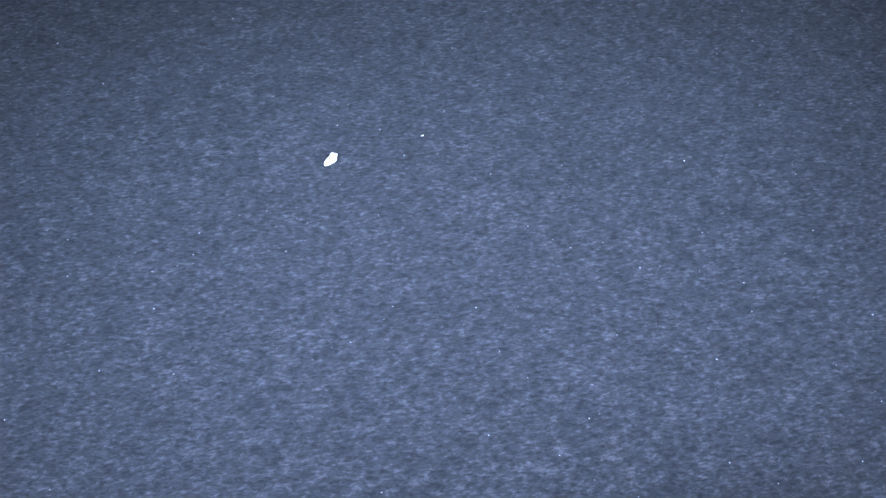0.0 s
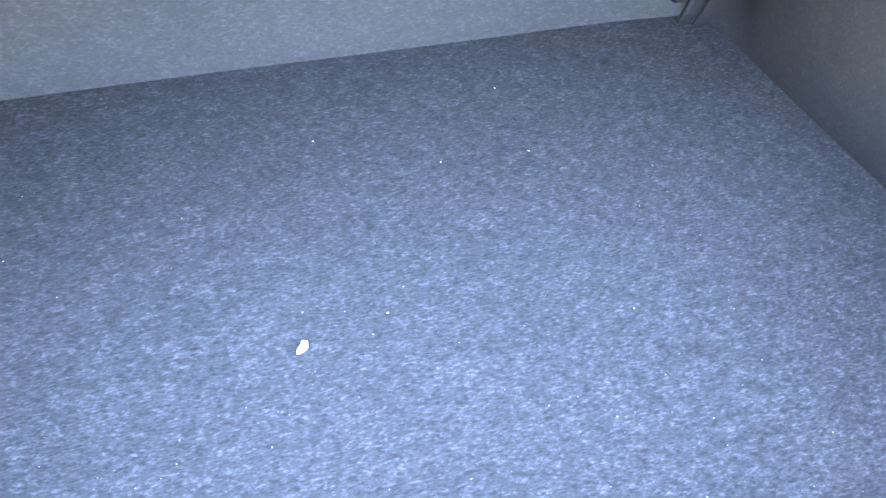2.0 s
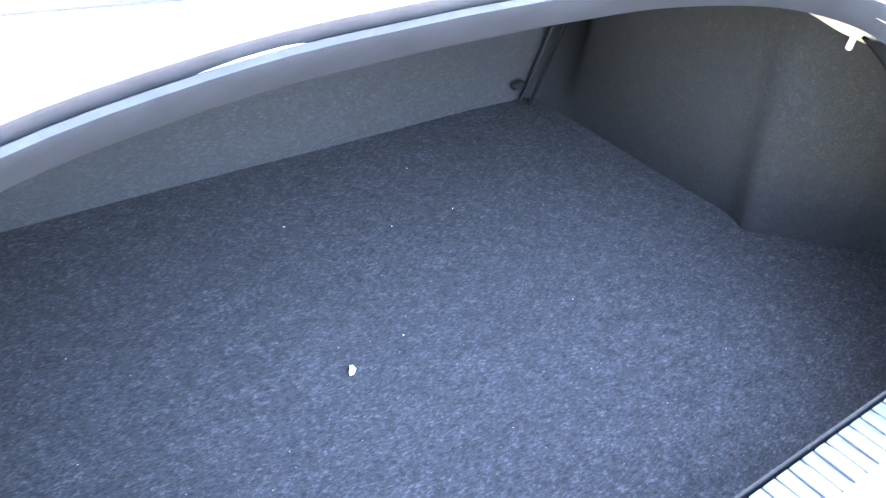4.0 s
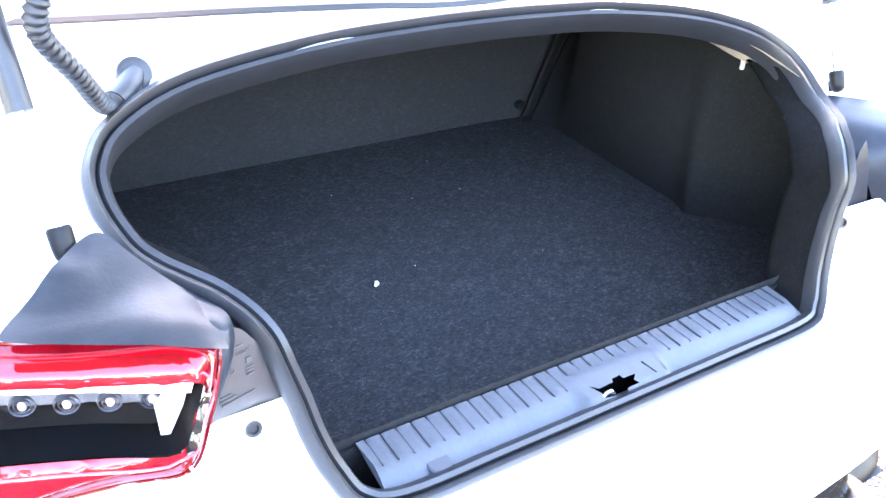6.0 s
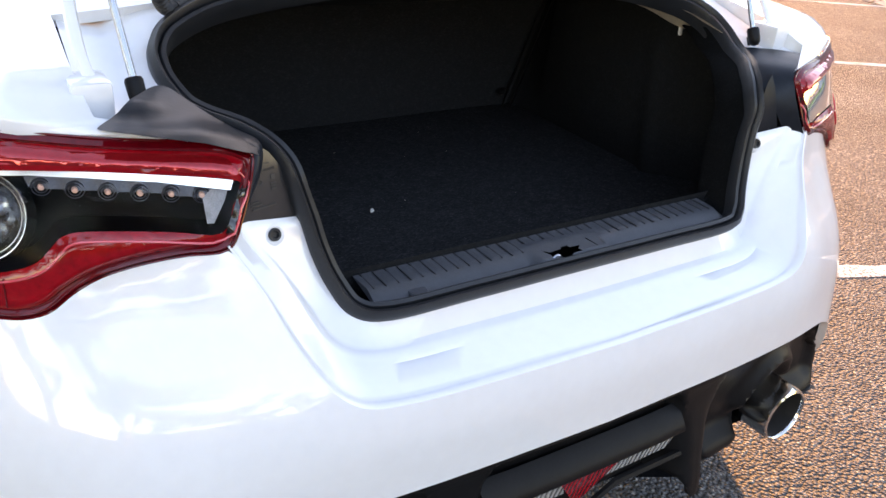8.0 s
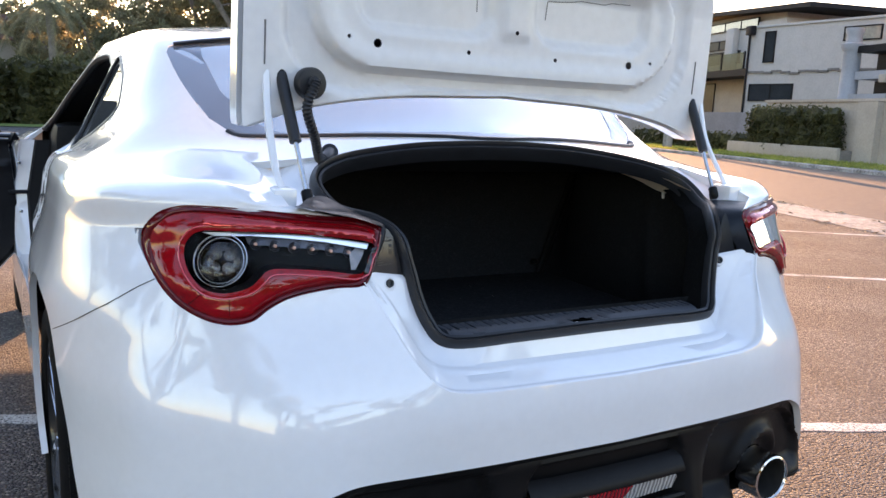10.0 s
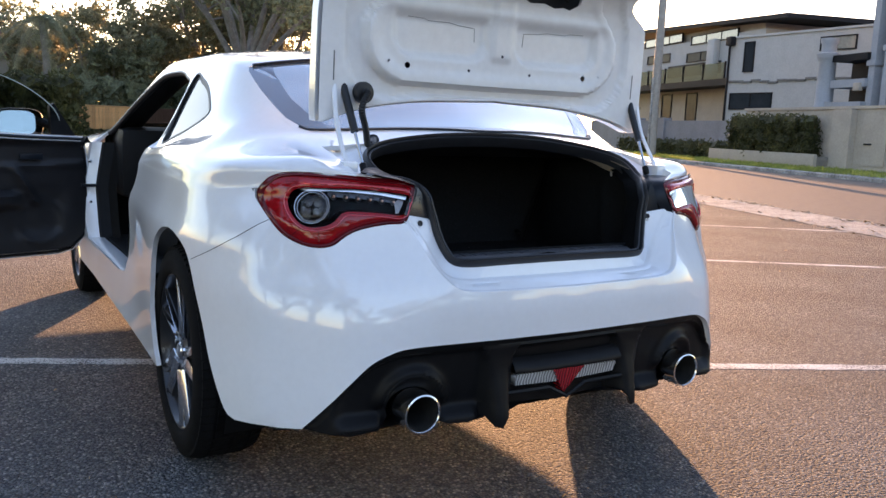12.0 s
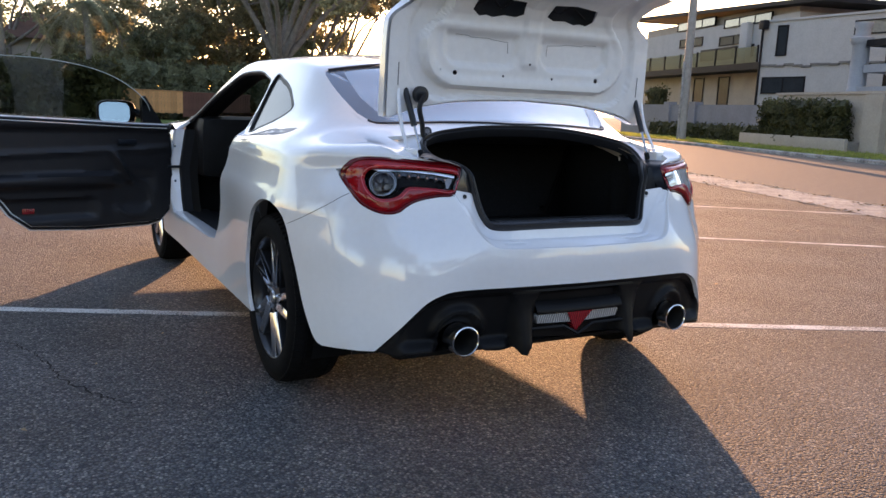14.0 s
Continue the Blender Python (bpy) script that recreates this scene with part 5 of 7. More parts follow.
    put("chrome_ring", turned([(0.0405, 0.0005), (0.0412, 0.003), (0.0424, 0.003), (0.0435, -0.012)]), M_LAMPIN, "chrome ring")
    put("inner_ring", turned([(0.0345, -0.004), (0.0357, 0.0), (0.0366, 0.0), (0.0405, -0.008)]), M_LAMPIN, "chrome ring")
    put("round_lens", turned([(0.0345, -0.001), (0.029, 0.002), (0.018, 0.005), (0.0, 0.006)]), M_DARKLENS, "domed clear lens")
    put("bowl", turned([(0.0345, -0.004), (0.031, -0.011), (0.024, -0.017), (0.013, -0.021), (0.0, -0.022)], 12), M_BOWL, "faceted dark chrome bowl", smooth=0)
    for k in range(4):
        a = math.pi * (0.25 + 0.5 * k)
        put("reflector", turned([(0.0095, -0.009), (0.0090, -0.012), (0.0065, -0.017), (0.002, -0.0195), (0.0, -0.0195)], 10, (0.0145 * math.cos(a), 0.0145 * math.sin(a), 0)), M_BOWL, "small dark chrome reflector", smooth=0)
    tray = [(0.608, 0.8185), (0.56, 0.8170), (0.498, 0.8120), (0.452, 0.8050), (0.455, 0.7905), (0.498, 0.7975), (0.56, 0.8020), (0.604, 0.8035)]
    put("diode_tray", sheet_bm(poly([(wide(x), z) for x, z in tray], 6), [], (0.006, 0.003), lambda x, z: skin(0.014 + 0.0012 * math.sin(2 * math.pi * x / 0.0272))(x, z)), M_POCKET, "grey chrome diode tray", smooth=60)
    for k in range(6):
        x, z = wide(0.594 - 0.0272 * k), 0.8045 - 0.0020 * k

        m = Matrix.Translation(skin(0.012)(x, z)) @ Vector((-0.12, -1, 0)).to_track_quat("Z", "Y").to_matrix().to_4x4()
        for r in (0.0050, 0.0078):
            ring = lathe_bm([(r, -0.001), (r + 0.0006, 0.0), (r + 0.0013, -0.004)], 18, "Z")
            ring.transform(m)
            put("diode_ring", ring, M_POCKET)
        core = lathe_bm([(0.0, 0.0018), (0.0024, 0.0008), (0.0035, -0.003), (0.0037, -0.008)], 12, "Z")
        core.transform(m)
        put("diode", core, M_DIODE, "pinkish diode")
    # fine grey panel that closes the row
    end = [(0.4515, 0.7680), (0.4580, 0.7680), (0.4580, 0.7920), (0.4480, 0.8010), (0.4335, 0.7985), (0.4385, 0.7880)]
    put("row_end", sheet_bm(poly([(wide(x), z) for x, z in end], 3), [], (0.006, 0.006), skin(0.012)), M_MESHGREY, "fine grey mesh end panel", smooth=60)
    # highlight along the band's inner edge, drawn as a thin pale red tube
    highlight_path = [red_shape(*p) - Vector((0, 0.0006, 0)) for p in grow(win, 0.0075)]
    put("highlight_line", tube_bm(highlight_path, 0.0013, 6, True), M_REDPALE, "pale red highlight line round the window")
    # glossy light pipe along the upper band
    pipe = [(0.433, 0.8185), (0.498, 0.8275), (0.56, 0.8315), (0.62, 0.8310), (0.655, 0.8300), (0.668, 0.8365), (0.655, 0.8450), (0.62, 0.8455), (0.56, 0.8415), (0.498, 0.8385), (0.440, 0.8335), (0.430, 0.8260)]
    pfine = np.array(loop(pipe, 12))

    def pipe_shape(x, z):
        e = float(np.min(np.hypot(pfine[:, 0] - x, pfine[:, 1] - z)))
        return red_shape(x, z) - Vector((0, 0.0040 * math.sqrt(smooth01(-0.001, 0.005, e)), 0))
    put("light_pipe", sheet_bm(loop(pipe, 5), [], (0.007, 0.002), pipe_shape), M_REDPIPE, "glossy red light pipe", smooth=60)
    # dark joint lines across the lower band
    for a, b in (((0.690, 0.742), (0.676, 0.728)), ((0.640, 0.728), (0.641, 0.700)), ((0.672, 0.735), (0.694, 0.712))):
        p = [skin(-0.0105)(wide(a[0] + (b[0] - a[0]) * t), a[1] + (b[1] - a[1]) * t) for t in (0, 0.5, 1)]
        put("band_joint", tube_bm(p, 0.0008, 5), M_REDDARK)


M_REDLAMP = mat("red_lamp_plastic", (0.30, 0.003, 0.007), 0.10, coat=0.6, vary=0.25, scale=14, spec=0.25)
M_REDDARK = mat("deep_red_lamp_plastic", (0.12, 0.002, 0.005), 0.08, coat=0.6, vary=0.25, scale=14, spec=0.25)
M_REDPIPE = mat("glossy_red_light_pipe", (0.46, 0.012, 0.016), 0.05, metal=0.55, coat=1.0, vary=0.15, scale=20)
M_REDPALE = mat("pale_red_highlight", (0.72, 0.07, 0.09), 0.15, coat=1.0)
M_STRIP = mat("brushed_bright_chrome", (0.88, 0.87, 0.86), 0.28, metal=1.0, vary=0.04, scale=60)
M_STRIPEND = mat("dark_gloss_housing", (0.012, 0.011, 0.011), 0.12, coat=0.6, vary=0.1, scale=60)
M_BOWL = mat("dark_chrome", (0.36, 0.345, 0.33), 0.12, metal=1.0)
M_POCKET = mat("grey_chrome", (0.07, 0.073, 0.088), 0.34, metal=0.6, vary=0.15, scale=60)
M_MESHGREY = mat("fine_grey_mesh", (0.24, 0.235, 0.25), 0.38, metal=0.4, vary=0.25, scale=90, bump=0.5, bump_scale=1500)
M_DIODE = mat("pink_diode", (0.62, 0.36, 0.28), 0.3, coat=0.5)
M_DARKLENS = mat("clear_round_lens", (0.85, 0.87, 0.88), 0.02, trans=1.0, ior=1.4)
tail_lamp(1)
tail_lamp(-1)

# boot lid, standing open


M_SLIT = mat("grey_shadowed_steel", (0.16, 0.155, 0.15), 0.5, vary=0.3, scale=60)


def lid_point(x, s, depth=0.0):
    """A point of the lid: x across, s metres from the hinge along its profile, depth towards the viewer."""
    prof_s = (0.0, 0.15, 0.30, 0.38, 0.44, 0.50, 0.58, 0.66)
    prof_y = (0.580, 0.572, 0.565, 0.553, 0.525, 0.475, 0.395, 0.32)
    prof_z = (0.962, 1.112, 1.262, 1.340, 1.392, 1.428, 1.452, 1.468)
    y, z = lerp_list(s, prof_s, prof_y), lerp_list(s, prof_s, prof_z)
    a = lerp_list(s, (0.0, 0.36, 0.5, 0.66), (0.04, 0.10, 1.0, 1.35))
    y += -0.02 * (x / 0.57) ** 2 * (1 - s)
    z -= 0.05 * (x / 0.57) ** 2 * smooth01(0.2, 0.0, s) * -0.4
    return Vector((x, y - depth * math.cos(a), z - depth * math.sin(a) * 1.0))


def boot_lid():
    lid = new("boot_lid")
    lid.parent = car
    lid["label"] = "open white boot lid with pressed inner frame"
    lid.location.x = -0.02
    out = [(0.0, 0.090), (0.25, 0.076), (0.42, 0.044), (0.53, 0.0), (0.552, -0.004), (0.555, 0.10), (0.552, 0.30), (0.54, 0.35), (0.50, 0.385), (0.475, 0.42), (0.50, 0.50), (0.515, 0.56), (0.47, 0.60), (0.0, 0.61)]
    half = [tuple(p)[:2] for p in spline([(x, s, 0) for x, s in out], 5)]
    loop = half + [(-x, s) for x, s in half[-2:0:-1]]
    o = sheet_bm(loop, [], (0.03, 0.025), lambda x, s: lid_point(x, s, -0.034))
    bmesh.ops.recalc_face_normals(o, faces=o.faces[:])
    part("outer_skin", o, M_WHITE, lid, "", 60)

    def inset(x, s, half, base, r):
        """Distance inside an upright U with rounded lower corners."""
        dx, ds = x - half + r, base + r - s
        return r - math.hypot(max(dx, 0), max(ds, 0)) if max(dx, ds) > 0 else r - max(dx, ds)

    def bump(x, s):
        x = abs(x)
        outer = inset(x, s, 0.475 - 0.05 * smooth01(0.30, 0.46, s), 0.100 - 0.03 * smooth01(0.2, 0.45, x), 0.14)
        field = inset(x, s, 0.425 - 0.085 * smooth01(0.27, 0.42, s), 0.128, 0.125)
        d = 0.020 - 0.014 * smooth01(-0.003, 0.003, outer) + 0.034 * smooth01(-0.007, 0.006, field)
        d -= 0.005 * smooth01(0.02, 0.05, field)
        panel = inset(abs(x - 0.197), s, 0.148, 0.205, 0.05)
        d -= 0.018 * smooth01(-0.004, 0.010, panel) * smooth01(0.325, 0.300, s)
        d += 0.008 * smooth01(0.040, 0.026, x) * smooth01(0.20, 0.22, s)
        d += 0.006 * math.exp(-((s - 0.335) / 0.012) ** 2) * smooth01(0.0, 0.03, field)
        return d
    holes = []
    for s in (1, -1):
        holes.append([(0.05 * s, 0.405), (0.08 * s, 0.388), (0.13 * s, 0.392), (0.17 * s, 0.378), (0.20 * s, 0.385), (0.225 * s, 0.378), (0.255 * s, 0.405), (0.25 * s, 0.46), (0.15 * s, 0.48), (0.06 * s, 0.47)])
        holes.append([(0.302 * s + 0.0085 * math.cos(a * math.pi / 5), 0.178 + 0.0085 * math.sin(a * math.pi / 5)) for a in range(10)])
        holes.append([(0.36 * s + 0.004 * math.cos(a * math.pi / 4), 0.186 + 0.004 * math.sin(a * math.pi / 4)) for a in range(8)])
        holes.append([(0.105 * s + 0.0045 * math.cos(a * math.pi / 4), 0.176 + 0.0045 * math.sin(a * math.pi / 4)) for a in range(8)])
    holes.append([(0.0045 * math.cos(a * math.pi / 4), 0.222 + 0.0045 * math.sin(a * math.pi / 4)) for a in range(8)])
    inn = sheet_bm(grow(loop, -0.006), holes, (0.0085, 0.0078), lambda x, s: lid_point(x, s, bump(x, s)))
    bmesh.ops.recalc_face_normals(inn, faces=inn.faces[:])
    ob = part("inner_frame", inn, M_LIDIN, lid, "white pressed steel inner frame with access holes", 60)
    part("lid_edge", loft_bm([[lid_point(x, s, -0.034) for x, s in loop], [lid_point(x, s, 0.006) for x, s in loop], [lid_point(x, s, 0.001) for x, s in grow(loop, -0.012)]]), M_WHITE, lid, "", 60)
    # grey sheet stands in for the shade inside the hollow lid
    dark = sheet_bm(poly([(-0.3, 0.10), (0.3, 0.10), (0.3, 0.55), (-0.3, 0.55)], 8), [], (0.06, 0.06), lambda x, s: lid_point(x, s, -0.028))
    part("lid_hollow_shade", dark, M_SILL, lid)
    for s in (1, -1):
        wire = spline([lid_point(s * 0.07, 0.445, -0.012), lid_point(s * 0.12, 0.41, -0.004), lid_point(s * 0.17, 0.435, -0.010), lid_point(s * 0.24, 0.40, -0.006)], 6)
        part("wiring", tube_bm(wire, 0.004, 6), M_RUBBER, lid)
        slit = [lid_point(s * x, h, bump(x, h) + 0.0006) for x, h in ((0.30, 0.306), (0.25, 0.305), (0.235, 0.300), (0.17, 0.301), (0.14, 0.296), (0.085, 0.292), (0.083, 0.255))]
        part("panel_slit", tube_bm(slit, 0.0009, 5), M_SLIT, lid)
        slot = [lid_point(s * 0.510, h, bump(0.510, h) + 0.0005) for h in (0.12, 0.16, 0.20)]
        part("frame_slot", tube_bm(slot, 0.0016, 5), M_SLIT, lid)


boot_lid()


def gas_strut(side):
    st = new("gas_strut")
    st.parent = car
    st["label"] = "black gas strut with a bright steel rod"
    foot, top = Vector((-0.487 * side + (0.003 if side > 0 else 0.0), 0.44, 0.867)), Vector((-0.498 * side, 0.548, 1.072))
    d = (top - foot)
    part("rod", tube_bm([foot, foot + d * 0.5], 0.0042, 10), M_ROD, st, "bright steel rod")
    part("cylinder", tube_bm([foot + d * 0.44, top], 0.0105, 14), M_RUBBER, st)
    for p in (foot, top):
        ball = lathe_bm([(0.0, -0.016), (0.005, -0.015), (0.0085, -0.011), (0.0095, -0.004), (0.0098, 0.010), (0.0085, 0.013), (0.0, 0.013)], 14, "Z")
        ball.transform(Matrix.Translation(p) @ d.to_track_quat("Z", "Y").to_matrix().to_4x4())
        sock = part("end_socket", ball, M_PLASTIC, st, "black ball socket")
        notch = box_bm((-0.0035, -0.0106, -0.013), (0.0055, -0.008, 0.001), 0.001)
        notch.transform(Matrix.Translation(p) @ d.to_track_quat("Z", "Y").to_matrix().to_4x4())
        part("socket_clip", notch, M_RUBBER, sock)
    # hinge arm
    arm = spline([(-0.515 * side, 0.425, 0.862), (-0.530 * side, 0.46, 0.90), (-0.528 * side, 0.52, 0.99), (-0.525 * side, 0.548, 1.10), (-0.522 * side, 0.545, 1.16)], 6)
    part("hinge_arm", tube_bm(arm, 0.007, 8, squash=0.6), M_WHITE, st, "white painted hinge arm")
    part("hinge_bracket", box_bm((-0.53 * side - 0.02, 0.415, 0.845), (-0.53 * side + 0.02, 0.47, 0.885), 0.006), M_WHITE, st)


gas_strut(1)
gas_strut(-1)


def harness():
    h = new("wiring_conduit")
    h.parent = car
    h["label"] = "black corrugated wiring conduit with rubber boots"
    a, b, neck = Vector((-0.3818, 0.604, 0.9335)), Vector((-0.452, 0.520, 1.058)), Vector((-0.4068, 0.574, 0.9215))
    path = spline([neck, neck + Vector((-0.014, -0.016, 0.006)), Vector((-0.440, 0.530, 0.965)), Vector((-0.466, 0.500, 1.015)), b + Vector((0, -0.022, 0)), b], 48)
    part("conduit", tube_bm(path, 0.0085, 10, taper=lambda t: 1 + 0.13 * math.sin(t * 2 * math.pi * 40)), M_RUBBER, h)
    part("boot_neck", tube_bm(spline([a, a.lerp(neck, 0.5) + Vector((0, -0.003, -0.001)), neck], 6), 0.0112, 16), M_RUBBER, h, "smooth rubber neck")
    for c, d, r in ((a, Vector((-0.10, -0.88, 0.47)), 0.0165), (b, Vector((0.1, -1, 0.0)), 0.028)):
        bm = lathe_bm([(0.0, 0.008), (0.6 * r, 0.008), (0.92 * r, 0.0065), (r, 0.003), (r, -0.012)], 28, "Z")
        bm.transform(Matrix.Translation(c) @ d.to_track_quat("Z", "Y").to_matrix().to_4x4())
        part("grommet", bm, M_RUBBER, h, "flat rubber boot plate")


harness()


def squarish(v, sx, sz):
    """Turns a round section into a rounded rectangle."""
    r = math.hypot(v.co.x, v.co.z)
    if r > 1e-6:
        k = ((abs(v.co.x) / r) ** 4 + (abs(v.co.z) / r) ** 4) ** -0.25
        v.co.x, v.co.z = v.co.x * k * sx, v.co.z * k * sz


def door_leaf():
    """The near door, swung open on its front hinges."""
    dr = new("door")
    dr.parent = car
    dr["label"] = "open door with black moulded trim, red reflector and wing mirror"
    dr.matrix_local = Matrix.Translation((-0.835, 2.91, 0)) @ Matrix.Rotation(radians(12), 4, "Z")
    # local: -x runs from the hinge to the free edge, +y is the outer skin
    L = 0.98
    out = [(0.012, 0.46), (-0.012, 0.74), (-0.02, 0.80), (-0.0, 0.845), (-0.25, 0.852), (-0.60, 0.868), (-L - 0.04, 0.885), (-L - 0.045, 0.72), (-L + 0.02, 0.48), (-L + 0.10, 0.36), (-L + 0.20, 0.282), (-0.5, 0.264), (-0.16, 0.270), (-0.09, 0.287), (-0.035, 0.345), (-0.002, 0.40)]
    loop = poly(out, 5)

    def yo(x, z):
        return 0.075 + 0.035 * math.sin(math.pi * min(1, max(0, (z - 0.25) / 0.65))) 
    part("outer_skin", sheet_bm(loop, [], (0.06, 0.05), lambda x, z: Vector((x, yo(x, z), z))), M_WHITE, dr, "", 50)
    part("door_shell", loft_bm([[Vector((x, yo(x, z), z)) for x, z in loop], [Vector((x, 0.0, z)) for x, z in loop], [Vector((x, -0.004, z)) for x, z in grow(loop, -0.03)]]), M_WHITE, dr, "white painted door edge", 50)

    def trim_y(x, z):
        arm = smooth01(-0.26, -0.40, x) * smooth01(0.600, 0.575, z - 0.02 * x) * smooth01(0.49, 0.53, z)
        bowl = smooth01(-0.10, -0.18, x) * smooth01(-0.46, -0.30, x) * smooth01(0.34, 0.42, z) * smooth01(0.62, 0.54, z)
        pocket = smooth01(0.455, 0.435, z) * smooth01(0.33, 0.36, z) * smooth01(-0.42, -0.50, x)
        ridge = math.exp(-((z - 0.715 - 0.04 * x) / 0.014) ** 2)
        pull = math.exp(-((x + 0.30 + 0.55 * (z - 0.60)) / 0.020) ** 2) * smooth01(0.50, 0.54, z) * smooth01(0.72, 0.66, z)
        rim = math.exp(-((math.hypot(x + 0.24, (z - 0.44)) - 0.105) / 0.010) ** 2)
        belt = smooth01(0.80, 0.83, z)
        return -0.030 - 0.042 * arm + 0.020 * bowl + 0.024 * pocket - 0.012 * ridge - 0.030 * pull - 0.007 * rim - 0.03 * belt
    trim = part("door_trim", sheet_bm(grow(loop, -0.028), [], (0.018, 0.014), lambda x, z: Vector((x, trim_y(x, z), z))), M_DOORTRIM, dr, "black moulded door trim", 50)
    part("trim_edge", loft_bm([[Vector((x, 0.0, z)) for x, z in grow(loop, -0.026)], [Vector((x, trim_y(x, z), z)) for x, z in grow(loop, -0.029)]]), M_INTERIOR, dr)
    part("door_weatherstrip", tube_bm([Vector((x, -0.002, z)) for x, z in grow(loop, -0.014)], 0.008, 6, True), M_RUBBER, dr)
    part("inner_handle", box_bm((-0.33, -0.058, 0.735), (-0.23, -0.046, 0.762), 0.005), M_SATIN, dr, "dark inner door handle")
    part("reflector", box_bm((-0.815, -0.020, 0.372), (-0.755, -0.002, 0.400), 0.003), M_REDREFL, dr, "small red reflector")
    # frameless glass
    gl = spline([(-0.11, 0.85, 0), (-0.155, 0.975, 0), (-0.32, 1.092, 0), (-0.55, 1.155, 0), (-0.85, 1.172, 0), (-1.16, 1.142, 0), (-1.19, 0.88, 0)], 6)
    g2 = [tuple(p)[:2] for p in gl]
    bm = sheet_bm(g2, [], (0.08, 0.06), lambda x, z: Vector((x, 0.03 - 0.14 * (z - 0.86), z)), 0.004)
    bmesh.ops.recalc_face_normals(bm, faces=bm.faces[:])
    gob = part("door_glass", bm, M_GLASS, dr, "frameless door glass, wound up")
    gob.visible_shadow = False
    part("glass_edge", tube_bm([Vector((p.x, 0.032 - 0.14 * (p.y - 0.86), p.y)) for p in gl[:31]], 0.0022, 6), M_GLASSEDGE, dr, "pale ground edge of the glass")
    tri = [(-0.055, 0.845), (-0.165, 0.845), (-0.170, 0.985), (-0.150, 1.000)]
    part("mirror_sail", merge(loft_bm([[Vector((x, y, z)) for x, z in tri] for y in (0.022, 0.060)]), *[sheet_bm(poly(tri, 3), [], (0.03, 0.03), lambda x, z, y=y: Vector((x, y, z))) for y in (0.022, 0.060)]), M_INTERIOR, dr, "black mirror sail")
    # wing mirror
    mh = lathe_bm([(0.0, -0.055), (0.05, -0.05), (0.085, -0.03), (0.096, 0.0), (0.092, 0.02)], 28, "Y")
    for v in mh.verts:
        v.co.y = -v.co.y
        squarish(v, 1.36, 0.92)
    mh.transform(Matrix.Translation((-0.282, 0.115, 0.900)) @ Matrix.Scale(0.80, 4) @ Matrix.Rotation(radians(-8), 4, "Z"))
    part("mirror_housing", mh, M_INTERIOR, dr, "black wing mirror housing")
    mg = lathe_bm([(0.0, 0.0), (0.070, 0.0)], 28, "Y")
    for v in mg.verts:
        squarish(v, 1.42, 1.04)
    mg.transform(Matrix.Translation((-0.298, 0.092, 0.902)) @ Matrix.Scale(0.80, 4) @ Matrix.Rotation(radians(-14), 4, "Z") @ Matrix.Rotation(radians(-14), 4, "X"))
    part("mirror_glass", mg, M_MIRROR, dr, "silvered mirror glass")
    part("mirror_arm", tube_bm([Vector((-0.12, 0.06, 0.88)), Vector((-0.20, 0.12, 0.915))], 0.022, 8), M_INTERIOR, dr)


M_DOORTRIM = mat("moulded_door_plastic", (0.0115, 0.0115, 0.0135), 0.45, vary=0.2, scale=20, bump=0.2, bump_scale=500)
M_GLASSEDGE = mat("ground_glass_edge", (0.50, 0.55, 0.53), 0.3)
M_MIRROR = mat("mirror_silver", (0.9, 0.91, 0.92), 0.02, metal=1.0)
door_leaf()


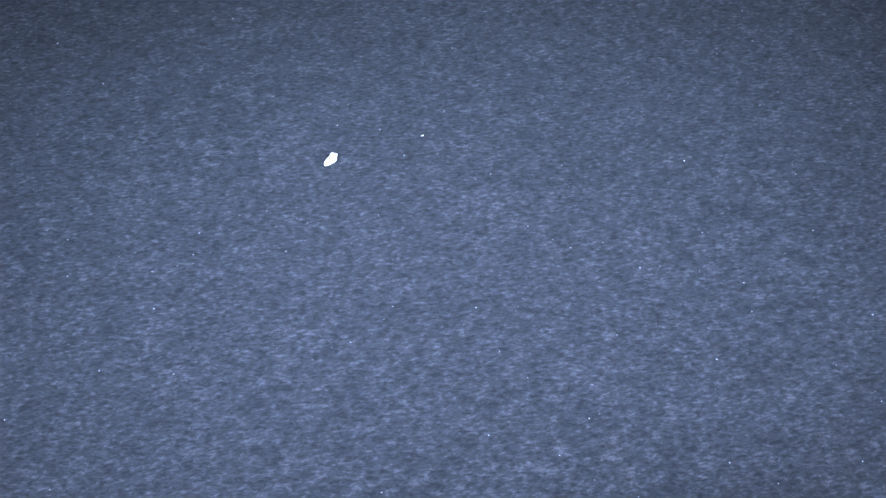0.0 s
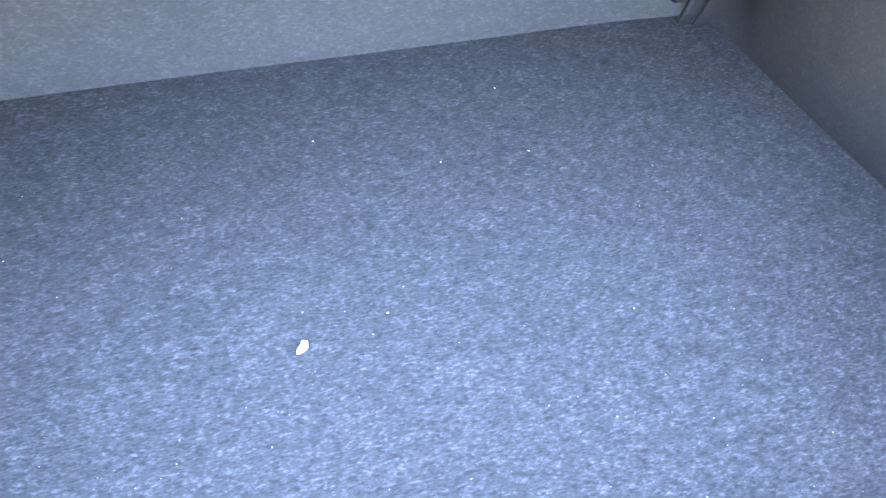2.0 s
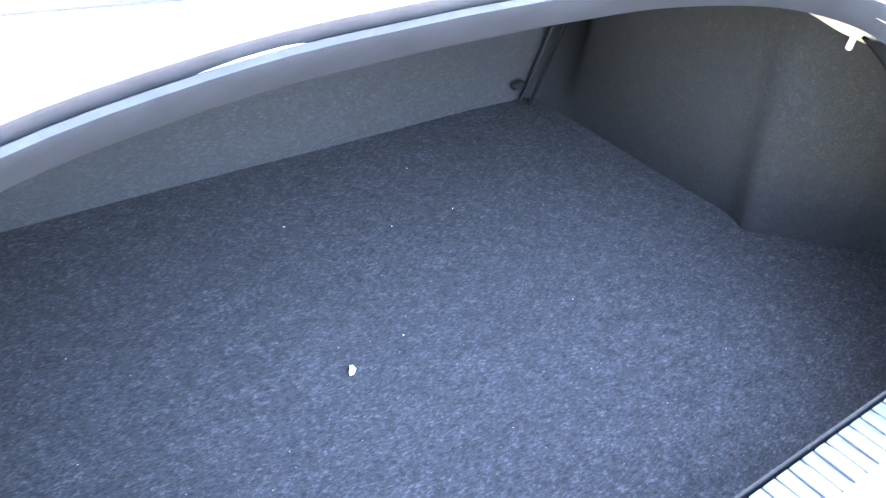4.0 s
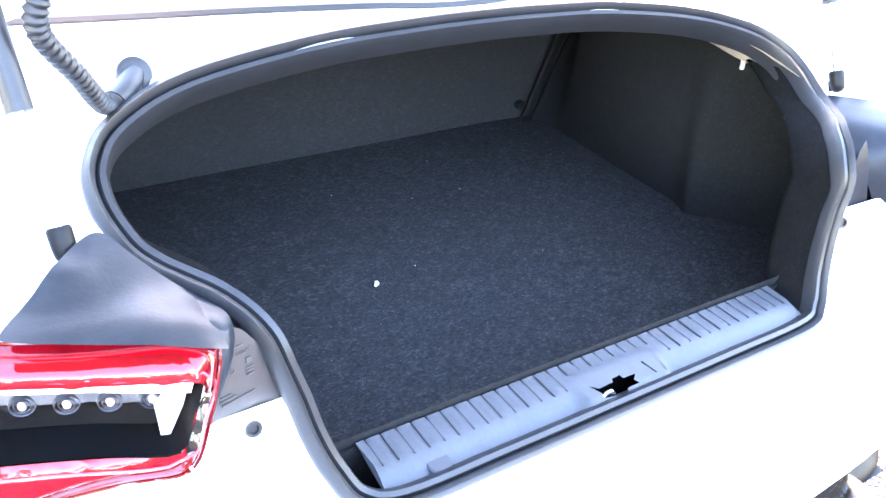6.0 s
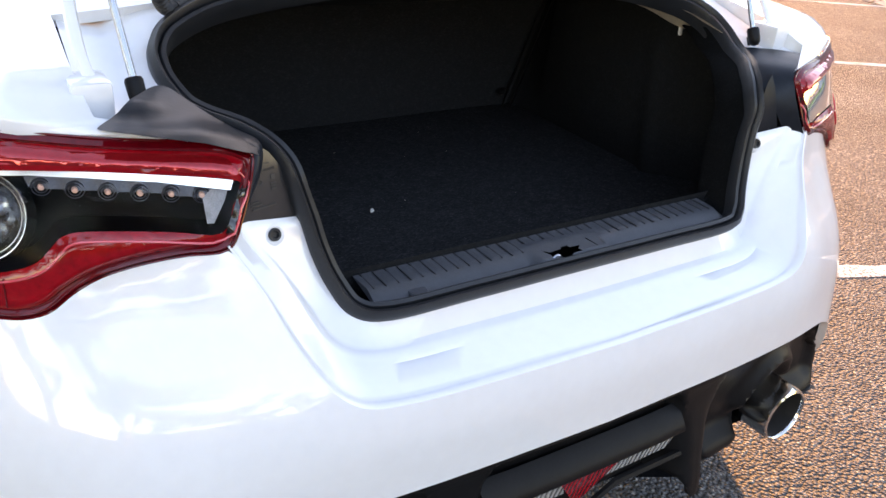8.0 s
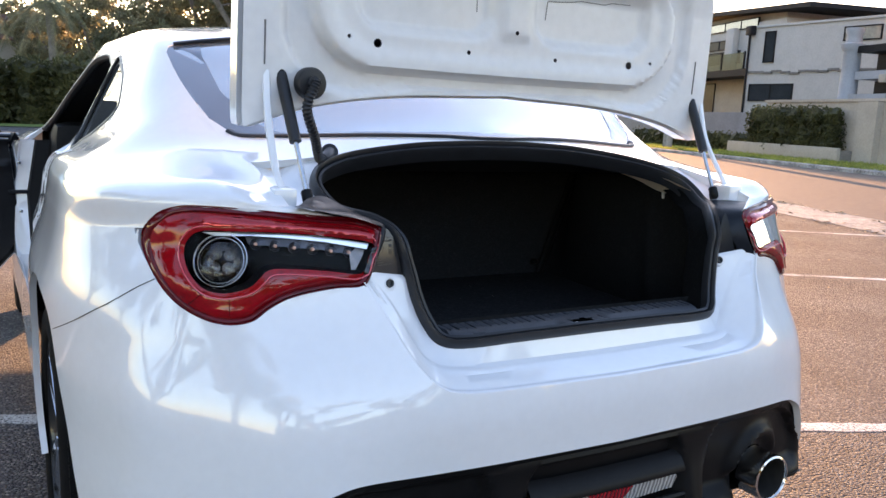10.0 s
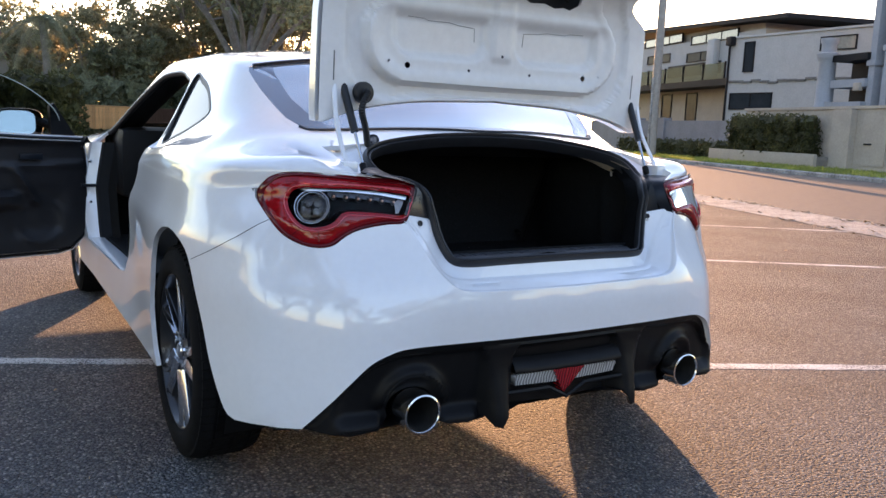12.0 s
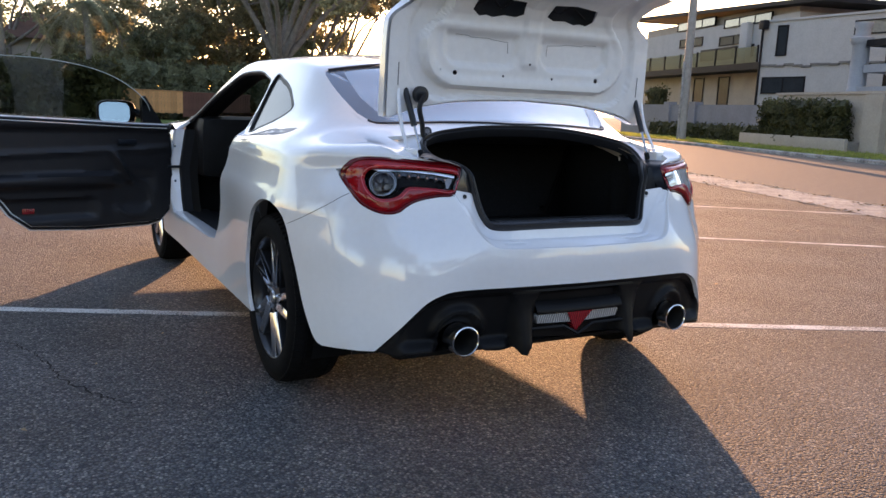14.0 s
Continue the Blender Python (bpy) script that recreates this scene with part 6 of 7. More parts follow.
def jamb():
    """White door frame faces seen through the open door."""
    post = [(2.92, 0.82), (2.905, 0.60), (2.87, 0.42), (2.82, 0.345)]
    rows = [[Vector((-half_width(y, z) + d, y - e, z)) for y, z in post] for d, e in ((0.0, 0.0), (0.010, 0.02), (0.055, 0.03))]
    part("front_jamb", loft_bm(rows, False), M_WHITE, car, "white painted hinge post", 50)
    rows = [[Vector((-half_width(y, z) + d, y - e, z)) for y, z in post] for d, e in ((0.055, 0.030), (0.062, 0.05), (0.11, 0.055), (0.14, 0.12))]
    part("post_seal", loft_bm(rows, False), M_INTERIOR, car, "black seal and trim on the hinge post", 50)
    for z in (0.52, 0.72):
        part("hinge_bolt", box_bm((-0.845, 2.862, z), (-0.832, 2.875, z + 0.013), 0.003), M_ROD, car)
    sill = [(2.82, 0.345), (2.4, 0.342), (2.0, 0.346), (1.80, 0.365)]
    rows = [[Vector((-half_width(y, z) + d, y, z + e)) for y, z in sill] for d, e in ((0.0, 0.0), (0.02, 0.012), (0.07, 0.014), (0.085, -0.02))]
    part("door_sill", loft_bm(rows, False), M_WHITE, car, "white painted door sill", 50)
    part("sill_plate", box_bm((-0.775, 1.80, 0.335), (-0.66, 2.85, 0.362), 0.008), M_INTERIOR, car)
    rear = [(1.81, 0.365), (1.775, 0.43), (1.72, 0.6), (1.66, 0.78), (1.64, 0.88), (1.615, 1.0), (1.612, 1.13)]
    rows = [[], [], []]
    for y, z in rear:
        p = hull(q_of_y(y, z), z) if z < 0.8 else upper(y, v_of_z(y, z))
        for r, (d, e) in zip(rows, ((0.0, 0.0), (0.03, -0.01), (0.10, -0.02))):
            r.append(Vector((p.x + d, y + e, z)))
    part("rear_jamb", loft_bm(rows, False), M_INTERIOR, car, "", 50)
    strip = []
    for y, z in [tuple(p)[:2] for p in spline([(y, z, 0) for y, z in DOOR], 5)]:
        strip.append(upper(y, v_of_z(y, z)) + Vector((0.012, 0, -0.006)))
    part("door_seal", tube_bm(strip, 0.014, 8), M_RUBBER, car, "black rubber door seal")
    rows = [[p + Vector((d, 0, e)) for p in strip[6:]] for d, e in ((0.010, 0.002), (0.035, -0.012), (0.075, -0.020), (0.105, -0.010))]
    part("pillar_trim", loft_bm(rows, False), M_INTERIOR, car, "black trim along the roof rail and windscreen pillar", 50)
    part("check_strap", box_bm((-0.88, 2.86, 0.60), (-0.72, 2.875, 0.615), 0.002), M_SATIN, car)


jamb()


def cabin():
    part("cabin_floor", box_bm((-0.70, 1.15, 0.22), (0.70, 3.3, 0.27), 0.01), M_INTERIOR, car)
    part("bulkhead", box_bm((-0.72, 1.16, 0.26), (0.72, 1.20, 0.93), 0.01), M_INTERIOR, car)
    part("firewall", box_bm((-0.74, 3.02, 0.22), (0.74, 3.06, 0.86), 0.005), M_INTERIOR, car)
    part("dashboard", box_bm((-0.72, 2.72, 0.55), (0.72, 3.15, 0.90), 0.06), M_INTERIOR, car, "black dashboard")
    for x in (-0.36, 0.36):
        seat = new("front_seat")
        seat.parent = car
        seat["label"] = "black bucket seat"
        part("seat_cushion", box_bm((x - 0.24, 1.95, 0.27), (x + 0.24, 2.5, 0.47), 0.06), M_INTERIOR, seat)
        bk = box_bm((x - 0.24, -0.09, 0.0), (x + 0.24, 0.07, 0.60), 0.06)
        bk.transform(Matrix.Translation((0, 1.98, 0.42)) @ Matrix.Rotation(radians(22), 4, "X"))
        part("seat_backrest", bk, M_INTERIOR, seat)
        hd = box_bm((x - 0.12, -0.05, 0.60), (x + 0.12, 0.05, 0.76), 0.04)
        hd.transform(Matrix.Translation((0, 1.98, 0.42)) @ Matrix.Rotation(radians(22), 4, "X"))
        part("headrest", hd, M_INTERIOR, seat)
    part("steering_wheel", tube_bm([Vector((0.36 + 0.18 * math.cos(a * math.pi / 12), 2.62 + 0.06 * math.sin(a * math.pi / 12), 0.78 + 0.17 * math.sin(a * math.pi / 12))) for a in range(24)], 0.015, 8, True), M_INTERIOR, car)
    part("headliner", sheet_bm(poly([(1.15, 3.1), (2.40, 3.1), (2.40, 4.0), (1.15, 4.0)], 6), [], (0.1, 0.2), lambda y, v: upper(y, v) - Vector((0, 0, 0.03))), M_INTERIOR, car)
    # right door glass and skin
    d = [(1.655, 0.0)] + [(y, v_of_z(y, z)) for y, z in [tuple(p)[:2] for p in spline([(y, z, 0) for y, z in DOOR], 5)]] + [(2.93, 0.0)]
    bm = mirror(sheet_bm(d, [], (0.08, 0.2), lambda y, v: upper(y, v) + Vector((0.01, 0, 0))))
    bmesh.ops.recalc_face_normals(bm, faces=bm.faces[:])
    part("side_window", bm, M_SMOKE, car, "closed door glass")


cabin()
for s in (1, -1):
    spot, face = (Vector((-0.380, 0.3098, 0.7405)), Vector((0.12, -0.95, 0.28))) if s > 0 else (Vector((0.387, 0.3098, 0.7405)), Vector((-0.12, -0.95, 0.28)))
    place = Matrix.Translation(spot - Vector((0.008, 0, 0))) @ Matrix.Scale(1.15, 4) @ Vector((0, -1, 0)).rotation_difference(face).to_matrix().to_4x4()
    for nm, prof, m, lab in (("buffer_seat", [(0.0056, 0.003), (0.0066, -0.0006), (0.0082, -0.0012), (0.0105, -0.0004), (0.0125, 0.005)], M_WHITE, "white pressed ring"), ("lid_buffer", [(0.0, -0.0006), (0.0028, -0.0006), (0.0036, -0.0028), (0.0058, -0.0030), (0.0066, 0.001)], M_RUBBER, "round black rubber buffer")):
        bm = lathe_bm(prof, 24, "Y")
        bm.transform(place)
        part(nm, bm, m, car, lab)

# ---- ground, road and surroundings ----


def asphalt_mat(name, size, stones, relief):
    """Chip-sealed asphalt: stones of mixed colour bedded in dark binder, with larger worn patches."""
    m = bpy.data.materials.new(name)
    m.use_nodes = True
    nt = m.node_tree
    b = nt.nodes["Principled BSDF"]
    b.inputs["Roughness"].default_value = 0.86
    b.inputs["Specular IOR Level"].default_value = 0.3
    co = nt.nodes.new("ShaderNodeTexCoord")
    vo = nt.nodes.new("ShaderNodeTexVoronoi")
    vo.inputs["Scale"].default_value = 1.0 / size
    nz = nt.nodes.new("ShaderNodeTexNoise")
    nz.inputs["Scale"].default_value, nz.inputs["Detail"].default_value = 1.3, 6
    nt.links.new(co.outputs["Object"], vo.inputs["Vector"])
    nt.links.new(co.outputs["Object"], nz.inputs["Vector"])
    sep = nt.nodes.new("ShaderNodeSeparateColor")
    nt.links.new(vo.outputs["Color"], sep.inputs[0])
    ramp = nt.nodes.new("ShaderNodeValToRGB")
    els = ramp.color_ramp.elements
    while len(els) < len(stones):
        els.new(0.5)
    for k, (at, c) in enumerate(stones):
        els[k].position, els[k].color = at, (*c, 1)
    nt.links.new(sep.outputs[0], ramp.inputs[0])
    gap = nt.nodes.new("ShaderNodeMapRange")
    gap.inputs["From Min"].default_value, gap.inputs["From Max"].default_value = 0.42, 0.62
    gap.inputs["To Min"].default_value, gap.inputs["To Max"].default_value = 0.0, 0.55
    nt.links.new(vo.outputs["Distance"], gap.inputs["Value"])
    mix = nt.nodes.new("ShaderNodeMix")
    mix.data_type = "RGBA"
    mix.inputs["B"].default_value = (0.022, 0.020, 0.019, 1)
    nt.links.new(gap.outputs[0], mix.inputs["Factor"])
    nt.links.new(ramp.outputs[0], mix.inputs["A"])
    wear = nt.nodes.new("ShaderNodeMapRange")
    wear.inputs["From Min"].default_value, wear.inputs["From Max"].default_value = 0.3, 0.7
    wear.inputs["To Min"].default_value, wear.inputs["To Max"].default_value = 0.72, 1.22
    nt.links.new(nz.outputs["Fac"], wear.inputs["Value"])
    hsv = nt.nodes.new("ShaderNodeHueSaturation")
    nt.links.new(mix.outputs["Result"], hsv.inputs["Color"])
    nt.links.new(wear.outputs[0], hsv.inputs["Value"])
    nt.links.new(hsv.outputs[0], b.inputs["Base Color"])
    hgt = nt.nodes.new("ShaderNodeMath")
    hgt.operation = "MULTIPLY_ADD"
    hgt.inputs[1].default_value = -1.0
    nt.links.new(vo.outputs["Distance"], hgt.inputs[0])
    nt.links.new(sep.outputs[1], hgt.inputs[2])
    bp = nt.nodes.new("ShaderNodeBump")
    bp.inputs["Strength"].default_value, bp.inputs["Distance"].default_value = relief, size * 2.2
    nt.links.new(hgt.outputs[0], bp.inputs["Height"])
    nt.links.new(bp.outputs[0], b.inputs["Normal"])
    return m


M_ASPHALT = asphalt_mat("coarse_chip_asphalt", 0.0085, ((0.0, (0.072, 0.080, 0.095)), (0.42, (0.143, 0.152, 0.168)), (0.86, (0.212, 0.213, 0.216)), (1.0, (0.43, 0.42, 0.40))), 1.0)
M_ROAD = mat("road_asphalt", (0.10, 0.085, 0.075), 0.8, vary=0.25, scale=8, bump=0.6, bump_scale=90)
M_CONC = mat("gutter_concrete", (0.30, 0.285, 0.265), 0.85, vary=0.55, scale=2.2, bump=0.8, bump_scale=25)
M_GRASS = mat("verge_turf", (0.13, 0.19, 0.045), 0.9, vary=0.5, scale=8, bump=1.0, bump_scale=40)
M_RENDER = mat("grey_render_wall", (0.43, 0.415, 0.40), 0.85, vary=0.08, scale=1.5, bump=0.3, bump_scale=60)
M_CREAM = mat("cream_render_wall", (0.40, 0.34, 0.28), 0.85, vary=0.1, scale=1.5, bump=0.3, bump_scale=60)
M_DARKTRIM = mat("dark_roof_trim", (0.014, 0.014, 0.016), 0.6, vary=0.2, scale=3, spec=0.12)
M_FRONT = mat("dark_grey_render", (0.20, 0.20, 0.22), 0.85, vary=0.12, scale=1.2, bump=0.3, bump_scale=60)
M_WIN = mat("dark_house_glass", (0.03, 0.035, 0.04), 0.2, vary=0.2, scale=2, spec=0.06)
M_BARK = mat("grey_bark", (0.20, 0.175, 0.155), 0.9, vary=0.35, scale=4, bump=0.8, bump_scale=14)
# sunlight is put into this golden timber colour; the boards are backlit
M_WOOD = mat("sun_coloured_timber", (0.52, 0.25, 0.10), 0.8, vary=0.2, scale=4, bump=0.3, bump_scale=30, per_piece=0.2)
M_POLE = mat("weathered_pole", (0.30, 0.27, 0.24), 0.8, vary=0.2, scale=5, bump=0.3, bump_scale=40)


def leaf_mat(name, a, b):
    """Leaf: a dull upper side that also lets some light through."""
    m = mat(name, a, 0.55, vary=0.3, scale=1.2, second=b)
    nt = m.node_tree
    p = nt.nodes["Principled BSDF"]
    tl = nt.nodes.new("ShaderNodeBsdfTranslucent")
    nt.links.new(p.inputs["Base Color"].links[0].from_socket, tl.inputs["Color"])
    mx = nt.nodes.new("ShaderNodeMixShader")
    mx.inputs[0].default_value = 0.55
    nt.links.new(p.outputs[0], mx.inputs[1])
    nt.links.new(tl.outputs[0], mx.inputs[2])
    nt.links.new(mx.outputs[0], nt.nodes["Material Output"].inputs["Surface"])
    return m


# haze over the far trees is put into these two lighter leaf colours
M_LEAF = leaf_mat("haze_lifted_green_leaves", (0.13, 0.145, 0.085), (0.23, 0.24, 0.145))
M_LEAF2 = leaf_mat("haze_lifted_olive_leaves", (0.15, 0.145, 0.085), (0.27, 0.24, 0.135))
M_HEDGE = leaf_mat("hedge_leaves", (0.040, 0.047, 0.020), (0.11, 0.105, 0.040))

RD = Vector((0.30, 0.954, 0)).normalized()      # the road's direction
RN = Vector((RD.y, -RD.x, 0))                   # away from the car park
KERB0 = Vector((8.0, 6.2, 0)).dot(RN)           # distance of the gutter


def road_pt(n, d, z=0.0):
    """n metres across from the gutter, d metres along the road."""
    return RN * (KERB0 + n - 0.0052 * d) + RD * (0.975 * d) + Vector((0, 0, z))


def strip(name, n0, n1, d0, d1, z, material, label="", nd=40):
    bm = bmesh.new()
    rows = [[bm.verts.new(road_pt(n, d0 + (d1 - d0) * k / nd, z)) for k in range(nd + 1)] for n in (n0, n1)]
    for k in range(nd):
        bm.faces.new((rows[0][k], rows[1][k], rows[1][k + 1], rows[0][k + 1]))
    bmesh.ops.recalc_face_normals(bm, faces=bm.faces[:])
    if bm.faces[0].normal.z < 0:
        bmesh.ops.reverse_faces(bm, faces=bm.faces[:])
    ob = part(name, bm, material, None, label, 0)
    return tagged(ob, label, "", "", "structure")


bm = bmesh.new()
bmesh.ops.create_grid(bm, x_segments=40, y_segments=40, size=1500)
ground = part("ground", bm, M_ASPHALT, None, "", 0)
tagged(ground, "coarse grey asphalt car park, sunlit and shaded", "ground", "", "structure")
strip("gutter", 0.0, 1.05, -60, 140, 0.006, M_CONC, "pale concrete gutter beside the road")
strip("road", 1.05, 9.75, -60, 140, 0.004, M_ROAD, "asphalt road")


def kerb_strip():
    bm = bmesh.new()
    prof = ((9.75, 0.0), (9.75, 0.10), (9.81, 0.13), (9.95, 0.13), (9.95, 0.0))
    rows = [[bm.verts.new(road_pt(n, -60 + 5 * k, z)) for k in range(41)] for n, z in prof]
    for a, b in zip(rows, rows[1:]):
        for k in range(40):
            bm.faces.new((a[k], a[k + 1], b[k + 1], b[k]))
    bmesh.ops.recalc_face_normals(bm, faces=bm.faces[:])
    tagged(part("kerb", bm, M_CONC, None), "grey concrete kerb across the road", "kerb", "", "structure")


kerb_strip()
strip("verge", 9.95, 17.0, -60, 140, 0.125, M_GRASS, "mown green verge across the road")


def line(a, b, w=0.076):
    a, b = Vector(a), Vector(b)
    d = (b - a).normalized()
    s = Vector((-d.y, d.x, 0)) * w / 2
    bm = bmesh.new()
    n = int((b - a).length / 0.05)
    rows = [[], []]
    rr = random.Random(7)
    for k in range(n + 1):
        p = a.lerp(b, k / n)
        rows[0].append(bm.verts.new(p + s * (1 + 0.25 * (rr.random() - 0.5)) + Vector((0, 0, 0.0012))))
        rows[1].append(bm.verts.new(p - s * (1 + 0.25 * (rr.random() - 0.5)) + Vector((0, 0, 0.0012))))
    for k in range(n):
        bm.faces.new((rows[1][k], rows[1][k + 1], rows[0][k + 1], rows[0][k]))
    ob = part("parking_line", bm, M_LINE, None, "", 0)
    tagged(ob, "worn white painted parking line on asphalt", "road marking", "parking lines", "structure")


line((-3.4, 3.03, 0), (2.9, 0.23, 0))
line((1.6, 4.38, 0), (5.6, 2.02, 0))
line((4.0, 6.12, 0), (7.6, 3.9, 0))


# ---- trees, hedges, houses ----
def leaf_cloud(name, centres, radii, count, size, material, parent, seed, flat=0.7, label=""):
    """Many small leaf blades scattered in clumps, as one mesh."""
    r = np.random.default_rng(seed)
    c = np.array(centres)
    rad = np.array(radii)
    k = r.integers(0, len(c), count)
    d = r.normal(size=(count, 3))
    d /= np.linalg.norm(d, axis=1)[:, None]
    dist = r.random(count) ** 0.5
    p = c[k] + d * (rad[k] * dist)[:, None] * np.array([1, 1, flat])
    u = r.normal(size=(count, 3))
    u /= np.linalg.norm(u, axis=1)[:, None]
    w = np.cross(u, r.normal(size=(count, 3)))
    w /= np.linalg.norm(w, axis=1)[:, None]
    s = size * (0.6 + 0.8 * r.random(count))[:, None]
    v = np.stack([p - u * s, p + w * s * 0.42, p + u * s, p - w * s * 0.42], axis=1).reshape(-1, 3)
    me = bpy.data.meshes.new(name)
    me.from_pydata(v.tolist(), [], np.arange(count * 4).reshape(-1, 4).tolist())
    me.materials.append(material)
    ob = new(name, me)
    ob.parent = parent
    if label:
        ob["label"] = label
    return ob


def tree(at, height, radius, crown, leaves, size, material, seed, label, limbs=7, fork=0.35, spread=1.0, lean=(0, 0)):
    """Tapered trunk with forking limbs and a ragged crown of leaf clumps."""
    rr = random.Random(seed)
    t = thing("tree", label, "tree", at, "trees round the car park")
    top = Vector((lean[0], lean[1], height * fork))
    tubes = [tube_bm(spline([Vector((0, 0, -0.2)), Vector((lean[0] * 0.3, lean[1] * 0.3, height * fork * 0.5)), top], 5), radius, 10, taper=lambda f: 1.25 - 0.4 * f)]
    ends, rads = [], []
    for k in range(limbs):
        a = 2 * math.pi * (k + 0.5 * rr.random()) / limbs
        reach = crown * spread * (0.45 + 0.55 * rr.random())
        h = height * (fork + (1 - fork) * (0.35 + 0.65 * rr.random()))
        e = Vector((math.cos(a) * reach, math.sin(a) * reach, h))
        mid = top.lerp(e, 0.5) + Vector((rr.uniform(-0.5, 0.5), rr.uniform(-0.5, 0.5), rr.uniform(-0.2, 0.8)))
        path = spline([top - Vector((0, 0, 0.3)), mid, e], 6)
        tubes.append(tube_bm(path, radius * 0.46, 7, taper=lambda f: 1.0 - 0.88 * f))
        for j in range(4):
            s = path[rr.randrange(len(path) // 2, len(path))]
            e2 = s + Vector((rr.uniform(-1, 1), rr.uniform(-1, 1), rr.uniform(-0.1, 0.9))) * crown * 0.38
            tubes.append(tube_bm(spline([s, s.lerp(e2, 0.5) + Vector((0, 0, 0.2)), e2], 4), radius * 0.16, 5, taper=lambda f: 1.0 - 0.8 * f))
            ends.append(tuple(e2))
            rads.append(crown * rr.uniform(0.13, 0.26))
        ends.append(tuple(e))
        rads.append(crown * rr.uniform(0.18, 0.32))
    part("trunk", merge(*tubes), M_BARK, t, "grey bark trunk and limbs", 60)
    leaf_cloud("crown", ends, rads, int(leaves * (0.55 if height > 5.9 else 0.75)), size, material, t, seed)
    return t


def palm(at, height, seed):
    rr = random.Random(seed)
    t = thing("palm_tree", "tall palm with a shaggy crown of drooping fronds", "palm tree", at)
    part("trunk", tube_bm(spline([Vector((0, 0, -0.1)), Vector((0.15, 0, height * 0.5)), Vector((0, 0.1, height))], 8), 0.16, 10, taper=lambda f: 1.1 - 0.3 * f + 0.05 * math.sin(f * 90)), M_BARK, t, "ringed grey trunk")
    for k in range(15):
        a = 2 * math.pi * k / 15 + rr.uniform(-0.2, 0.2)
        up = rr.uniform(-0.9, 1.1)
        L = rr.uniform(1.8, 2.4)
        pts = [Vector((0, 0, height))]
        for j in range(1, 8):
            f = j / 7
            pts.append(Vector((math.cos(a) * L * f, math.sin(a) * L * f, height + up * f * 1.3 - 1.9 * f * f)))
        verts, faces = [], []
        side = Vector((-math.sin(a), math.cos(a), 0))
        for i in range(len(pts) - 1):
            for m in range(6):
                p = pts[i].lerp(pts[i + 1], m / 6)
                for sgn in (1, -1):
                    q = p + side * sgn * 0.34 * math.sin(math.pi * (0.12 + 0.85 * (i * 6 + m) / 42)) + Vector((0, 0, -0.22)) + (pts[i + 1] - pts[i]) * 0.5
                    b = len(verts)
                    verts += [tuple(p), tuple(p + (pts[i + 1] - pts[i]) * 0.12), tuple(q)]
                    faces.append((b, b + 1, b + 2))
        me = bpy.data.meshes.new("frond")
        me.from_pydata(verts, [], faces)
        me.materials.append(M_LEAF if up > -0.4 else M_LEAF2)
        ob = new("frond", me)
        ob.parent = t


def hedge(a, b, width, z0, z1, leaves, size, material, seed, label):
    """A clipped hedge: a rough inner mass under a coat of small leaves."""
    a, b = Vector(a), Vector(b)
    d = (b - a)
    n = Vector((-d.y, d.x, 0)).normalized() * width
    h = thing("hedge", label, "hedge", (*a.xy, 0))
    cs, rs = [], []
    rr = random.Random(seed)
    steps = max(3, int(d.length / (width * 0.8)))
    levels = max(2, int((z1 - z0) / (width * 0.7)))
    for i in range(steps + 1):
        for j in range(levels + 1):
            cs.append(tuple(d * (i / steps) + n * rr.uniform(-0.12, 0.12) + Vector((0, 0, z0 + (z1 - z0) * (j + 0.4) / (levels + 1)))))
            rs.append(width * rr.uniform(0.5, 0.72))
    core = merge(*[box_bm((-width * 0.3, -width * 0.3, -width * 0.3), (width * 0.3, width * 0.3, width * 0.3), 0.0, Matrix.Translation(c) @ Matrix.Rotation(rr.uniform(0, 3), 4, (0.3, 0.5, 0.8))) for c in cs])
    part("leafy_core", core, material, h)
    leaf_cloud("leaves", cs, rs, leaves, size, material, h, seed, 0.9)
    return h


def hbox(d0, d1, n0, n1, z0, z1, bevel=0.0, turn=0.0):
    """A box in road coordinates: along, across, up; turn lets its front draw back from the road."""
    bm = box_bm((d0, n0, z0), (d1, n1, z1), bevel)
    for v in bm.verts:
        v.co = road_pt(v.co.y + turn * (37.9 - v.co.x), v.co.x, v.co.z)
    bmesh.ops.recalc_face_normals(bm, faces=bm.faces[:])
    return bm


def house_window(parent, d0, d1, z0, z1, n, bright=False, turn=0.0):
    def bar(a, b, n0, n1, c, d):
        return hbox(a, b, n0, n1, c, d, 0.0, turn)
    w = part("window", merge(bar(d0 - 0.05, d0, n - 0.06, n + 0.05, z0, z1), bar(d1, d1 + 0.05, n - 0.06, n + 0.05, z0, z1), bar(d0 - 0.05, d1 + 0.05, n - 0.06, n + 0.05, z1, z1 + 0.05), bar(d0 - 0.05, d1 + 0.05, n - 0.08, n + 0.05, z0 - 0.05, z0)), M_DARKTRIM, parent, "dark framed window")
    part("pane", bar(d0, d1, n - 0.02, n + 0.02, z0, z1), M_WINPALE if bright else M_WIN, w)
    if d1 - d0 > 1.6:
        k = int((d1 - d0) / 2.3)
        for i in range(1, k + 1):
            x = d0 + (d1 - d0) * i / (k + 1)
            part("mullion", bar(x - 0.025, x + 0.025, n - 0.05, n + 0.0, z0, z1), M_DARKTRIM, w)


# bright sky reflection is put into the pane's pale colour
M_WINPALE = mat("pale_reflecting_glass", (0.26, 0.25, 0.22), 0.06, coat=1.0, vary=0.2, scale=0.8)
M_RAILGLASS = pane_mat("balcony_glass", (0.34, 0.41, 0.39), 0.03)


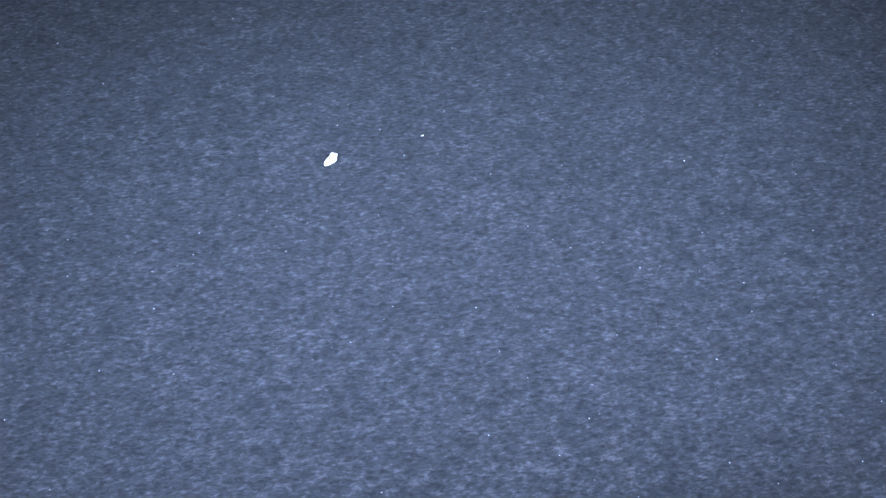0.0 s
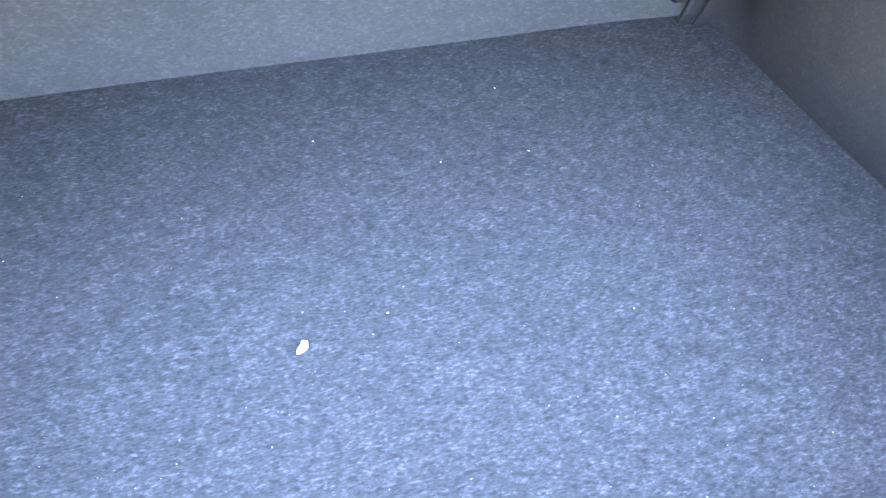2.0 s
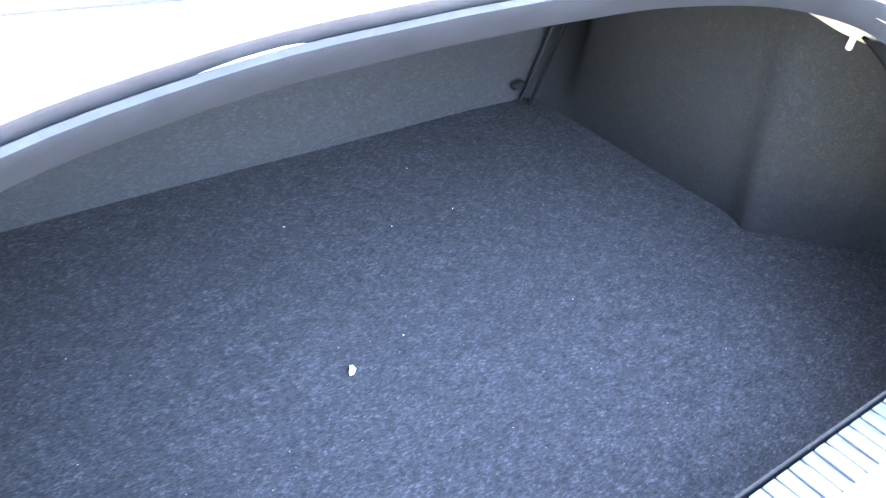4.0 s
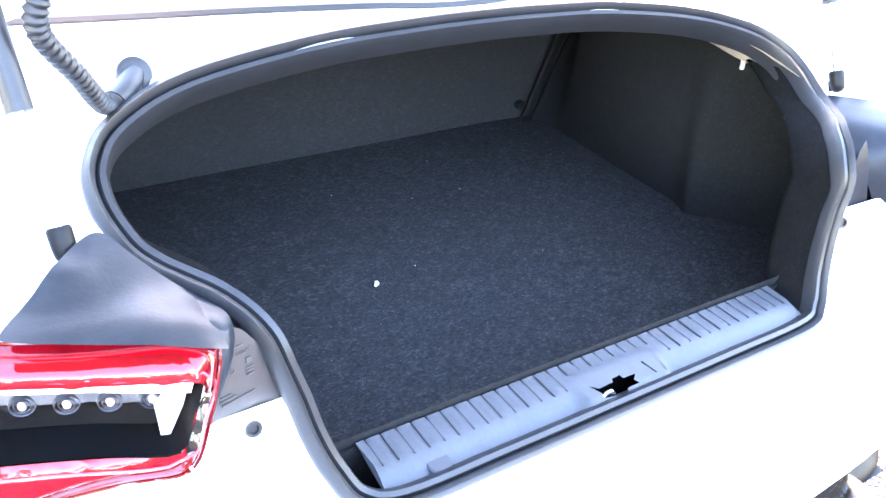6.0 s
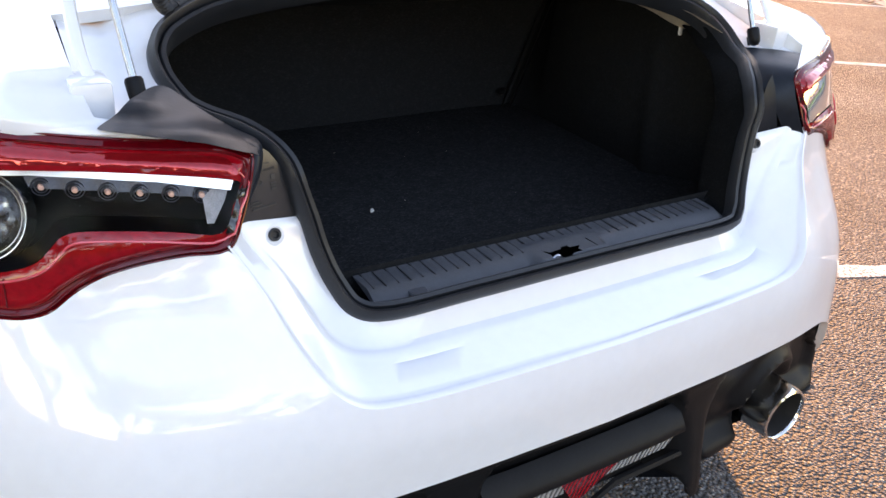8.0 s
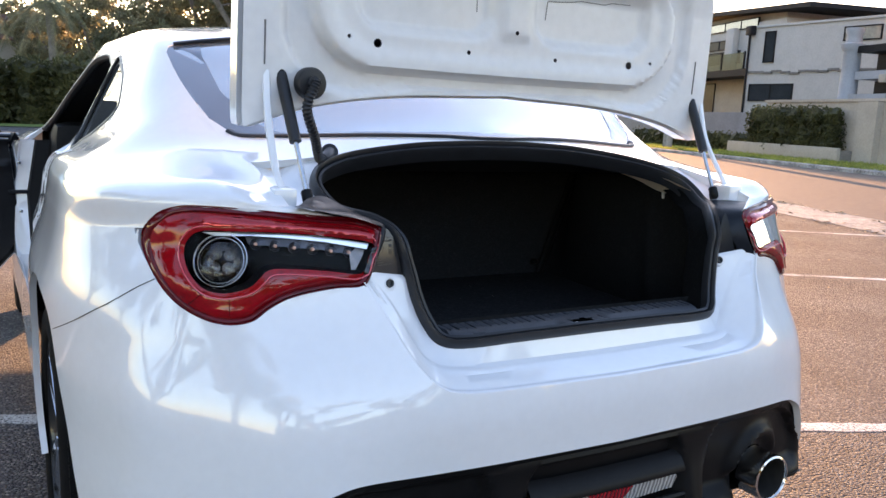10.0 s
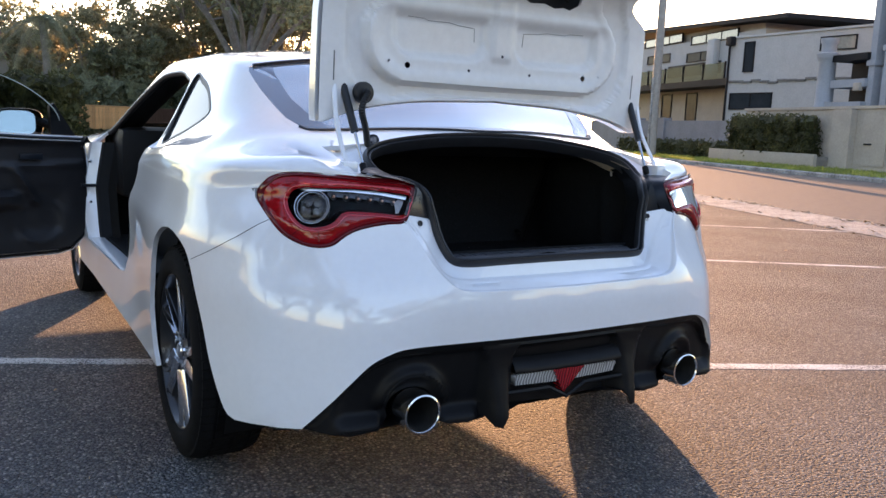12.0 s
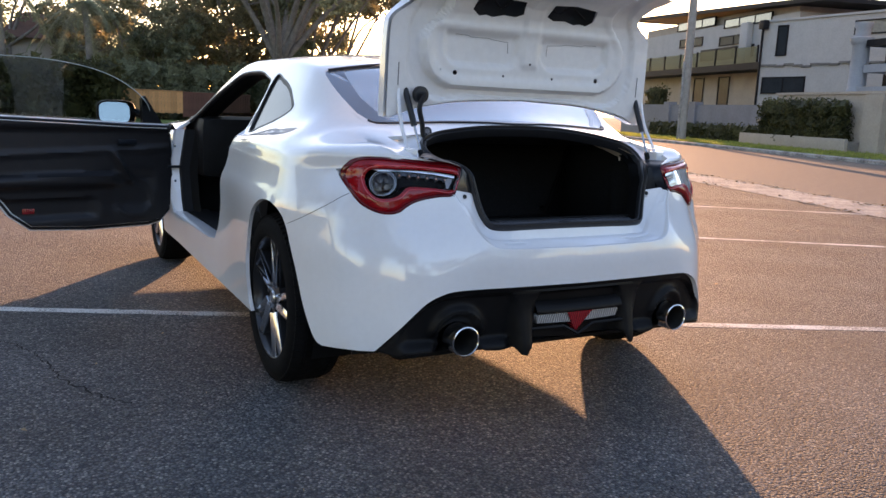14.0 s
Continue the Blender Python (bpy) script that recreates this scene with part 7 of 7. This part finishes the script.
M_STAIN = mat("weathered_moulding", (0.17, 0.16, 0.15), 0.9, vary=0.35, scale=4)


def modern_house():
    h = thing("house", "large grey rendered modern house with flat dark roof", "house", (0, 0, 0))
    # main block, its front drawn back from the road
    T = 0.3
    part("main_wall", hbox(26.0, 37.2, 17.0, 27.0, 0.0, 6.1, 0.0, T), M_RENDER, h, "smooth grey rendered wall")
    for k in range(14):
        z = 3.87 + 0.05 * math.sin(k * 2.1) + 0.03 * math.sin(k * 5.3)
        part("moulding", hbox(30.2 + k * 0.5, 30.7 + k * 0.5, 16.90, 17.0, z, z + 0.10, 0.01, T), M_STAIN, h, "worn dark moulding along the wall")
    part("ledge", hbox(26.0, 37.3, 16.90, 17.3, 6.1, 6.2, 0.0, T), M_RENDER, h)
    house_window(h, 35.75, 36.25, 4.44, 5.84, 17.0, False, T)
    house_window(h, 34.5, 36.9, 2.58, 3.32, 17.0, False, T)
    house_window(h, 30.45, 32.1, 5.24, 5.78, 17.0, True, T)
    part("drainpipe", tube_bm([road_pt(17.1, 37.1, z) for z in (0.3, 3.0, 6.0)], 0.06, 8), M_DARKTRIM, h, "dark drainpipe")
    part("rain_hopper", hbox(36.8, 37.3, 16.95, 17.25, 5.75, 6.2, 0.05), M_DARKTRIM, h, "dark rainwater hopper")
    # set-back wing under a low-pitched roof
    part("wing_wall", hbox(37.0, 56.0, 19.0, 29.0, 3.9, 6.75), M_RENDER, h, "grey rendered upper wing")
    part("wing_base", hbox(37.0, 56.5, 19.2, 29.0, 0.0, 3.9), M_CREAM, h, "pale rendered ground floor")
    roof = hbox(34.4, 57.6, 18.4, 30.0, 0.0, 0.22)
    for v in roof.verts:
        v.co.z += lerp_list(v.co.dot(RD), (34.4, 57.6), (6.95, 8.15))
    part("roof", roof, M_DARKTRIM, h, "thin dark low-pitched roof")
    part("upper_strip", hbox(37.5, 56.0, 19.3, 28.0, 6.75, 7.3), M_CREAM, h)
    house_window(h, 39.5, 44.4, 6.55, 6.98, 19.0, True)
    house_window(h, 45.6, 50.5, 6.85, 7.3, 19.0, True)
    house_window(h, 41.7, 44.8, 5.55, 6.0, 19.0)
    house_window(h, 47.0, 50.0, 5.75, 6.2, 19.0)
    house_window(h, 41.0, 47.0, 4.75, 5.35, 19.0)
    b = part("balcony", hbox(37.9, 57.0, 17.6, 19.1, 3.85, 4.2), M_DARKTRIM, h, "dark balcony slab")
    for k in range(8):
        part("rail_pane", hbox(38.4 + k * 2.2, 40.5 + k * 2.2, 17.66, 17.70, 4.2, 5.05), M_RAILGLASS, b)
        part("rail_post", hbox(38.3 + k * 2.2, 38.36 + k * 2.2, 17.62, 17.72, 4.2, 5.1), M_DARKTRIM, b)
    house_window(h, 46.7, 47.9, 1.9, 3.65, 19.2)
    house_window(h, 43.6, 44.8, 1.6, 3.65, 19.2)
    part("chimney_duct", hbox(41.2, 42.0, 18.6, 19.0, 4.2, 6.6, 0.1), M_RENDER, h, "pale flue box")


modern_house()


def classical_house():
    """The neighbouring house with columns and a balcony."""
    h = thing("house", "grey rendered neighbouring house with columns and balcony", "house", (0, 0, 0))
    part("wall", hbox(10.0, 25.0, 15.9, 26.0, 0.0, 9.6), M_RENDER2, h, "bluish grey rendered wall")
    c = road_pt(15.5, 27.3)
    col = lathe_bm([(0.42, 0.0), (0.42, 2.4), (0.34, 2.5), (0.32, 4.2), (0.36, 4.25), (0.42, 4.35), (0.44, 4.5), (0.30, 4.55), (0.28, 4.85), (0.34, 4.95), (0.34, 5.1), (0.0, 5.14)], 16, "Z")
    col.transform(Matrix.Translation(c))
    part("column", col, M_RENDER2, h, "rendered round column")
    part("balcony_floor", hbox(25.0, 27.6, 15.3, 17.6, 2.35, 2.6), M_RENDER2, h)
    part("balcony_top", hbox(25.0, 26.9, 15.4, 17.6, 4.15, 4.4), M_DARKTRIM, h)
    part("balcony_band", hbox(25.0, 26.9, 15.4, 17.6, 3.15, 3.45), M_RENDER2, h)
    # dark slab stands for the shade within the balcony recess
    part("recess_shade", hbox(25.0, 27.0, 16.4, 16.6, 2.5, 4.3), M_DARKTRIM, h)
    for k in range(3):
        part("pilaster", hbox(24.75 - k * 0.75, 25.05 - k * 0.75, 15.55, 15.92, 0.0, 9.6), M_RENDER2, h)
        part("capital", hbox(24.68 - k * 0.75, 25.12 - k * 0.75, 15.48, 15.92, 3.9 + 0.5 * k, 4.1 + 0.5 * k, 0.02), M_RENDER2, h)
    part("balcony_lamp", hbox(25.15, 25.5, 15.3, 15.5, 3.0, 3.3, 0.04), M_CREAM, h)
    house_window(h, 19.0, 20.6, 4.6, 6.0, 15.9)
    part("cornice", hbox(10.0, 23.2, 15.6, 15.95, 6.4, 6.7), M_RENDER2, h)


M_RENDER2 = mat("blue_grey_render", (0.31, 0.32, 0.345), 0.85, vary=0.08, scale=1.5, bump=0.2, bump_scale=60)
classical_house()


def street_front():
    w = thing("garden_wall", "cream rendered garden wall with sunken panels and planter", "wall", (0, 0, 0))
    part("wall", hbox(20.75, 29.6, 13.6, 13.9, 0.05, 2.22), M_CREAM, w)
    part("coping", hbox(20.7, 29.7, 13.54, 13.96, 2.22, 2.32), M_CREAM, w)
    part("pier", hbox(22.95, 23.9, 13.35, 13.7, 0.05, 2.2), M_CREAM, w)
    part("panel", hbox(21.45, 22.6, 13.56, 13.6, 0.3, 1.9), M_CREAM, w, "dull metal meter panel")
    part("handle", hbox(22.1, 22.4, 13.50, 13.56, 1.0, 1.05), M_DARKTRIM, w)
    part("planter", hbox(23.9, 30.9, 12.75, 12.9, 0.1, 0.60, 0.02), M_CREAM, w, "low cream planter edge")
    part("planter_soil", hbox(23.9, 30.8, 12.9, 13.6, 0.1, 0.5), M_BARK, w)
    g = thing("front_wall", "dark grey rendered front wall along the verge", "wall", (0, 0, 0))
    part("wall", hbox(31.4, 48.0, 14.4, 14.65, 0.1, 1.85), M_FRONT, g)
    for d in (38.5, 41.5):
        part("pier", hbox(d - 0.35, d + 0.35, 14.3, 14.75, 0.1, 2.0), M_FRONT, g)
    gt = thing("metal_gate", "black metal bar gate in the garden wall", "gate", (0, 0, 0))
    part("gate_frame", merge(hbox(18.8, 20.7, 13.7, 13.76, 0.15, 0.22), hbox(18.8, 20.7, 13.7, 13.76, 2.0, 2.07)), M_DARKTRIM, gt)
    for k in range(13):
        part("bar", hbox(18.85 + k * 0.15, 18.88 + k * 0.15, 13.71, 13.75, 0.2, 2.05), M_DARKTRIM, gt)
    sgn = thing("red_sign", "small red sign board above the gate", "sign", (0, 0, 0))
    part("board", hbox(20.15, 20.75, 13.5, 13.53, 2.15, 2.5), M_SIGN, sgn)
    hedge(road_pt(13.2, 24.9), road_pt(13.2, 29.6), 0.8, 0.5, 1.95, 9000, 0.075, M_HEDGE, 3, "leafy dark green hedge growing against the cream wall")
    hedge(road_pt(13.9, 31.6), road_pt(13.9, 42.0), 0.7, 0.1, 0.75, 8000, 0.07, M_HEDGE, 4, "low clipped dark hedge below the grey wall")
    hedge(road_pt(16.2, 46.3), road_pt(16.2, 47.3), 1.0, 1.2, 2.9, 2500, 0.09, M_HEDGE, 5, "rounded garden shrub behind the front wall")
    p = thing("power_pole", "weathered grey timber street pole on the verge", "pole", tuple(road_pt(11.0, 32.85)))
    part("shaft", lathe_bm([(0.20, 0.0), (0.19, 2.0), (0.165, 9.5), (0.0, 9.5)], 14, "Z"), M_POLE, p)
    part("cable_guard", box_bm((-0.26, -0.05, 0.1), (-0.19, 0.05, 3.6), 0.01), M_CONC, p, "grey metal cable guard")
    strip("driveway", 9.9, 13.4, 8.0, 19.5, 0.135, M_CONC, "pale concrete driveway crossing the verge")


M_SIGN = mat("red_sign_paint", (0.55, 0.03, 0.03), 0.5, vary=0.1, scale=6)
street_front()


def timber_fence(a, b, z0, z1, m, label):
    f = thing("fence", label, "fence", (0, 0, 0))
    a, b = Vector(a), Vector(b)
    n = int((b - a).length / 0.126)
    ang = math.atan2(b.y - a.y, b.x - a.x)
    base = None
    for k in range(n):
        p = a.lerp(b, (k + 0.5) / n)
        if base is None:
            base = part("paling", box_bm((-0.062, -0.01, z0), (0.062, 0.01, z1), 0.003, seg=1), m, f)
            ob = base
        else:
            ob = new("paling", base.data)
            ob.parent = f
        ob.matrix_local = Matrix.Translation((p.x, p.y, 0.02 * math.sin(k * 2.3))) @ Matrix.Rotation(ang, 4, "Z")
    rail = box_bm((0, -0.03, z1 - 0.03), ((b - a).length, 0.05, z1 + 0.03), 0.004)
    rail.transform(Matrix.Translation((a.x, a.y, 0)) @ Matrix.Rotation(ang, 4, "Z"))
    part("top_rail", rail, m, f)


timber_fence((2.2, 35.2, 0), (5.2, 35.3, 0), 0.35, 1.30, M_WOOD, "timber paling fence with a top rail, coloured as if sunlit")
# second run of fence, with its shade put into a darker colour
M_FENCEDARK = mat("shaded_red_brown_fence", (0.12, 0.05, 0.035), 0.8, vary=0.2, scale=3, per_piece=0.15)
timber_fence((5.2, 35.3, 0), (8.5, 36.5, 0), 0.2, 1.28, M_FENCEDARK, "dark red-brown paling fence, coloured as if in shade")

bm = sheet_bm(poly([(-30, 29.5), (9.0, 29.5), (9.5, 60), (-30, 60)], 8), [], (3, 3), lambda x, y: Vector((x, y, 0.03 + 0.02 * math.sin(x + y))))
tagged(part("lawn", bm, M_GRASS, None), "rough grass behind the car park", "grass", "", "structure")

cot = thing("cottage", "small cream house with brown tiled roof behind trees", "house", (0.6, 47, 0))
part("wall", box_bm((-2.2, 0, 0), (2.2, 4, 3.9), 0.02), M_CREAM, cot)
bmr = bmesh.new()
rv = [bmr.verts.new(p) for p in ((-2.7, -0.5, 3.8), (2.7, -0.5, 3.8), (2.7, 4.5, 3.8), (-2.7, 4.5, 3.8), (-1.2, 2, 5.3), (1.2, 2, 5.3))]
for f in ((0, 1, 5, 4), (1, 2, 5), (2, 3, 4, 5), (3, 0, 4), (3, 2, 1, 0)):
    bmr.faces.new([rv[i] for i in f])
part("roof", bmr, mat("brown_roof_tiles", (0.13, 0.07, 0.05), 0.8, vary=0.25, scale=3, bump=0.5, bump_scale=12), cot, "brown hipped tile roof", 0)
part("door", box_bm((-0.3, -0.06, 0.0), (0.6, 0.0, 2.05), 0.01), M_DARKTRIM, cot)
cot2 = thing("house", "dark gabled house roof behind the hedge", "house", (-4.5, 40, 0))
part("wall", box_bm((-3, 0, 0), (2.2, 5, 2.8), 0.02), M_DARKTRIM, cot2)
bmr = bmesh.new()
rv = [bmr.verts.new(p) for p in ((-3.5, -0.5, 2.7), (2.8, -0.5, 2.7), (2.8, 5.5, 2.7), (-3.5, 5.5, 2.7), (-0.4, -0.5, 5.2), (-0.4, 5.5, 5.2))]
for f in ((0, 1, 4), (1, 2, 5, 4), (2, 3, 5), (3, 0, 4, 5), (3, 2, 1, 0)):
    bmr.faces.new([rv[i] for i in f])
part("roof", bmr, M_DARKTRIM, cot2, "dark gabled roof", 0)

hedge((-13.5, 31.3, 0), (1.7, 32.6, 0), 1.5, 0.0, 2.15, 26000, 0.13, M_HEDGE, 11, "tall dense dark green hedge at the car park's edge")
tree((10.2, 37.4, 0), 13.0, 0.38, 6.8, 26000, 0.16, M_LEAF, 21, "large spreading fig tree with pale grey limbs", limbs=12, fork=0.24, spread=1.0)
tree((3.6, 41.0, 0), 6.0, 0.18, 3.4, 8000, 0.14, M_LEAF2, 22, "olive-brown leafy tree behind the fence", limbs=8, fork=0.15)
tree((6.2, 44.0, 0), 6.0, 0.2, 3.6, 7000, 0.15, M_LEAF2, 23, "olive-brown leafy tree behind the fence", limbs=8, fork=0.15)
tree((3.0, 50.0, 0), 6.5, 0.2, 3.4, 6000, 0.17, M_LEAF, 24, "tall dark green tree beyond the fence", limbs=8, fork=0.25)
tree((-1.5, 47.0, 0), 9.0, 0.22, 3.4, 2400, 0.17, M_LEAF, 25, "thin-crowned tall tree against the sky", limbs=7, fork=0.4)
tree((12.0, 50.0, 0), 9.5, 0.3, 5.0, 6000, 0.18, M_LEAF, 26, "dark tree behind the fig tree", limbs=8, fork=0.2)
for i, (x, y, h) in enumerate(((-7, 42, 4.5), (-3.2, 43, 4.0), (2.2, 45, 4.6), (5.0, 39.5, 4.2), (7.6, 43, 4.5), (10.5, 44, 4.8), (13.0, 41, 4.2), (9.0, 52, 5.6), (5.5, 55, 5.8), (-4, 54, 5.4))):
    tree((x, y, 0), h, 0.10, h * 0.52, 5000, 0.15, M_LEAF2 if i % 3 else M_LEAF, 60 + i, "bushy shrub tree behind the fence" if i % 3 else "dense dark green shrub behind the fence", limbs=9, fork=0.08)
hedge((1.0, 37.2, 0), (9.5, 38.4, 0), 1.3, 0.0, 2.6, 12000, 0.13, M_LEAF, 12, "loose brown-green shrubs growing behind the fence")
for i, (x, y, h, c) in enumerate(((10.8, 46.0, 12.0, 5.6), (14.2, 45.0, 12.5, 5.8), (17.5, 49.0, 12.0, 5.5))):
    tree((x, y, 0), h, 0.28, c, 12500, 0.19, M_LEAF if i % 2 else M_LEAF2, 80 + i, "tall ragged tree with sky showing through its crown", limbs=10, fork=0.16)
palm((1.5, 37.5, 0), 5.0, 31)
palm((-1.9, 36.0, 0), 5.6, 32)
# unseen trees behind and beside the camera: mirrored in paint, darkening the left flank
for i, (x, y, h) in enumerate(((-14, -24, 9), (-8, -29, 10), (-3, -27, 7), (2.5, -28, 12), (8, -31, 8), (14, -27, 9), (-13, -13, 9), (-11.5, -5, 9), (-11, 2.5, 8.5), (-12, 10, 9))):
    tree((x, y, 0), h, 0.3, h * 0.42, 9000, 0.24, M_LEAF, 40 + i, "unseen broad leafy tree added at the open side of the car park", limbs=9, fork=0.22)
hedge((-22, -22, 0), (18, -33, 0), 2.6, 0.0, 3.0, 9000, 0.3, M_HEDGE, 15, "rough dark shrubs along the open end of the car park")

# dry leaves and grit lying on the asphalt
def litter():
    rng = random.Random(9)
    out = []
    for k in range(90):
        x, y = (rng.uniform(1.2, 6.5), rng.uniform(-2.2, 6.5)) if k < 60 else (rng.uniform(-3.2, -0.9), rng.uniform(-1.4, 2.6))
        ln, a = rng.uniform(0.007, 0.022), rng.uniform(0, 6.28)
        bm = bmesh.new()
        w = ln * rng.uniform(0.25, 0.45)
        v = [bm.verts.new(p) for p in ((-ln, 0, 0.002), (-0.2 * ln, w, 0.006), (ln, 0, 0.003), (0.1 * ln, -w, 0.003), (0, 0, 0.009))]
        for i, j in ((0, 1), (1, 2), (2, 3), (3, 0)):
            bm.faces.new((v[i], v[j], v[4]))
        bm.transform(Matrix.Translation((x, y, 0.001)) @ Matrix.Rotation(a, 4, "Z"))
        out.append(bm)
    tagged(part("leaf_litter", merge(*out), M_LITTER, None, "", 0), "dry leaves and grit scattered on the asphalt", "leaf litter", kind="stuff")


def blades():
    """Short uneven grass on the verge across the road."""
    r = np.random.default_rng(5)
    n = 26000
    d, a = 14 + 34 * r.random(n), 9.95 + 3.2 * r.random(n) ** 1.3
    p = np.array([tuple(road_pt(x, y, 0.12)) for x, y in zip(a, d)])
    h = (0.04 + 0.09 * r.random(n) ** 2)[:, None]
    ang = r.random(n) * 6.28
    w = np.stack([np.cos(ang), np.sin(ang), 0 * ang], axis=1) * 0.018
    tip = p + np.stack([r.normal(size=n) * 0.03, r.normal(size=n) * 0.03, np.zeros(n)], axis=1) + h * np.array([0, 0, 1])
    v = np.stack([p - w, p + w, tip], axis=1).reshape(-1, 3)
    me = bpy.data.meshes.new("grass")
    me.from_pydata(v.tolist(), [], np.arange(n * 3).reshape(-1, 3).tolist())
    me.materials.append(M_BLADE)
    tagged(new("grass", me), "uneven sunlit green grass on the verge", "grass", kind="stuff")


def gutter_debris():
    r = np.random.default_rng(8)
    n = 2600
    edge = r.random(n) < 0.6
    a = np.where(edge, 1.0 + 0.10 * r.normal(size=n), 0.02 + 0.14 * r.normal(size=n))
    d = -4 + 30 * r.random(n)
    keep = np.sin(d * 2.1) + np.sin(d * 5.3 + 1) > -0.5
    a, d = a[keep], d[keep]
    n = len(a)
    p = np.array([tuple(road_pt(x, y, 0.012)) for x, y in zip(a, d)])
    ang, ln = r.random(n) * 6.28, 0.015 + 0.035 * r.random(n)
    u = np.stack([np.cos(ang), np.sin(ang), 0.25 * r.normal(size=n)], axis=1) * ln[:, None]
    w = np.stack([-np.sin(ang), np.cos(ang), 0.25 * r.normal(size=n)], axis=1) * (0.45 * ln)[:, None]
    v = np.stack([p - u, p + w, p + u, p - w], axis=1)
    v[:, :, 2] = np.maximum(v[:, :, 2], 0.007)
    me = bpy.data.meshes.new("gutter_litter")
    me.from_pydata(v.reshape(-1, 3).tolist(), [], np.arange(n * 4).reshape(-1, 4).tolist())
    me.materials.append(M_LITTER)
    tagged(new("gutter_litter", me), "dry leaves and twigs gathered along the gutter", "leaf litter", kind="stuff")


M_BLADE = leaf_mat("grass_blades", (0.16, 0.20, 0.04), (0.30, 0.33, 0.08))
M_LITTER = mat("dry_leaf", (0.36, 0.27, 0.17), 0.8, vary=0.4, scale=3)
litter()
blades()
gutter_debris()

# cracks in the asphalt
M_CRACK = mat("crack_shadow", (0.012, 0.012, 0.012), 0.95, vary=0.2, scale=40)


def crack(pts, w, seed):
    rr = random.Random(seed)
    path = [p + Vector((rr.uniform(-0.012, 0.012), rr.uniform(-0.012, 0.012), 0)) for p in spline([(x, y, 0.0) for x, y in pts], 14)]
    bm = bmesh.new()
    rows = [[], []]
    for i, p in enumerate(path):
        d = (path[min(i + 1, len(path) - 1)] - path[max(i - 1, 0)]).normalized()
        s = Vector((-d.y, d.x, 0)) * w * (0.4 + rr.random()) * 0.5
        rows[0].append(bm.verts.new(p + s + Vector((0, 0, 0.003))))
        rows[1].append(bm.verts.new(p - s + Vector((0, 0, 0.003))))
    for k in range(len(path) - 1):
        bm.faces.new((rows[1][k], rows[1][k + 1], rows[0][k + 1], rows[0][k]))
    tagged(part("crack", bm, M_CRACK, None, "", 0), "thin dark crack in the asphalt", "crack", "", "structure")


crack([(-2.4, 2.1), (-1.95, 1.83), (-1.70, 1.68), (-1.58, 1.38), (-1.53, 1.13), (-1.42, 0.90), (-1.34, 0.80)], 0.008, 5)
crack([(-1.75, 0.2), (-1.5, 0.12), (-1.31, 0.06), (-1.1, -0.1)], 0.006, 6)

# the car park falls gently away beyond the car
FALL = Matrix.Translation((0, 0, -0.003)) @ Matrix.Rotation(math.atan(0.0092), 4, Vector((-0.873, 0.487, 0)))
for ob in list(scene.collection.objects):
    if ob.parent is None and ob not in (car, crumb, cam, sun) and ob.name != "lint":
        ob.matrix_basis = FALL @ ob.matrix_basis
